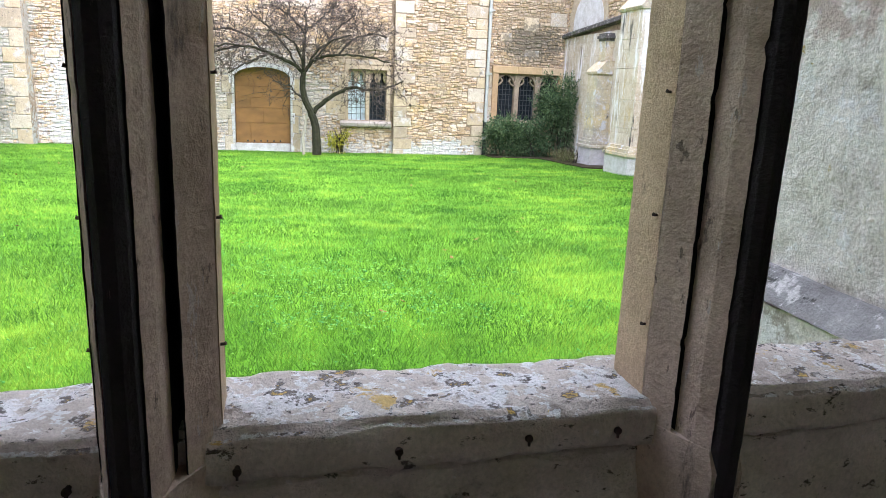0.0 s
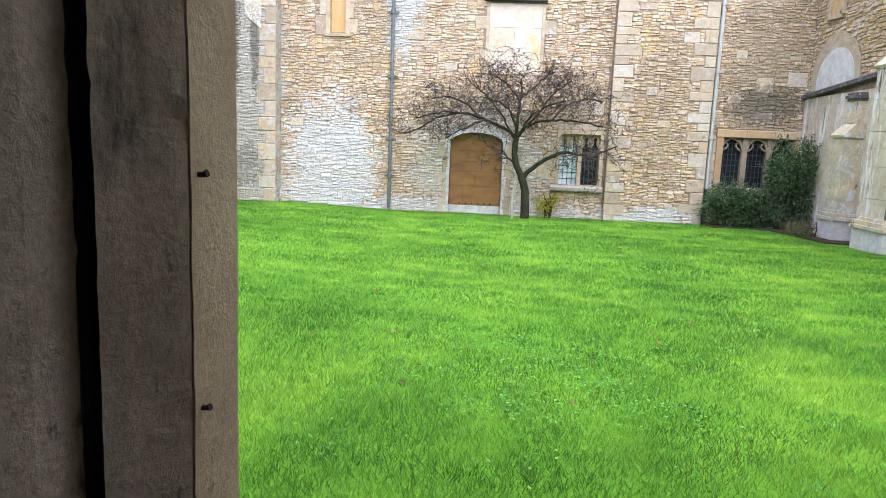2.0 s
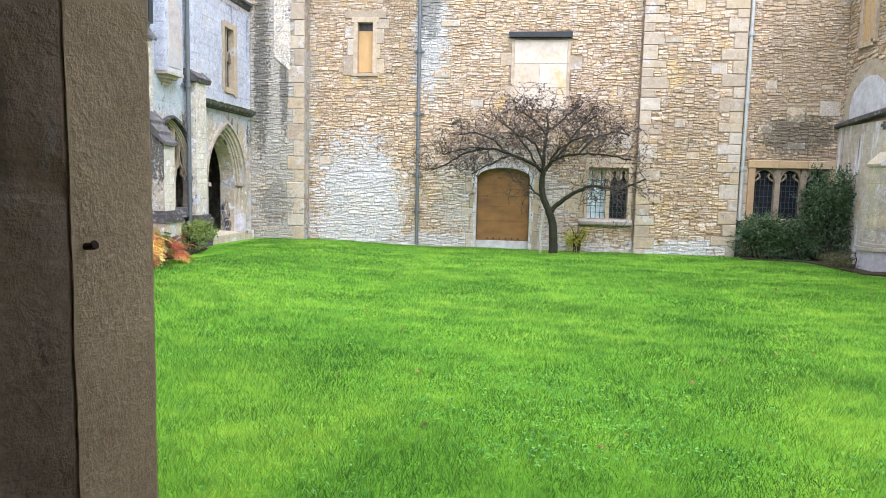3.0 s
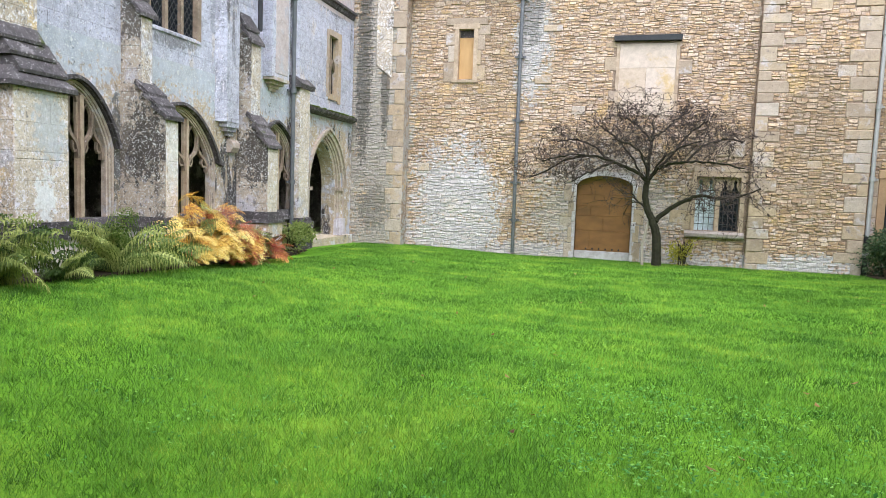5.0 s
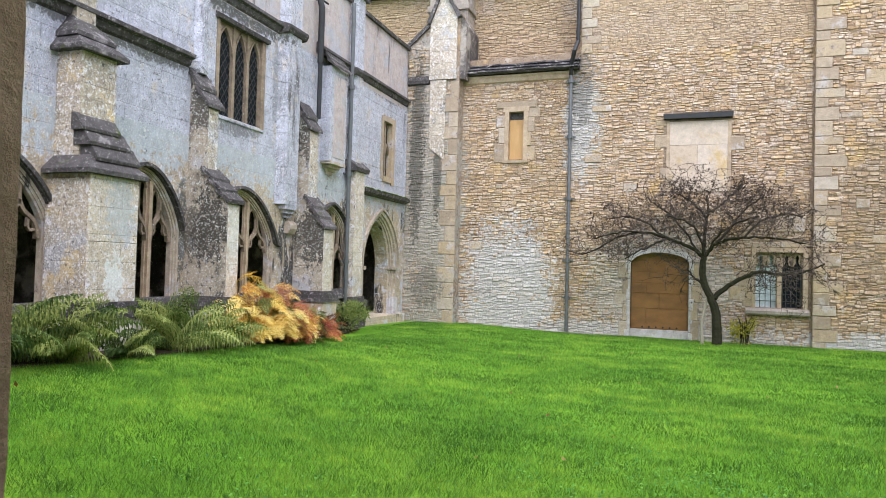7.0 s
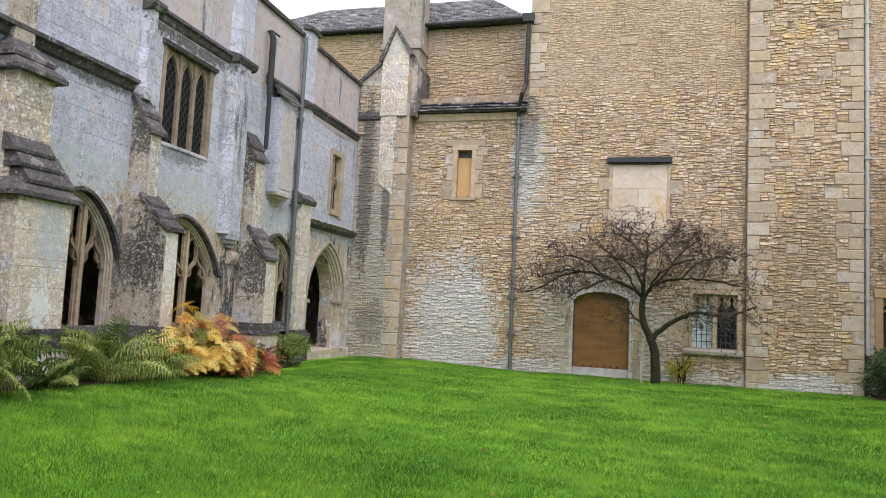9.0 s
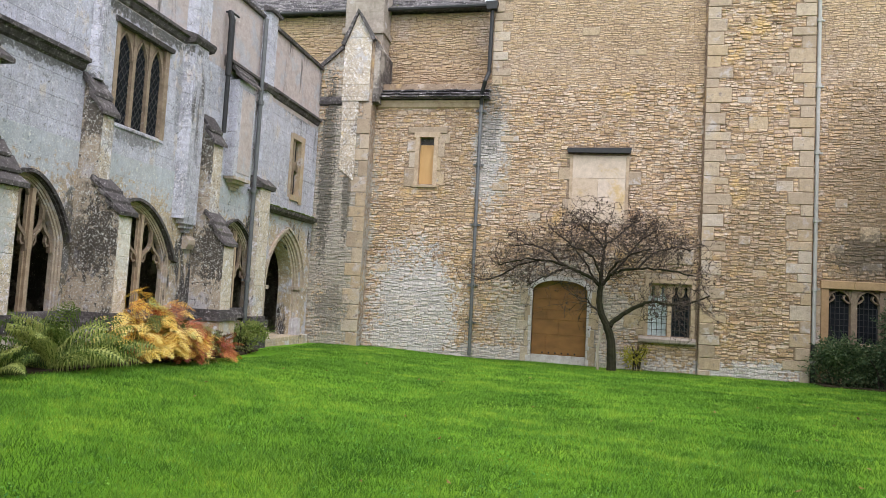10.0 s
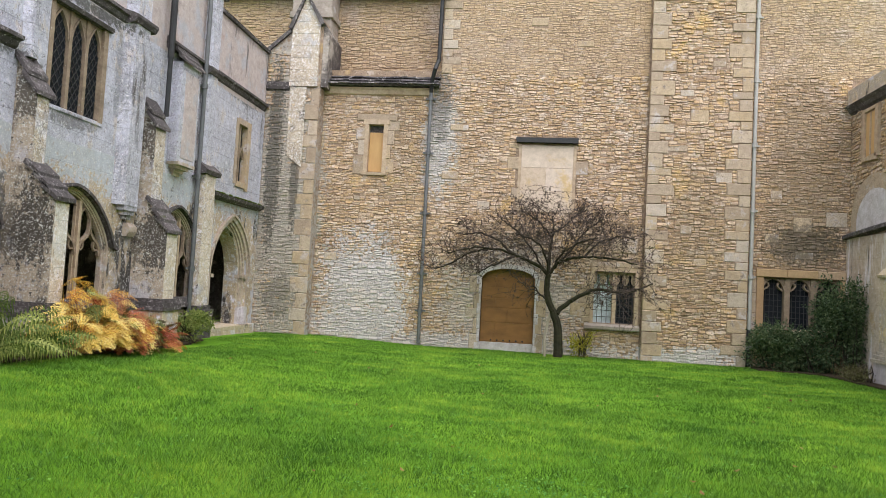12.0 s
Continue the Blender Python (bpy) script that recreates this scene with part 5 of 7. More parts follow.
def large_buttress():
    b = empty("buttress", west(5.9, 0.4, 0.3), "large stepped buttress of lichened cream ashlar with hipped slab offsets", "buttress", "west range buttresses")
    for z0, z1 in ((1.05, 1.38), (1.382, 1.72), (1.722, 2.08), (2.082, 2.47)):
        bm = bmesh.new()
        rect(bm, 5.55, z0, 6.25, z1, 0, 0.60 + rnd.uniform(-0.0015, 0.0015), west)
        part("ashlar_course", bm, BUTTSTONE, b)
    # Panels paler than the sides, coloured as the face turned to the light.
    for z0, z1 in ((1.06, 1.72), (1.722, 2.44)):
        bm = bmesh.new()
        soft_rect(bm, 5.552, z0, 6.248, z1, 0.59, 0.612, west, 0.006)
        part("front_face", bm, FRONTASH, b, "yellow ashlar front in a lit pale tone with white lichen")
    bm = bmesh.new()
    hip(bm, 5.47, 6.33, 0.67, 2.45, 2.66, 0.15, 0.52)
    part("skirt_slab", bm, DARKSLAB, b, "dark hipped drip slab")
    for d0, z0, d1, z1, a, c in ((0.60, 2.60, 0.49, 2.80, 5.64, 6.26), (0.53, 2.77, 0.42, 2.96, 5.60, 6.18), (0.46, 2.93, 0.35, 3.12, 5.56, 6.10)):
        bm = bmesh.new()
        profile(bm, [(0.30, z0), (d0, z0), (d0 + 0.005, z0 + 0.035), (d1, z1), (0.30, z1)], a, c, west)
        part("offset_slab", bm, DARKSLAB, b, "dark mossy sloping slab")
    for z0, z1 in ((2.6, 3.12), (3.125, 3.46), (3.465, 3.83)):
        bm = bmesh.new()
        rect(bm, 5.62, z0, 6.10, z1, 0, 0.36 + rnd.uniform(-0.003, 0.003), west)
        part("ashlar_course", bm, BUTTSTONE, b)
    bm = bmesh.new()
    hip(bm, 5.52, 6.20, 0.45, 3.81, 4.00, 0.10, 0.28)
    part("cap_slab", bm, DARKSLAB, b, "dark hipped cap slab")
    bm = bmesh.new()
    hip(bm, 5.58, 6.12, 0.32, 3.98, 4.26, 0.16, 0.08)
    part("cap_slab", bm, DARKSLAB, b, "dark hipped cap slab")
    bm = bmesh.new()
    rect(bm, 5.74, 4.22, 6.0, 5.3, 0, 0.12, west)
    part("top_shaft", bm, STAINED, b, "slim blackened shaft above the cap")
    bm = bmesh.new()
    for z0, z1, o in ((1.0, 1.06, 0.03), (0.93, 1.0, 0.06), (0.87, 0.93, 0.10)):
        rect(bm, 5.55 - o, z0, 6.25 + o, z1, 0, 0.6 + o, west)
    part("plinth", bm, DARKSLAB, b, "dark moulded plinth")
    bm = bmesh.new()
    rect(bm, 5.48, -0.3, 6.32, 0.87, 0, 0.67, west)
    part("base", bm, LICHEN, b, "pale lichened base")


large_buttress()
buttress(7.77, 8.04, 0.70, 2.36, 2.80, 0.31, 3.70, 4.20, "slim blackened buttress with mossy sloping offsets", STAINED)
buttress(10.62, 10.98, 0.60, 2.18, 2.72, 0.25, 3.95, 4.42, "slim blackened buttress with mossy sloping offsets", STAINED)

# shallow pilasters, corbels and the oriel-like projection
def pilaster(u0, u1, d, z0, z1, label, material=RENDERED):
    bm = bmesh.new()
    c = min(0.1, (u1 - u0) * 0.3)
    a = [(u0, 0), (u0 + c, d), (u1 - c, d), (u1, 0)]
    lo = [bm.verts.new(west(u, z0, q)) for u, q in a]
    hi = [bm.verts.new(west(u, z1, q)) for u, q in a]
    bm.faces.new(lo)
    bm.faces.new(hi[::-1])
    for i in range(4):
        j = (i + 1) % 4
        bm.faces.new((lo[i], lo[j], hi[j], hi[i]))
    ob = empty("pilaster", west((u0 + u1) / 2, z0, 0), label, "pilaster")
    part("shaft", bm, material, ob)
    bm = bmesh.new()
    profile(bm, [(0.0, z1 + 0.002), (d + 0.05, z1 + 0.002), (d + 0.06, z1 + 0.06), (0.0, z1 + 0.13)], u0 - 0.02, u1 + 0.02, west)
    part("coping", bm, DARKSLAB, ob, "dark weathered coping")
    bm = bmesh.new()
    profile(bm, [(0.0, 5.47), (d + 0.03, 5.50), (d + 0.07, 5.57), (d + 0.07, 5.62), (0.0, 5.70)], u0 - 0.015, u1 + 0.015, west)
    part("string_band", bm, DARKSLAB, ob, "dark moulded string band")
    return ob


pilaster(9.95, 10.52, 0.16, 2.55, 7.0, "shallow canted pilaster of grey rendered stone")
pilaster(7.8, 8.06, 0.12, 4.2, 7.0, "narrow grey pilaster above a buttress")
pilaster(12.56, 13.05, 0.14, 3.65, 7.15, "grey pilaster rising to the parapet")
bm = bmesh.new()
for i in range(3):
    rect(bm, 10.08 + i * 0.07, 2.47 - i * 0.07, 10.44 - i * 0.03, 2.55 - i * 0.07, 0, 0.15 - i * 0.035, west)
thing("corbel", bm, RENDERED, "stepped stone corbel under a pilaster", "corbel")
bm = bmesh.new()
profile(bm, [(0, 2.06), (0.08, 2.06), (0.12, 2.14), (0.12, 2.22), (0.06, 2.28), (0, 2.28)], 10.3, 10.52, west)
thing("corbel", bm, ARCHSTONE, "small rounded stone corbel", "corbel")
shaft = empty("wall_shaft", west(11.8, 3.4, 0), "shallow projecting shaft on a moulded corbel", "wall shaft")
bm = bmesh.new()
rect(bm, 11.46, 3.52, 12.12, 5.35, 0, 0.2, west)
part("shaft", bm, RENDERED, shaft)
bm = bmesh.new()
soft_rect(bm, 11.58, 3.6, 12.06, 5.2, 0.2, 0.212, west, 0.008)
part("panel", bm, PINKISH, shaft, "reddish weathered panel")
for z0, z1, o in ((3.47, 3.53, 0.02), (3.41, 3.47, -0.06), (3.35, 3.41, -0.13), (3.29, 3.35, -0.17)):
    bm = bmesh.new()
    rect(bm, 11.50 - o, z0, 12.08 + o, z1, 0, 0.2 + o, west)
    part("corbel_course", bm, ARCHSTONE, shaft)
for i in range(3):
    bm = bmesh.new()
    profile(bm, [(0.28 - 0.09 * i, 5.33 + 0.12 * i), (0.28 - 0.09 * i, 5.37 + 0.12 * i), (0.14 - 0.09 * i, 5.5 + 0.12 * i), (0.12 - 0.09 * i, 5.45 + 0.12 * i)], 11.40, 12.18, west)
    part("cap_slab", bm, DARKSLAB, shaft, "dark mossy cap slab")

# lancet window of the west range
w = empty("window_9", west(8.9, 3.7, 0), "three-light window with pointed stone heads and diamond leading", "window", "", "structure")
bm = bmesh.new()
rect(bm, 8.30, 3.70, 8.38, 5.22, -0.1, 0.01, west)
rect(bm, 9.46, 3.70, 9.56, 5.22, -0.1, 0.01, west)
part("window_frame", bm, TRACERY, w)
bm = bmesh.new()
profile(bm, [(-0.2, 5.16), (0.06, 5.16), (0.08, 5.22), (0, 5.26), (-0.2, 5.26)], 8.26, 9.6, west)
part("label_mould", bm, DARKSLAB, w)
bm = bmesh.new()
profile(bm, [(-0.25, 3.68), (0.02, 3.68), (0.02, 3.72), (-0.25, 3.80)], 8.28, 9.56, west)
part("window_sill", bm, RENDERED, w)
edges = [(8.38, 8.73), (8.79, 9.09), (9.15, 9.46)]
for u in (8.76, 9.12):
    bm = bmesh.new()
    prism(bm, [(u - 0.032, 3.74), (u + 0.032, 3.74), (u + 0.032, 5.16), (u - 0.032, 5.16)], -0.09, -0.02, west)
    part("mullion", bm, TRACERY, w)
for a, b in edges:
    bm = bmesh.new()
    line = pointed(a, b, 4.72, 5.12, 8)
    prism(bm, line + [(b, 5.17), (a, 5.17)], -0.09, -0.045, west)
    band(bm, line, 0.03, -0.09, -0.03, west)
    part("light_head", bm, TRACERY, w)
    leaded(w, a, 3.76, b, 5.12, -0.08, west, 3, 8, GLASS, "pane", True)
w = empty("window_10", west(14.6, 3.6, 0), "narrow weathered two-light window above the porch", "window", "", "structure")
bm = bmesh.new()
rect(bm, 14.24, 3.55, 14.36, 5.02, -0.25, 0.02, west)
rect(bm, 14.84, 3.45, 15.02, 5.05, -0.25, 0.02, west)
rect(bm, 14.36, 4.92, 14.84, 5.05, -0.25, 0.02, west)
rect(bm, 14.36, 3.5, 14.84, 3.62, -0.25, 0.04, west)
part("window_frame", bm, QUOIN, w)
bm = bmesh.new()
prism(bm, [(14.57, 3.62), (14.63, 3.62), (14.63, 4.92), (14.57, 4.92)], -0.11, -0.05, west)
cusped_head(bm, 14.36, 14.57, 4.2, 4.42, -0.11, -0.05, west)
cusped_head(bm, 14.63, 14.84, 4.2, 4.42, -0.11, -0.05, west)
part("tracery", bm, TRACERY, w)
leaded(w, 14.36, 3.62, 14.84, 4.92, -0.12, west, 4, 10, GLASS)

# porch with its pier, arch orders, mossy ledge and step
porch = empty("porch_arch", west(14.5, 0.4, 0), "pointed stone porch arch with moulded orders and a mossy ledge", "porch", "", "structure")
for i, (o, dd, w_) in enumerate(((-0.13, 0.06, 0.05), (-0.05, 0.012, 0.09), (0.03, -0.04, 0.07), (0.09, -0.08, 0.06), (0.14, -0.12, 0.05))):
    bm = bmesh.new()
    q = inset(porch_line, o)
    band(bm, q if i == 0 else [(q[0][0], 0.40)] + q + [(q[-1][0], 0.40)], w_, dd - 0.12, dd, west)
    part("arch_order", bm, ARCHSTONE, porch, "moulded arch order")
bm = bmesh.new()
q = inset(porch_line, 0.16)
band(bm, [(q[0][0], 0.36)] + q + [(q[-1][0], 0.36)], 0.06, -0.46, -0.13, west)
part("deep_reveal", bm, LOWASH, porch, "deep plain stone reveal")
for u, s in ((13.50, 1), (15.30, -1)):
    bm = bmesh.new()
    for k in range(3):
        e = u + s * (-0.02 + 0.05 * k)
        rect(bm, min(e, e + s * 0.12), 1.44, max(e, e + s * 0.12), 1.52, -0.2, 0.03 - 0.06 * k, west)
    part("impost", bm, ARCHSTONE, porch, "small moulded impost")
    bm = bmesh.new()
    for k in range(3):
        e = u + s * (-0.06 + 0.05 * k)
        rect(bm, min(e, e + s * 0.14), 0.38, max(e, e + s * 0.14), 0.78 - 0.02 * k, -0.2, 0.06 - 0.06 * k, west)
    part("jamb_base", bm, WHITEWASH, porch, "pale splayed base stone")
bm = bmesh.new()
profile(bm, [(0, 3.08), (0.06, 3.08), (0.16, 3.14), (0.18, 3.2), (0, 3.26)], 13.18, 15.72, west)
part("ledge", bm, DARKSLAB, porch)
bm = bmesh.new()
for i in range(90):
    u, d = rnd.uniform(13.2, 15.7), rnd.uniform(0.04, 0.17)
    s = rnd.uniform(0.02, 0.05)
    m = Matrix.Translation(west(u, 3.23 - d * 0.1, d)) @ Matrix.Diagonal((s, s * 1.5, s * 0.7, 1))
    bmesh.ops.create_icosphere(bm, subdivisions=1, radius=1, matrix=m)
part("moss", bm, MOSS, porch, "cushions of green moss", "stuff")
bm = bmesh.new()
rect(bm, 13.3, 0.0, 15.6, 0.38, -0.8, 0.16, west)
part("step", bm, ASHLAR, porch, "worn stone step")
pp = empty("porch_pier", west(12.82, 0.4, 0.1), "slim ashlar pier beside the porch with a stone cap", "pier")
bm = bmesh.new()
for z0, z1 in ((-0.2, 1.25), (1.255, 1.62), (1.625, 1.98), (1.985, 2.5), (2.505, 3.5)):
    bm2 = bmesh.new()
    rect(bm2, 12.60, z0, 13.04, z1, 0, 0.2 + rnd.uniform(-0.003, 0.003), west)
    part("ashlar_course", bm2, FRONTASH, pp)
bm.free()
bm = bmesh.new()
profile(bm, [(0, 3.48), (0.25, 3.48), (0.28, 3.56), (0.1, 3.72), (0, 3.72)], 12.5, 13.14, west)
part("cap", bm, DARKSLAB, pp, "dark weathered cap")
bm = bmesh.new()
for z0, z1, o in ((0.8, 0.88, 0.05), (0.68, 0.8, 0.1), (-0.2, 0.66, 0.08)):
    rect(bm, 12.60 - o, z0, 13.04 + o, z1, 0, 0.2 + o, west)
part("plinth", bm, DARKSLAB, pp)
crank = downpipe("downpipe", 11.12, 4.25, 6.2, 0.14, west, BLACKIRON, [], "black cast-iron downpipe with a cranked top", 0.0)
bm = bmesh.new()
tube(bm, [west(11.12, 5.3, 0.14), west(11.12, 6.35, 0.14), west(11.10, 6.5, 0.10)], [0.058, 0.06, 0.055], 10)
part("upper_pipe", bm, BLACKIRON, crank)
downpipe("downpipe", 12.50, 0.6, 6.95, 0.1, west, IRON, [1.6, 3.4, 5.2], "grey lead downpipe beside the porch pier", 0.0)
bm = bmesh.new()
tube(bm, [west(11.1, 6.5, 0.02), west(11.1, 6.52, 0.1), west(11.35, 6.5, 0.14)], [0.02] * 3, 6)
thing("spout", bm, BLACKIRON, "small iron spout projecting from the wall", "spout")

# ---- east range ----
bm = bmesh.new()
rect(bm, 0.3, -0.3, 16.4, 6.0, -0.6, 0, east)
wall_east = thing("wall_east", bm, MORTAR, "east wall of pale rubble with buttresses and a stone ledge", "wall", "", "structure")
bm = bmesh.new()
rect(bm, 0.3, 6.05, 16.19, 6.42, -0.5, 0.1, east)
thing("parapet_east", bm, ASHLAR, "pale stone parapet band", "parapet", "", "structure")
bm = bmesh.new()
profile(bm, [(0, 5.85), (0.06, 5.9), (0.1, 5.98), (0.16, 6.05), (0, 6.06)], 0.3, 16.19, east)
thing("trim_cornice_east", bm, DARKSLAB, "dark moulded cornice under the parapet", "trim", "", "structure")
bm = bmesh.new()
k = 20
pts = [(14.05, 3.2)] + [(15.07 - 1.02 * math.cos(math.pi * i / k), 3.42 + 0.95 * math.sin(math.pi * i / k)) for i in range(k + 1)] + [(16.09, 3.2)]
prism(bm, pts, 0.0, 0.022, east)
lunette = empty("blind_arch", east(15.07, 3.2, 0), "blocked lunette of dressed stone with flaking white limewash", "blind arch")
part("stone_ring", bm, QUOIN, lunette, "pale dressed stone ring")
bm = bmesh.new()
pts = [(14.22, 3.2)] + [(15.02 - 0.80 * math.cos(math.pi * i / k), 3.36 + 0.68 * math.sin(math.pi * i / k)) for i in range(k + 1)] + [(15.82, 3.2)]
prism(bm, pts, 0.0, 0.03, east)
part("limewash_infill", bm, WHITEWASH, lunette, "flaking bluish-white limewash")
bm = bmesh.new()
a = [bm.verts.new(east(u, v, d)) for u, v, d in ((16.19, 3.02, 0), (16.19, 3.05, 0.16), (16.19, 3.12, 0.16), (16.19, 3.2, 0))]
b = [bm.verts.new(east(u, v, d)) for u, v, d in ((11.0, 3.37, 0), (11.0, 3.40, 0.16), (11.0, 3.47, 0.16), (11.0, 3.55, 0))]
bm.faces.new(a)
bm.faces.new(b[::-1])
for i in range(4):
    bm.faces.new((a[i], b[i], b[(i + 1) % 4], a[(i + 1) % 4]))
thing("trim_ledge_east", bm, DARKSLAB, "dark sloping stone ledge", "trim", "", "structure")
bm = bmesh.new()
rect(bm, 11.0, -0.2, 16.19, 3.06, 0, 0.06, east)
thing("wall_east_facing", bm, STREAKED, "streaked ochre ashlar facing below the ledge", "wall", "", "structure")
w = empty("window_11", east(15.25, 4.7, 0), "small stone window with an ochre shutter", "window", "", "structure")
bm = bmesh.new()
band(bm, [(14.98, 4.72), (15.55, 4.72), (15.55, 5.78), (14.98, 5.78), (14.98, 4.72)], 0.14, 0.0, 0.06, east)
part("window_frame", bm, DRESSED, w)
bm = bmesh.new()
rect(bm, 15.05, 4.79, 15.48, 5.71, 0.0, 0.02, east)
part("shutter", bm, SHUTTER, w, "ochre board shutter")
bm = bmesh.new()
rect(bm, 15.25, 4.79, 15.29, 5.71, 0.02, 0.045, east)
part("mullion", bm, DRESSED, w)


def moulded_foot(b, u0, u1, d):
    for z0, zt, o in ((0.66, 0.72, 0.03), (0.58, 0.66, 0.07), (0.52, 0.58, 0.1)):
        bm = bmesh.new()
        rect(bm, u0 - o, z0, u1 + o, zt, 0.06, d + o, east)
        part("plinth_course", bm, ASHLAR, b, "moulded plinth course")
    bm = bmesh.new()
    rect(bm, u0 - 0.06, -0.2, u1 + 0.06, 0.52, 0.06, d + 0.06, east)
    part("base", bm, WHITEWASH, b, "pale limewashed base")


b = empty("buttress", east(13.7, 0.1, 0.2), "slim two-stage stone buttress with a moulded cap", "buttress", "east range buttresses")
bm = bmesh.new()
rect(bm, 13.46, 0.5, 13.94, 2.15, 0.06, 0.42, east)
part("lower_stage", bm, ASHLAR, b)
bm = bmesh.new()
profile(bm, [(0.06, 2.13), (0.45, 2.13), (0.46, 2.18), (0.22, 2.42), (0.06, 2.42)], 13.43, 13.97, east)
part("offset_slab", bm, ASHLAR, b, "grey weathered offset")
bm = bmesh.new()
rect(bm, 13.54, 2.42, 13.86, 2.86, 0.06, 0.24, east)
part("upper_stage", bm, ASHLAR, b)
for z0, z1, o in ((2.84, 2.89, 0.02), (2.89, 2.95, 0.05), (2.95, 3.0, 0.02)):
    bm = bmesh.new()
    rect(bm, 13.54 - o, z0, 13.86 + o, z1, 0.06, 0.24 + o, east)
    part("cap_course", bm, DARKSLAB, b, "dark moulded cap")
moulded_foot(b, 13.46, 13.94, 0.42)
b = empty("buttress", east(11.9, 0.1, 0.3), "broad pale buttress with streaked ashlar faces", "buttress", "east range buttresses")
for z0, z1 in ((0.5, 1.05), (1.055, 1.6), (1.605, 2.2), (2.205, 2.75), (2.755, 3.3)):
    bm = bmesh.new()
    soft_rect(bm, 11.43, z0, 12.28, z1, 0.06, 0.6, east, 0.004)
    part("ashlar_course", bm, STREAKED, b)
bm = bmesh.new()
profile(bm, [(0.06, 3.28), (0.63, 3.28), (0.66, 3.33), (0.60, 3.40), (0.06, 3.9)], 11.40, 12.31, east)
part("cap", bm, ASHLAR, b, "grey weathered sloping cap")
moulded_foot(b, 11.43, 12.28, 0.6)
east_stones = courses(10.0, 3.3, 16.18, 5.85, [(15.07 - 1.04 * (1 - (i / 7) ** 2) ** 0.5, 3.1 if i == 0 else 3.42 + 0.97 * i / 8, 15.07 + 1.04 * (1 - (i / 7) ** 2) ** 0.5, 3.42 + 0.97 * (i + 1) / 8) for i in range(7)] + [(14.88, 4.6, 15.66, 5.86)], (0.04, 0.10), (0.09, 0.28), (0.004, 0.03))

# ---- south cloister walk around the camera ----
bm = bmesh.new()
box(bm, -9.0, -3.2, -0.12, 9.0, 0.3, 0.0)
thing("floor_south_walk", bm, FLAGS, "worn flagstone floor of the south cloister walk", "floor", "", "structure")
bm = bmesh.new()
box(bm, -9.0, -2.7, 0.0, 9.0, -2.4, 4.4)
box(bm, -9.3, -2.7, 0.0, -9.0, 0.16, 4.4)
box(bm, 9.0, -2.7, 0.0, 9.3, 0.16, 4.4)
thing("wall_south_walk", bm, PLASTER, "plain plastered back wall of the south cloister walk", "wall", "", "structure")
bm = bmesh.new()
box(bm, -9.3, -2.7, 4.4, 9.3, 0.2, 4.6)
thing("ceiling_south_walk", bm, PLASTER, "plain vault ceiling of the south cloister walk", "ceiling", "", "structure")
bm = bmesh.new()
box(bm, -9.0, 0.0, 3.4, 9.0, 0.16, 4.4)
for a, b in ((-9.0, -8.6), (-5.0, -4.7), (-2.1, -1.9), (2.2, 2.4), (5.0, 5.3), (8.6, 9.0)):
    box(bm, a, 0.0, 0.0, b, 0.16, 3.4)
for a, b in ((-8.6, -5.0), (-4.7, -2.1), (2.4, 5.0), (5.3, 8.6)):
    box(bm, a, 0.0, 0.0, b, 0.16, 1.0)
thing("wall_south", bm, INNERSTONE, "cloister wall above and beside the open window", "wall", "", "structure")


def rough_block(bm, x0, y0, z0, x1, y1, z1, n=(60, 8, 6), amp=0.006, freq=14.0, lip=0.0):
    """A block with an uneven surface."""
    cells = {}

    def at(i, j, k):
        if (i, j, k) not in cells:
            p = Vector((x0 + (x1 - x0) * i / n[0], y0 + (y1 - y0) * j / n[1], z0 + (z1 - z0) * k / n[2]))
            q = noise.noise_vector(p * freq) * amp + noise.noise_vector(p * freq * 3.1) * amp * 0.5
            if k == n[2] and j in (0, n[1]):
                q.z -= 0.008
                q.y += 0.008 if j == 0 else -0.008
            if j == 0 and k > 0:
                q.y -= lip * max(0, noise.noise(Vector((p.x * 5, p.z * 3, 4)))) + 0.0
            cells[(i, j, k)] = bm.verts.new(p + q)
        return cells[(i, j, k)]

    for i in range(n[0]):
        for j in range(n[1]):
            for k in (0, n[2]):
                bm.faces.new((at(i, j, k), at(i + 1, j, k), at(i + 1, j + 1, k), at(i, j + 1, k)))
        for k in range(n[2]):
            for j in (0, n[1]):
                bm.faces.new((at(i, j, k), at(i + 1, j, k), at(i + 1, j, k + 1), at(i, j, k + 1)))
    for j in range(n[1]):
        for k in range(n[2]):
            for i in (0, n[0]):
                bm.faces.new((at(i, j, k), at(i, j + 1, k), at(i, j + 1, k + 1), at(i, j, k + 1)))


bm = bmesh.new()
rough_block(bm, -1.9, 0.15, 0.0, 2.2, 0.30, 1.22, (300, 6, 90), 0.008, 18)
thing("wall_below_sill", bm, PITTED, "dark pitted stone wall under the open window", "wall", "", "structure")
bm = bmesh.new()
rough_block(bm, -1.9, 0.135, 1.222, 2.2, 0.29, 1.282, (320, 14, 6), 0.006, 20, 0.012)
ob = thing("sill_south", bm, SILLSTONE, "worn window sill crusted with white and orange lichen", "window sill", "", "structure")
ob.data.materials.append(PITTED)
for p in ob.data.polygons:
    p.use_smooth = True
    p.material_index = 1 if p.normal.y < -0.6 else 0

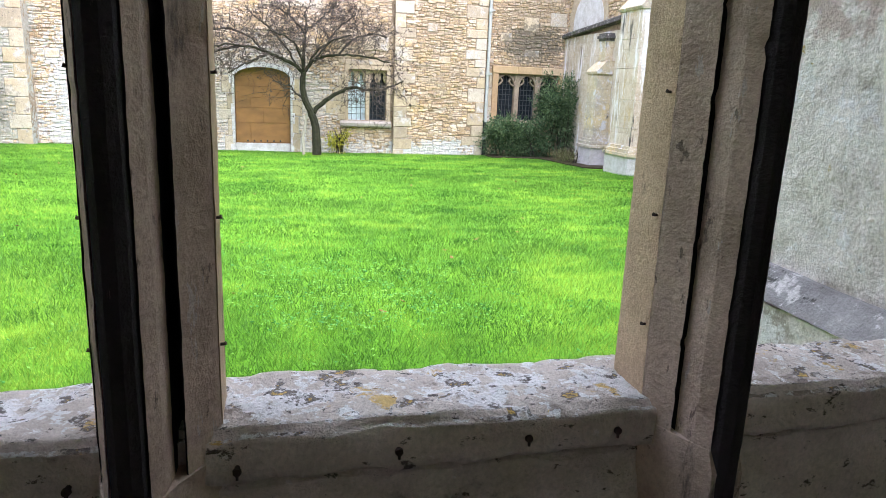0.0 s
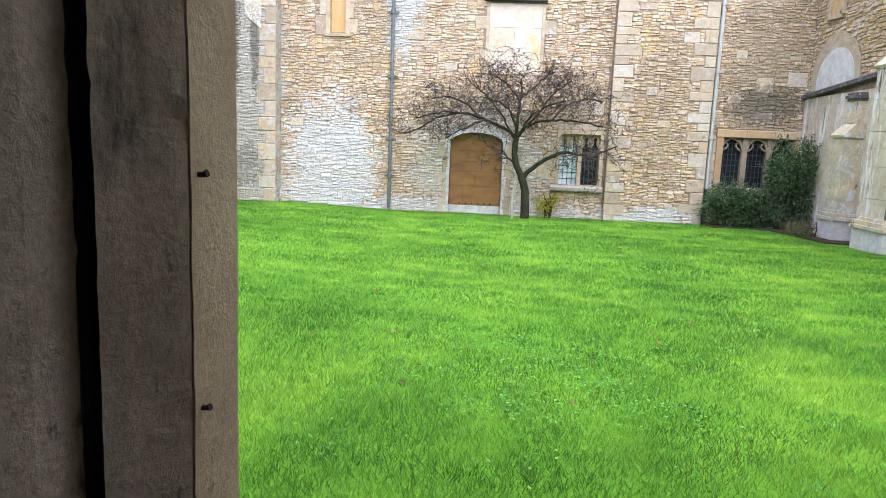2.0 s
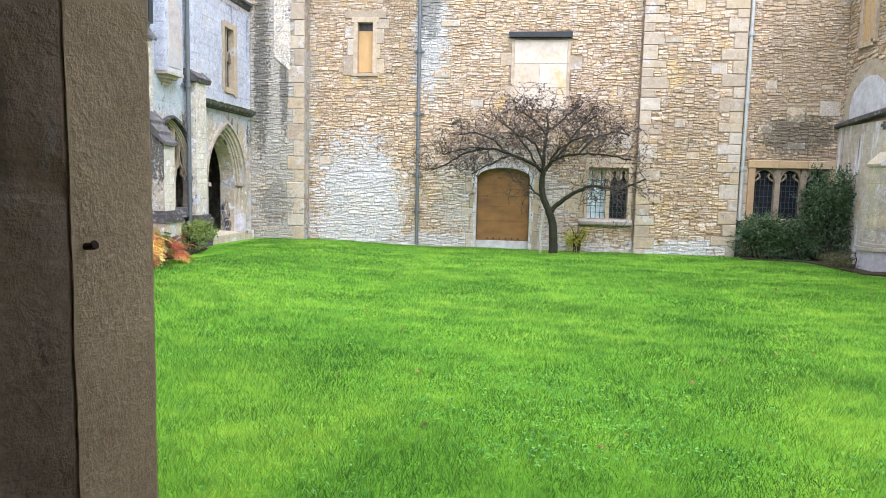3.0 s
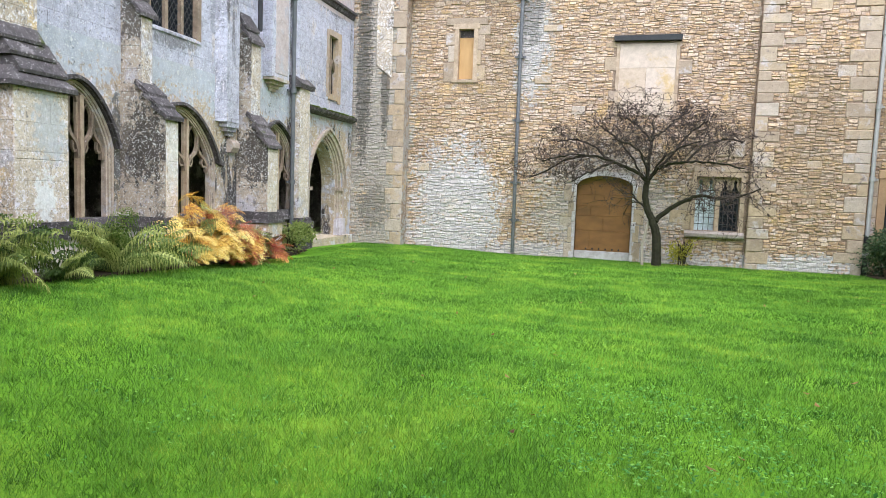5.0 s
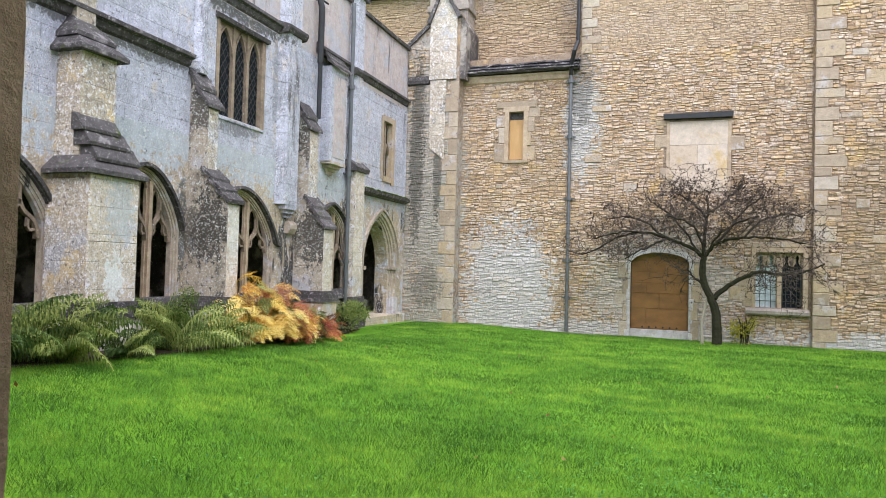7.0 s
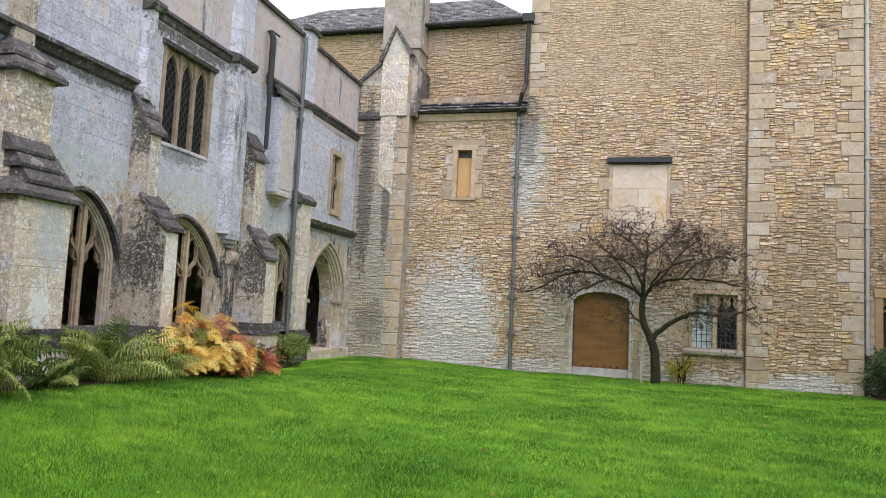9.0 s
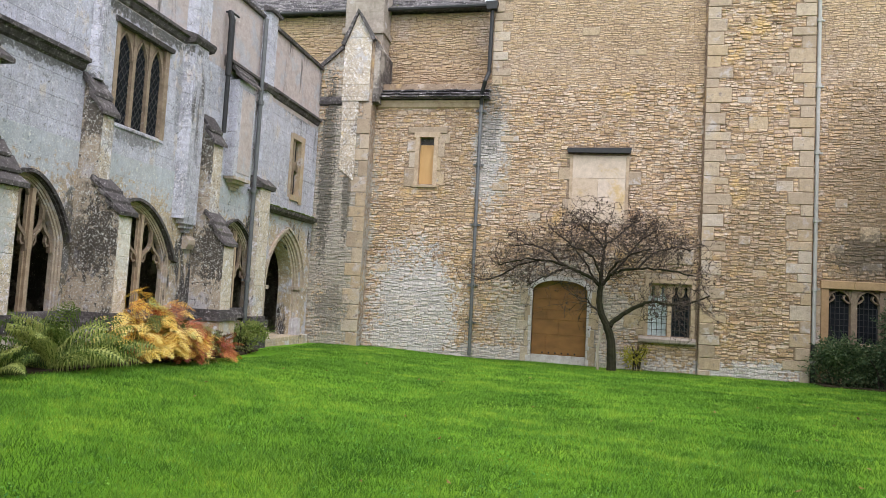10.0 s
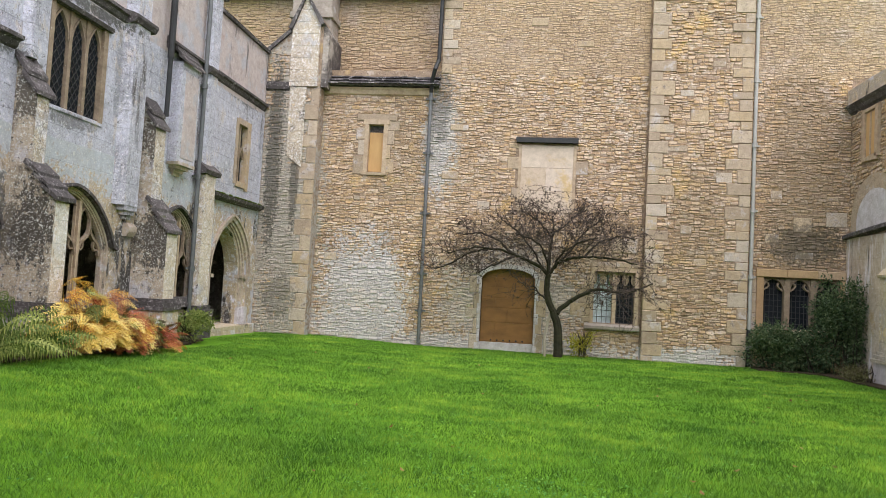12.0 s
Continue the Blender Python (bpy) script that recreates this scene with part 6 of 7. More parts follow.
# moulded mullions
MULL = [(0.075, 0.226), (0.075, 0.154), (0.071, 0.148), (0.056, 0.130), (0.045, 0.112), (0.043, 0.114), (0.042, 0.175), (0.033, 0.175), (0.032, 0.114), (0.028, 0.082), (0.0185, 0.062), (0.0175, 0.080)]
MULL = MULL + [(-x, y) for x, y in reversed(MULL)]
NOSE = [(0.0172, 0.12), (0.0172, 0.066), (0.014, 0.052), (0.006, 0.044), (-0.006, 0.044), (-0.014, 0.052), (-0.0172, 0.066), (-0.0172, 0.12)]


def mullion(xc, label, left=1.0):
    """left narrows the left-hand flank of the moulding."""
    ob = empty("window_mullion", (xc, 0.2, 1.25), label, "mullion", "south window mullions", "structure")
    levels = 460

    def column(pts, name, material, lab, closed=True):
        bm = bmesh.new()
        rows = []
        for i in range(levels + 1):
            z = 1.05 + 2.35 * i / levels
            row = []
            for x, y in pts:
                p = Vector((xc + x, y, z))
                w = noise.noise_vector(Vector((p.x * 20, p.y * 20, z * 9))) * 0.0007 + noise.noise_vector(p * 60) * 0.0007
                chip = noise.noise(Vector((p.x * 30, p.y * 30, z * 55)))
                if chip > 0.3 and name == "shaft":
                    w.y += (chip - 0.3) * 0.009
                row.append(bm.verts.new(p + Vector((w.x, w.y, 0))))
            rows.append(row)
        k = len(pts)
        for a, b in zip(rows, rows[1:]):
            for j in range(k):
                bm.faces.new((a[j], a[(j + 1) % k], b[(j + 1) % k], b[j]))
        bm.faces.new(rows[0][::-1])
        bm.faces.new(rows[-1])
        made = part(name, bm, material, ob, lab)
        # Groove faces are coloured black to stand for the shade in them.
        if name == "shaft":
            made.data.materials.append(SOOT_SHADE)
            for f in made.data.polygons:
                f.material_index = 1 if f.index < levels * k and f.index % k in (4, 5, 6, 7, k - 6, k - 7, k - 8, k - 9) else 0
        return made

    shape = [(x if x > -0.034 else -0.033 + (x + 0.033) * left, y) for x, y in MULL]
    outer = [(-0.076, 0.230), (-0.0765, 0.156), (-0.05, 0.178), (0.05, 0.178), (0.0765, 0.156), (0.076, 0.230), (0.06, 0.238), (-0.06, 0.238)]
    outer = [(x if x > -0.034 else -0.033 + (x + 0.033) * left, y) for x, y in outer]
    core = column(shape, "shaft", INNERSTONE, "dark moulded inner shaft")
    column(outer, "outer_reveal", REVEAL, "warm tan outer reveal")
    column(NOSE, "nose", SOOT_SHADE, "soot-black nosing")
    bm = bmesh.new()
    foot = [(0.060, 0.165), (0.060, 0.136), (0.036, 0.094), (0.020, 0.054), (-0.020, 0.054), (-0.036, 0.094), (-0.060, 0.136), (-0.060, 0.165)]
    foot = [(x if x > -0.034 else -0.033 + (x + 0.033) * left, y) for x, y in foot]
    rings = [[bm.verts.new((xc + x, 0.1 + (y - 0.1) * s, z)) for x, y in foot] for z, s in ((1.05, 1.06), (1.15, 1.06), (1.225, 1.06), (1.25, 0.8))]
    for a, b in zip(rings, rings[1:]):
        for j in range(8):
            bm.faces.new((a[j], a[(j + 1) % 8], b[(j + 1) % 8], b[j]))
    bm.faces.new(rings[-1])
    part("stop_base", bm, INNERSTONE, ob)
    for s in (-1, 1):
        for z in (1.37, 1.508, 1.652, 1.79, 1.93):
            bm = bmesh.new()
            x = xc + (0.077 if s > 0 else -0.033 - 0.044 * left)
            tube(bm, [Vector((x - s * 0.01, 0.166, z)), Vector((x + s * 0.003, 0.166, z + 0.0005)), Vector((x + s * 0.0055, 0.1655, z + 0.0015))], [0.0016, 0.0018, 0.0024], 7)
            nail = part("nail", bm, RUST, core, "rusty iron nail stub")
            nail.matrix_parent_inverse = Matrix()
    return ob


mullion(-0.3625, "weathered stone mullion with deep dark mouldings and rusty nails", 0.35)
mullion(0.276, "weathered stone mullion with deep dark mouldings and rusty nails", 0.55)
mullion(-0.99, "weathered stone mullion with deep dark mouldings and rusty nails")
mullion(0.95, "weathered stone mullion with deep dark mouldings and rusty nails")
for x, z in ((-0.271, 1.24), (-0.096, 1.247), (0.059, 1.249), (0.174, 1.249), (0.334, 1.24), (-0.436, 1.235)):
    bm = bmesh.new()
    tube(bm, [Vector((x, 0.15, z)), Vector((x, 0.125, z))], [0.003, 0.003], 8)
    tube(bm, [Vector((x, 0.128, z)), Vector((x, 0.124, z))], [0.005, 0.0046], 8)
    tube(bm, [Vector((x, 0.126, z)), Vector((x, 0.125, z - 0.009))], [0.002, 0.0016], 6)
    thing("eye_bolt", bm, RUST, "small rusty iron eye bolt under the sill", "bolt", "sill bolts")
# outside buttress of the south walk
ob = empty("buttress", (1.3, 0.55, 0.3), "near buttress of pale lichened stone with a sloping plinth", "buttress")
bm = bmesh.new()
rough_block(bm, 1.0, 0.31, 1.2, 1.6, 0.82, 3.6, (40, 40, 160), 0.006, 14)
part("shaft", bm, LICHEN, ob)
bm = bmesh.new()
rough_block(bm, 0.93, 0.31, 0.1, 1.67, 0.89, 1.17, (40, 40, 70), 0.007, 16)
part("plinth", bm, LICHEN, ob, "lichened plinth")
bm = bmesh.new()
a = [bm.verts.new(v) for v in ((0.92, 0.31, 1.165), (0.92, 0.9, 1.185), (1.68, 0.9, 1.185), (1.68, 0.31, 1.165))]
b = [bm.verts.new(v) for v in ((0.985, 0.31, 1.23), (0.985, 0.83, 1.25), (1.62, 0.83, 1.25), (1.62, 0.31, 1.23))]
bm.faces.new(a)
bm.faces.new(b[::-1])
for i in range(4):
    bm.faces.new((a[i], b[i], b[(i + 1) % 4], a[(i + 1) % 4]))
part("plinth_slope", bm, GREYCOURSE, ob, "grey sloping plinth course")
for ob in scene.collection.objects:
    if ob.parent is None and ob.name.split(".")[0] in ("wall_below_sill", "sill_south", "window_mullion", "eye_bolt"):
        ob.location.y -= 0.07


# ---- tree ----
def crown_tree():
    tr = empty("apple_tree", (0.73, 15.2, 0.1), "small bare spreading apple tree with mossy trunk and twiggy crown", "tree")
    rn = random.Random(5)

    def curve(pts, k=6):
        out = []
        P = [Vector(p) for p in pts]
        for i in range(len(P) - 1):
            a, b, c, d = P[max(i - 1, 0)], P[i], P[i + 1], P[min(i + 2, len(P) - 1)]
            for s in range(k):
                t = s / k
                out.append(0.5 * ((2 * b) + (c - a) * t + (2 * a - 5 * b + 4 * c - d) * t * t + (3 * b - a - 3 * c + d) * t ** 3))
        return out + [P[-1]]

    def limb(bm, pts, r0, r1, sides=7):
        line = curve(pts)
        k = len(line) - 1
        tube(bm, [p + Vector((rn.uniform(-1, 1), rn.uniform(-1, 1), rn.uniform(-1, 1))) * (0.006 if r0 > 0.075 else 0.018) for p in line], [r0 + (r1 - r0) * i / k for i in range(k + 1)], sides)
        return line

    bm = bmesh.new()
    limb(bm, [(0.76, 15.2, -0.02), (0.73, 15.2, 0.06), (0.72, 15.2, 0.35), (0.70, 15.2, 0.75), (0.58, 15.2, 1.08)], 0.118, 0.082, 9)
    limb(bm, [(0.61, 15.2, 1.04), (0.48, 15.2, 1.3), (0.42, 15.2, 1.6), (0.44, 15.2, 1.9)], 0.08, 0.058, 8)
    part("trunk", bm, MOSSBARK, tr, "leaning trunk with green moss")
    limbs = [
        [(0.62, 15.2, 1.02), (0.86, 15.15, 1.26), (1.12, 15.1, 1.45), (1.5, 15.1, 1.62), (1.85, 15.1, 1.60), (2.2, 15.1, 1.62), (2.65, 15.05, 1.8)],
        [(0.44, 15.2, 1.85), (0.6, 15.15, 2.12), (0.8, 15.1, 2.24), (1.2, 15.0, 2.32), (1.8, 14.95, 2.3), (2.3, 14.9, 2.2)],
        [(0.43, 15.2, 1.88), (0.2, 15.15, 2.1), (-0.15, 15.1, 2.22), (-0.6, 15.0, 2.38), (-1.2, 14.95, 2.4), (-1.8, 14.9, 2.25)],
        [(0.44, 15.2, 1.88), (0.45, 15.15, 2.3), (0.5, 15.1, 2.8), (0.48, 15.1, 3.2)],
        [(0.3, 15.2, 2.0), (0.1, 15.3, 2.4), (-0.2, 15.35, 2.75), (-0.5, 15.4, 3.0)],
        [(0.7, 15.15, 2.2), (1.0, 15.3, 2.6), (1.25, 15.4, 2.95), (1.6, 15.4, 3.2)],
        [(0.42, 15.2, 1.35), (0.24, 15.15, 1.48), (0.12, 15.1, 1.66)],
        [(-0.4, 15.05, 2.32), (-0.7, 15.2, 2.6), (-1.1, 15.2, 2.75), (-1.5, 15.2, 2.7)],
        [(1.2, 15.0, 2.32), (1.5, 15.1, 2.65), (1.95, 15.15, 2.8), (2.3, 15.2, 2.75)],
        [(0.43, 15.2, 1.9), (0.35, 14.9, 2.3), (0.1, 14.6, 2.6), (-0.3, 14.4, 2.7)],
        [(0.48, 15.12, 2.7), (0.3, 15.2, 2.95), (0.0, 15.3, 3.2), (-0.25, 15.3, 3.3)],
        [(0.49, 15.1, 2.8), (0.75, 15.2, 3.0), (1.0, 15.2, 3.25), (1.2, 15.1, 3.35)],
        [(-0.9, 14.97, 2.4), (-1.3, 15.1, 2.3), (-1.7, 15.2, 2.05), (-2.1, 15.2, 1.9)],
        [(-0.3, 15.07, 2.28), (-0.55, 14.9, 2.15), (-0.85, 14.85, 2.0), (-1.1, 14.8, 1.85)],
        [(0.45, 15.2, 1.9), (0.7, 14.85, 2.35), (1.05, 14.6, 2.6), (1.4, 14.4, 2.7)],
    ]
    lines = []
    for i, q in enumerate(limbs):
        bm = bmesh.new()
        r = 0.058 if i == 0 else (0.046 if i < 4 else 0.026)
        lines.append((limb(bm, q, r, 0.014), r))
        part("limb", bm, MOSSBARK if i < 3 else BARK, tr)
    verts, faces = [], []

    def twig(p, d, length, r, depth):
        segs = 4
        pts = [p]
        for s in range(segs):
            d = (d + Vector((rn.gauss(0, 0.42), rn.gauss(0, 0.42), rn.gauss(0.02, 0.38)))).normalized()
            p = p + d * length / segs
            if p.z > 3.60 - 0.20 * (p.x - 0.4) ** 2:
                d.z = min(d.z, -0.1)
            pts.append(p)
        sides = 3
        for i, q in enumerate(pts):
            t = (pts[min(i + 1, segs)] - pts[max(i - 1, 0)]).normalized()
            s = t.cross(Vector((0.3, 0.9, 0.2))).normalized()
            w = t.cross(s)
            rr = r * (1 - 0.6 * i / segs)
            for k in range(sides):
                a = 2 * math.pi * k / sides
                verts.append(q + (s * math.cos(a) + w * math.sin(a)) * rr)
        o = len(verts) - (segs + 1) * sides
        for i in range(segs):
            for k in range(sides):
                faces.append((o + i * sides + k, o + i * sides + (k + 1) % sides, o + (i + 1) * sides + (k + 1) % sides, o + (i + 1) * sides + k))
        if depth > 0:
            for q in pts[1:]:
                for _ in range((rn.random() < (0.95 if depth > 1 else 0.74)) + (rn.random() < 0.12)):
                    side = Vector((rn.gauss(0, 1), rn.gauss(0, 0.8), rn.gauss(0.1, 0.8))).normalized()
                    twig(q, (d * 0.5 + side).normalized(), length * rn.uniform(0.45, 0.7), r * 0.62, depth - 1)
        else:
            # spur buds and clinging leaves
            for q in pts[1:]:
                if rn.random() < 0.40:
                    o = len(verts)
                    e = rn.uniform(0.014, 0.034)
                    a = Vector((rn.gauss(0, 1), rn.gauss(0, 1), rn.gauss(0, 1))).normalized() * e
                    b = Vector((rn.gauss(0, 1), rn.gauss(0, 1), rn.gauss(0, 1))).normalized() * e
                    verts.extend([q, q + a, q + a + b, q + b])
                    faces.append((o, o + 1, o + 2, o + 3))

    for line, r in lines:
        k = len(line)
        for i in range(int(k * 0.32), k):
            out = (line[i] - Vector((0.45, 15.2, 1.6))).normalized()
            for _ in range(1):
                side = Vector((rn.gauss(0, 0.8), rn.gauss(0, 0.6), rn.gauss(0.1, 0.7)))
                twig(line[i], (out * 0.45 + side).normalized(), rn.uniform(0.42, 0.85), 0.0095, 2)
    me = bpy.data.meshes.new("twig_tangle")
    me.from_pydata(verts, [], faces)
    me.materials.append(TWIG)
    ob = new("twig_tangle", me)
    ob.parent = tr
    ob.matrix_parent_inverse = Matrix.Translation(-tr.location)
    tagged(ob, "dense tangle of dark bare twigs with buds", kind="stuff")


crown_tree()
bm = bmesh.new()
tube(bm, [Vector((0.44, 15.25, 0.05)), Vector((0.42, 15.25, 0.5)), Vector((0.50, 15.23, 0.95)), Vector((0.60, 15.2, 1.32))], [0.035, 0.03, 0.03, 0.022], 7)
thing("stake", bm, DEADWOOD, "pale weathered leaning stake beside the tree trunk", "stake")


# ---- leaves as joined geometry ----
def leaf_mesh(parent, name, leaves, material, label=""):
    """leaves: (place, way, side, length, width)."""
    verts, faces = [], []
    for p, d, s, ln, w in leaves:
        n = d.cross(s).normalized() * ln * 0.12
        o = len(verts)
        verts += [p, p + d * ln * 0.45 + s * w * 0.5 + n, p + d * ln, p + d * ln * 0.45 - s * w * 0.5 + n]
        faces += [(o, o + 1, o + 2), (o, o + 2, o + 3)]
    me = bpy.data.meshes.new(name)
    me.from_pydata(verts, [], faces)
    me.materials.append(material)
    ob = new(name, me)
    ob.parent = parent
    ob.matrix_parent_inverse = Matrix.Translation(-parent.location)
    return tagged(ob, label, kind="stuff")


def fern(x, y, count, length, material, label, seed, lean=0.25, spread=1.0):
    rn = random.Random(seed)
    z = ground_z(x, y)
    ob = empty("fern", (x, y, z), label, "fern")
    for f in range(count):
        a = rn.uniform(0, 2 * math.pi)
        ln = length * rn.uniform(0.65, 1.1)
        rise = rn.uniform(0.55, 1.5)
        out = Vector((math.cos(a), math.sin(a) * spread, 0))
        out += Vector((lean, 0, 0))
        out.normalize()
        base = Vector((x, y, z)) + out * rn.uniform(0, 0.12)
        line = []
        p, el = base, rise
        seg = 20
        for i in range(seg + 1):
            line.append(p)
            p = p + (out * math.cos(el) + Vector((0, 0, math.sin(el)))) * ln / seg
            p.x = max(p.x, -6.55)
            el -= rn.uniform(0.05, 0.12) * (1.15 if i > 8 else 0.5)
        verts, faces = [], []
        side0 = out.cross(Vector((0, 0, 1))).normalized()
        roll = rn.uniform(-0.95, 0.95)
        side0 = (side0 * math.cos(roll) + Vector((0, 0, 1)) * math.sin(roll)).normalized()
        for i in range(2, seg + 1):
            t = (line[min(i + 1, seg)] - line[i - 1]).normalized()
            up = side0.cross(t).normalized()
            w = ln * 0.20 * math.sin(math.pi * min(1, (i + 0.8) / (seg + 1.5))) ** 0.8 * (0.75 + 0.25 * rn.random())
            for half in (0.0,):
                q0 = line[i - 1].lerp(line[i], half)
                for sg in (-1, 1):
                    d = (side0 * sg + t * 0.45 + up * rn.uniform(-0.05, 0.15)).normalized()
                    prev = q0
                    steps = 4
                    for s in range(steps):
                        q = q0 + d * w * s / steps
                        e = q0 + d * w * (s + 1) / steps - Vector((0, 0, 0.01 * s * s * w * 8))
                        ww = 0.019 * (1 - s / steps * 0.75) * (0.6 + ln * 0.5)
                        o = len(verts)
                        verts += [q, q + t * ww + d * 0.012, e, q - t * ww + d * 0.012]
                        faces += [(o, o + 1, o + 2), (o, o + 2, o + 3)]
        for i in range(seg):
            o = len(verts)
            sd = side0 * 0.004
            verts += [line[i] - sd, line[i] + sd, line[i + 1] + sd * 0.8, line[i + 1] - sd * 0.8]
            faces.append((o, o + 1, o + 2, o + 3))
        me = bpy.data.meshes.new("frond")
        me.from_pydata(verts, [], faces)
        me.materials.append(material if not isinstance(material, list) else material[rn.randrange(len(material))])
        fr = new("frond", me)
        fr.parent = ob
        fr.matrix_parent_inverse = Matrix.Translation(-ob.location)
    return ob


GREENF = "lush arching green fern at the foot of the wall"
fern(-5.75, 4.35, 36, 1.0, FERN, GREENF, 1, 0.35)
fern(-5.6, 4.9, 34, 0.9, FERN, GREENF, 2, 0.25)
fern(-5.55, 5.65, 18, 0.5, FERN, "small drooping green fern between larger ones", 3)
fern(-5.7, 6.5, 38, 0.95, FERN, GREENF, 4)
fern(-5.65, 7.1, 24, 0.8, FERN, GREENF, 5)
fern(-5.7, 3.3, 34, 0.95, FERN, GREENF, 6)


def bracken(x, y, rx, ry, h, count, mats, label, seed):
    """Stalks that rise to a mound of broad drooping triangular fronds."""
    rn = random.Random(seed)
    z = ground_z(x, y)
    ob = empty("fern", (x, y, z), label, "fern")
    for f in range(count):
        a, r = rn.uniform(0, 2 * math.pi), rn.random() ** 0.5
        ox, oy = math.cos(a) * r, math.sin(a) * r
        foot = Vector((x + ox * rx * 0.35, y + oy * ry * 0.5, z))
        knee = Vector((max(-6.5, x + ox * rx), y + oy * ry, z + h * (0.25 + 0.75 * (1 - r * r) * rn.uniform(0.7, 1.1)) * rn.uniform(0.55, 1.0)))
        out = Vector((ox + 0.45 + rn.gauss(0, 0.3), oy + rn.gauss(0, 0.5), rn.uniform(-0.35, 0.25))).normalized()
        ln = rn.uniform(0.22, 0.42)
        verts, faces = [], []

        def blade(p, d, s, length, width):
            o = len(verts)
            verts.extend([p, p + d * length * 0.4 + s * width, p + d * length, p + d * length * 0.4 - s * width])
            faces.extend([(o, o + 1, o + 2), (o, o + 2, o + 3)])

        o = len(verts)
        sd = Vector((0, 0.005, 0))
        mid = foot.lerp(knee, 0.55) + Vector((rn.gauss(0, 0.03), rn.gauss(0, 0.03), 0.05))
        verts.extend([foot - sd, foot + sd, mid + sd, mid - sd, knee + sd * 0.7, knee - sd * 0.7])
        faces.extend([(o, o + 1, o + 2, o + 3), (o + 3, o + 2, o + 4, o + 5)])
        side = out.cross(Vector((rn.gauss(0, 0.35), rn.gauss(0, 0.35), 1))).normalized()
        p, d = knee, out
        pairs = 11
        for i in range(pairs):
            d = (d + Vector((0, 0, -0.09))).normalized()
            q = p + d * ln / pairs
            up = side.cross(d).normalized()
            blade(p, d, side, (q - p).length * 1.3, 0.006)
            w = ln * 0.62 * (1 - i / pairs) ** 0.9 * rn.uniform(0.8, 1.1) + 0.02
            for sg in (-1, 1):
                e = (side * sg + d * 0.5 + up * rn.uniform(-0.25, 0.15)).normalized()
                t = e.cross(up).normalized()
                k = max(2, int(w / 0.032))
                for j in range(k):
                    c = p + e * w * j / k - Vector((0, 0, 0.12 * (w * j / k) ** 2))
                    size = 0.05 * (1 - 0.6 * j / k) * (0.6 + w)
                    for g in (-1, 1):
                        blade(c, (t * g + e * 0.55).normalized(), e, size, size * 0.22)
                blade(p, e, t, w, 0.004)
            p = q
        me = bpy.data.meshes.new("frond")
        me.from_pydata(verts, [], faces)
        me.materials.append(mats[rn.randrange(len(mats))])
        fr = new("frond", me)
        fr.parent = ob
        fr.matrix_parent_inverse = Matrix.Translation(-ob.location)
    return ob


bracken(-5.72, 8.05, 0.55, 0.55, 0.98, 105, [GOLDFERN, GOLDFERN, GOLDFERN, GOLDFERN, GOLDFERN, FERN], "golden yellow autumn fern turning brown", 7)
bracken(-5.72, 8.75, 0.55, 0.55, 0.98, 100, [GOLDFERN, RUSTFERN, REDFERN, GOLDFERN, REDFERN, FERN], "rusty orange autumn fern", 8)
bracken(-5.66, 9.35, 0.5, 0.45, 0.58, 60, [REDFERN, RUSTFERN, GOLDFERN, FERN], "low red and russet autumn fern", 9)
fern(-5.8, 10.1, 20, 0.6, [RUSTFERN, DRYLEAF], "low withered brown fern by the wall", 10)


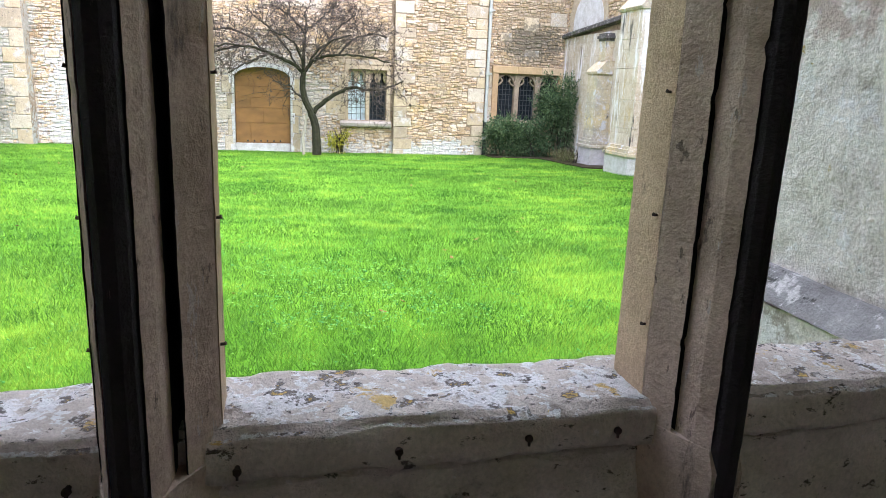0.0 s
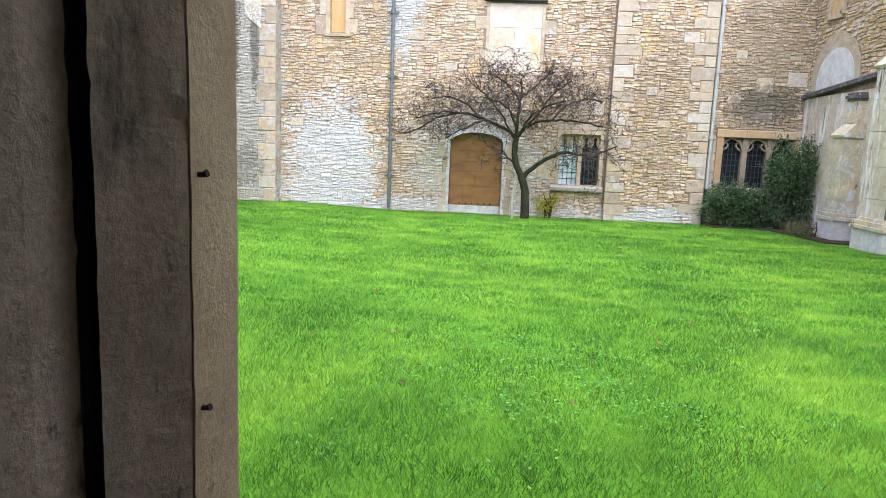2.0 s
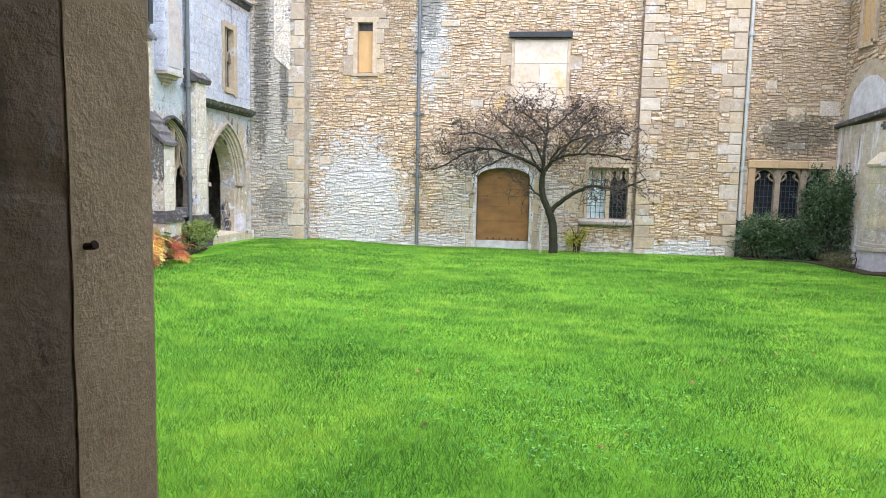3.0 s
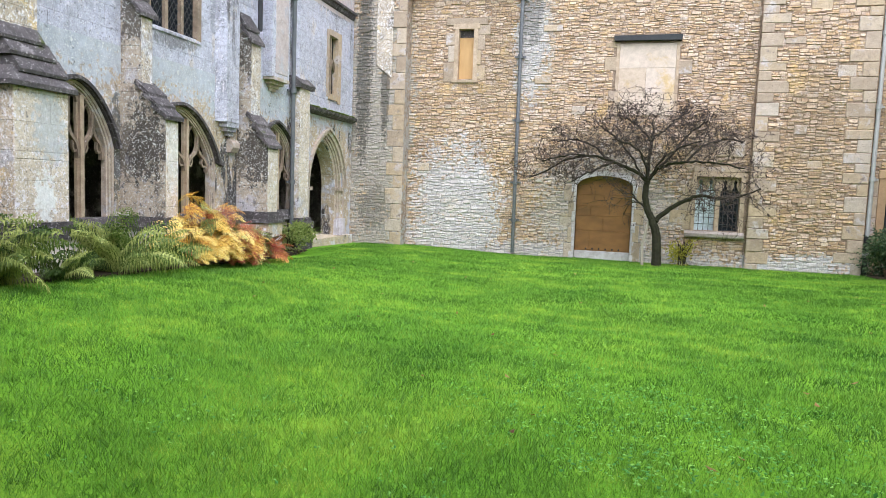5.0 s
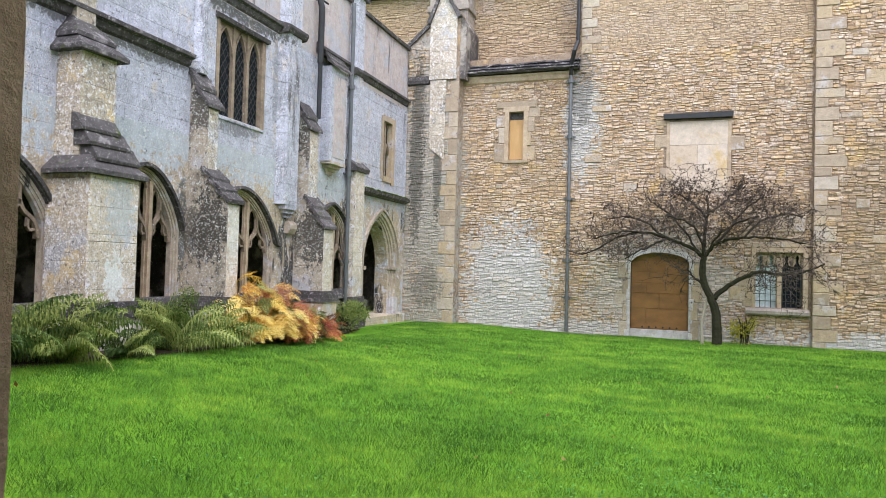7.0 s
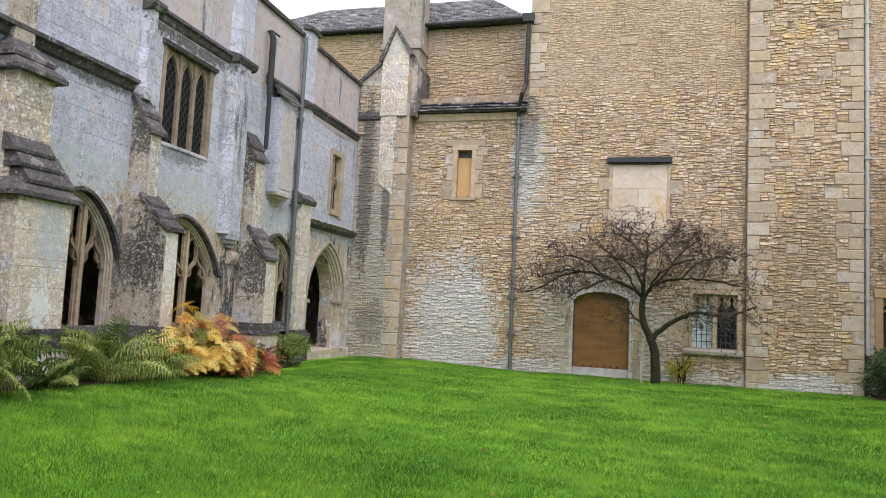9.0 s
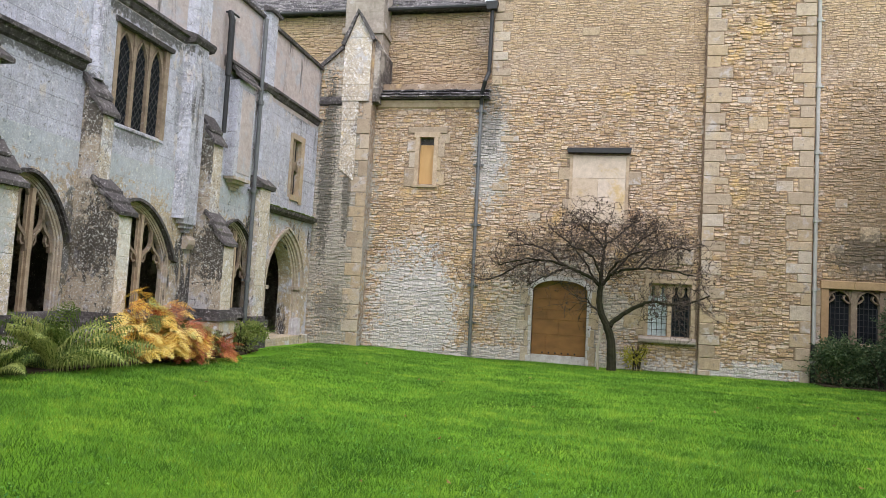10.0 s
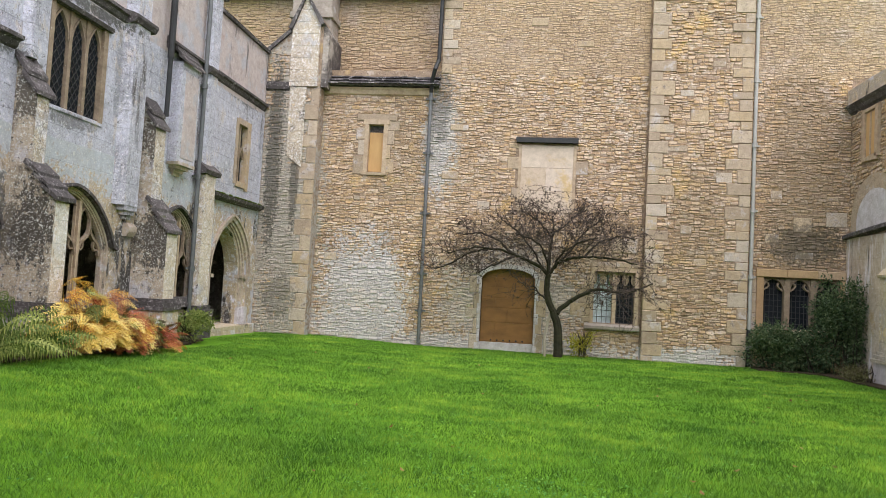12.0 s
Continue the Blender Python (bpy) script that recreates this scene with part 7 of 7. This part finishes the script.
def shrub(name, x, y, rx, ry, h, count, size, material, label, seed, stems=6, z0=None, lobes=5):
    rn = random.Random(seed)
    z = ground_z(x, y) if z0 is None else z0
    ob = empty(name, (x, y, z), label, "shrub")
    centres = [(rn.uniform(-0.7, 0.7), rn.uniform(-0.6, 0.6), rn.uniform(0.22, 0.78), rn.uniform(0.26, 0.45)) for _ in range(lobes)] + [(0, 0, 0.36, 0.62)]
    leaves = []
    for i in range(count):
        cx, cy, cz, cr = centres[rn.randrange(len(centres))]
        v = Vector((rn.gauss(0, 1), rn.gauss(0, 1), rn.gauss(0, 1))).normalized() * (rn.random() ** 0.4)
        p = Vector((x + (cx + v.x * cr) * rx, y + (cy + v.y * cr) * ry, z + max(0.03, cz + v.z * cr * 0.72) * h))
        p += Vector((rn.gauss(0, 0.03), rn.gauss(0, 0.03), rn.gauss(0, 0.03)))
        p.y, p.z = min(p.y, 16.12), max(p.z, z + 0.02)
        d = (v + Vector((rn.gauss(0, 0.6), rn.gauss(0, 0.6), rn.gauss(0, 0.6)))).normalized()
        s = d.cross(Vector((rn.gauss(0, 1), rn.gauss(0, 1), rn.gauss(0, 1)))).normalized()
        ln = size * rn.uniform(0.6, 1.3)
        leaves.append((p, d, s, ln, ln * 0.5))
    for i in range(count // 55):
        cx, cy, cz, cr = centres[rn.randrange(len(centres))]
        d = Vector((rn.gauss(0, 0.8), rn.gauss(0, 0.8), rn.gauss(0.5, 0.6))).normalized()
        p = Vector((x + (cx + d.x * cr * 0.8) * rx, y + (cy + d.y * cr * 0.8) * ry, z + max(0.05, cz + d.z * cr * 0.6) * h))
        for j in range(rn.randint(5, 10)):
            p = p + (d + Vector((rn.gauss(0, 0.2), rn.gauss(0, 0.2), rn.gauss(0, 0.2)))) * size * 0.4
            if p.y > 16.12 or p.z < z + 0.02:
                break
            e = (d + Vector((rn.gauss(0, 0.9), rn.gauss(0, 0.9), rn.gauss(0, 0.9)))).normalized()
            s = e.cross(Vector((rn.gauss(0, 1), rn.gauss(0, 1), rn.gauss(0, 1)))).normalized()
            leaves.append((p, e, s, size * rn.uniform(0.5, 1.0), size * 0.42))
    leaf_mesh(ob, "foliage", leaves, material)
    for i in range(stems):
        bm = bmesh.new()
        a = Vector((x + rn.uniform(-0.3, 0.3) * rx, y + rn.uniform(-0.3, 0.3) * ry, z - 0.03))
        b = Vector((x + rn.uniform(-0.7, 0.7) * rx, min(16.1, y + rn.uniform(-0.6, 0.6) * ry), z + h * rn.uniform(0.6, 1.0)))
        tube(bm, [a, a.lerp(b, 0.5) + Vector((rn.uniform(-0.05, 0.05), 0, 0.04)), b], [0.016, 0.011, 0.004], 5)
        part("stem", bm, BARK, ob)
    return ob


shrub("bush", 5.45, 15.6, 0.72, 0.5, 1.0, 5600, 0.062, EVERGREEN, "low dark evergreen bush under the window", 21, lobes=9)
shrub("bush", 6.05, 15.55, 0.6, 0.5, 0.95, 3800, 0.062, EVERGREEN, "low dark evergreen bush under the window", 24, lobes=8)
shrub("bush", 6.62, 15.5, 0.62, 0.55, 2.05, 7000, 0.066, EVERGREEN, "tall dark evergreen bush in the wall corner", 22, lobes=12)
shrub("bush", 6.95, 15.4, 0.35, 0.5, 1.65, 2600, 0.066, EVERGREEN, "tall dark evergreen bush in the wall corner", 25)
shrub("shrub", 1.27, 15.75, 0.3, 0.25, 0.62, 900, 0.055, YELLOWLEAF, "small shrub with yellow-green leaves", 23, 9)
shrub("shrub", -6.0, 10.2, 0.3, 0.6, 0.45, 1300, 0.05, DRYLEAF, "low dry brownish shrub by the plinth", 26, 14)
shrub("shrub", -6.0, 11.6, 0.4, 0.55, 0.62, 2600, 0.05, FERN, "small feathery green shrub by the porch pier", 27, 10)
shrub("shrub", 6.45, 14.1, 0.35, 0.9, 0.4, 1800, 0.035, DRYLEAF, "tangle of dry twiggy growth at the buttress foot", 28, 22)

# soil beds
for nm, pts in (("bed_west", [(-6.62, 2.0), (-5.75, 2.0), (-5.5, 4.0), (-5.45, 6.0), (-5.5, 8.0), (-5.55, 9.6), (-5.85, 11.2), (-6.1, 12.4), (-6.62, 12.8)]),
                ("bed_east", [(4.95, 16.2), (4.95, 15.3), (6.1, 15.1), (6.3, 13.0), (7.1, 12.6), (7.1, 16.2)])):
    bm = bmesh.new()
    top = [bm.verts.new((x, y, ground_z(x, y) + 0.03)) for x, y in pts]
    low = [bm.verts.new((x, y, ground_z(x, y) - 0.05)) for x, y in pts]
    bm.faces.new(top)
    bm.faces.new(low[::-1])
    for i in range(len(pts)):
        j = (i + 1) % len(pts)
        bm.faces.new((top[i], low[i], low[j], top[j]))
    thing(nm, bm, SOIL, "dark bare soil of a narrow planting bed", "flower bed", "", "structure")

# ---- lawn blades ----
def blades():
    g = np.random.default_rng(3)
    sets = []
    for y0, y1, density, h, w in ((0.9, 3.2, 6800, 0.052, 0.0036), (3.2, 5.2, 5600, 0.048, 0.0042), (5.2, 8.0, 3600, 0.042, 0.006), (8.0, 11.5, 2200, 0.038, 0.008), (11.5, 16.1, 1300, 0.036, 0.011)):
        left, right = max(-6.2, -1.25 * y1 - 0.6), min(7.0, 0.85 * y1 + 0.9)
        k = int((right - left) * (y1 - y0) * density)
        x = g.uniform(left, right, k)
        y = g.uniform(y0, y1, k)
        keep = (x > -1.3 * y - 0.6) & (x < 0.9 * y + 0.9) & ~((x < -5.5) & (y < 12.5)) & ~((x > 4.95) & (y > 15.2)) & ~((x > 6.3) & (y > 12.5))
        x, y = x[keep], y[keep]
        clump = np.sin(x * 5.3 + 2 * np.sin(y * 2.7)) * np.sin(y * 6.1 + 2 * np.sin(x * 3.3)) * 0.22 + np.sin(x * 1.3 + y) * 0.12 + 1
        sets.append((x, y, h * clump * g.uniform(0.5, 1.35, len(x)), w * g.uniform(0.7, 1.3, len(x))))
    x, y, h, w = (np.concatenate([s[i] for s in sets]) for i in range(4))
    z = np.array([ground_z(a, b) for a, b in zip(x.tolist(), y.tolist())])
    k = len(x)
    a = g.uniform(0, 2 * np.pi, k)
    b = g.uniform(0, 2 * np.pi, k)
    lean = h * g.uniform(0.15, 0.95, k)
    co = np.empty((k, 3, 3), np.float32)
    co[:, 0, 0], co[:, 0, 1], co[:, 0, 2] = x - np.cos(a) * w / 2, y - np.sin(a) * w / 2, z - 0.004
    co[:, 1, 0], co[:, 1, 1], co[:, 1, 2] = x + np.cos(a) * w / 2, y + np.sin(a) * w / 2, z - 0.004
    co[:, 2, 0], co[:, 2, 1], co[:, 2, 2] = x + np.cos(b) * lean, y + np.sin(b) * lean, z + h * 0.8
    me = bpy.data.meshes.new("grass")
    me.vertices.add(3 * k)
    me.vertices.foreach_set("co", co.ravel())
    me.loops.add(3 * k)
    me.loops.foreach_set("vertex_index", np.arange(3 * k, dtype=np.int32))
    me.polygons.add(k)
    me.polygons.foreach_set("loop_start", np.arange(0, 3 * k, 3, dtype=np.int32))
    me.update(calc_edges=True)
    me.materials.append(GRASS)
    tagged(new("grass", me), "bright green uncut grass blades of the lawn", "grass", "", "stuff")


blades()


def lawn_scatter(name, spots, per, size, material, label, category, seed, flat=0.3):
    rn = random.Random(seed)
    leaves = []
    for x, y in spots:
        for _ in range(per):
            px, py = x + rn.gauss(0, 0.06), y + rn.gauss(0, 0.06)
            p = Vector((px, py, ground_z(px, py) + rn.uniform(0.02, 0.05)))
            d = Vector((rn.gauss(0, 1), rn.gauss(0, 1), rn.uniform(0, flat))).normalized()
            s = d.cross(Vector((rn.gauss(0, 0.3), rn.gauss(0, 0.3), 1))).normalized()
            leaves.append((p, d, s, size * rn.uniform(0.6, 1.3), size * rn.uniform(0.5, 0.9)))
    ob = empty(name, (0, 3, 0.3), label, category, "", "stuff")
    leaf_mesh(ob, "leaves", leaves, material)


rs = random.Random(31)
weeds = [(rs.gauss(0.35, 0.55), rs.uniform(2.9, 4.6)) for _ in range(260)] + [(rs.uniform(-3, 3.5), rs.uniform(2.2, 7)) for _ in range(330)]
lawn_scatter("lawn_weeds", weeds, 5, 0.023, CLOVER, "small broad-leaved weeds growing in the lawn", "weeds", 32)
dead = [(rs.uniform(-5, 5), rs.uniform(3, 13)) for _ in range(70)]
lawn_scatter("fallen_leaves", dead, 1, 0.05, FALLEN, "scattered brown fallen leaves on the lawn", "leaves", 33, 0.6)

# ---- stone pieces, last ----
lay(wall_north, lower, far, RUBBLE, (-3.2, 0.0, 1.6, 2.0))
lay(wall_north, middle, far, RUBBLE, (0, 0, 0, 0), joined="coursed_rubble")
lay(wall_north, high, far, UPPER, (0, 0, 0, 0), joined="upper_coursed_stone")
lay(wall_north, as_blocks(q_slit + q_door + q_panel + q_twin + q_misc + q_edge), far, QUOIN, (-9, -1, 9, 13), "quoin", "quoins", True)
lay(wall_north, as_blocks(q_triple, (0.004, 0.014)), far, QUOIN, (-9, -1, 9, 13), "block", "blocks", True)
lay(pier, pier_stones, pier_map, RUBBLE, (2.6, 0, 4.95, 2.4))
lay(pier, as_blocks(pier_q), pier_map, QUOIN, (0, -1, 9, 13), "quoin", "quoins", True)
lay(pier, as_blocks(pier_odd, (0.004, 0.014)), pier_map, QUOIN, (0, -1, 9, 13), "block", "blocks", True)
lay(upper_wall, upper_stones, upper_map, UPPER, (0, 0, 0, 0), joined="upper_coursed_stone")
lay(butt, butt_stones, butt_map, RUBBLE, (-6.8, 0, -5.2, 2.2))
lay(butt, as_blocks(bq), butt_map, QUOIN, (-9, -1, 9, 13), "quoin", "quoins", True)
lay(wall_east, east_stones, east, RUBBLE, (0, 0, 0, 0), joined="rubble")
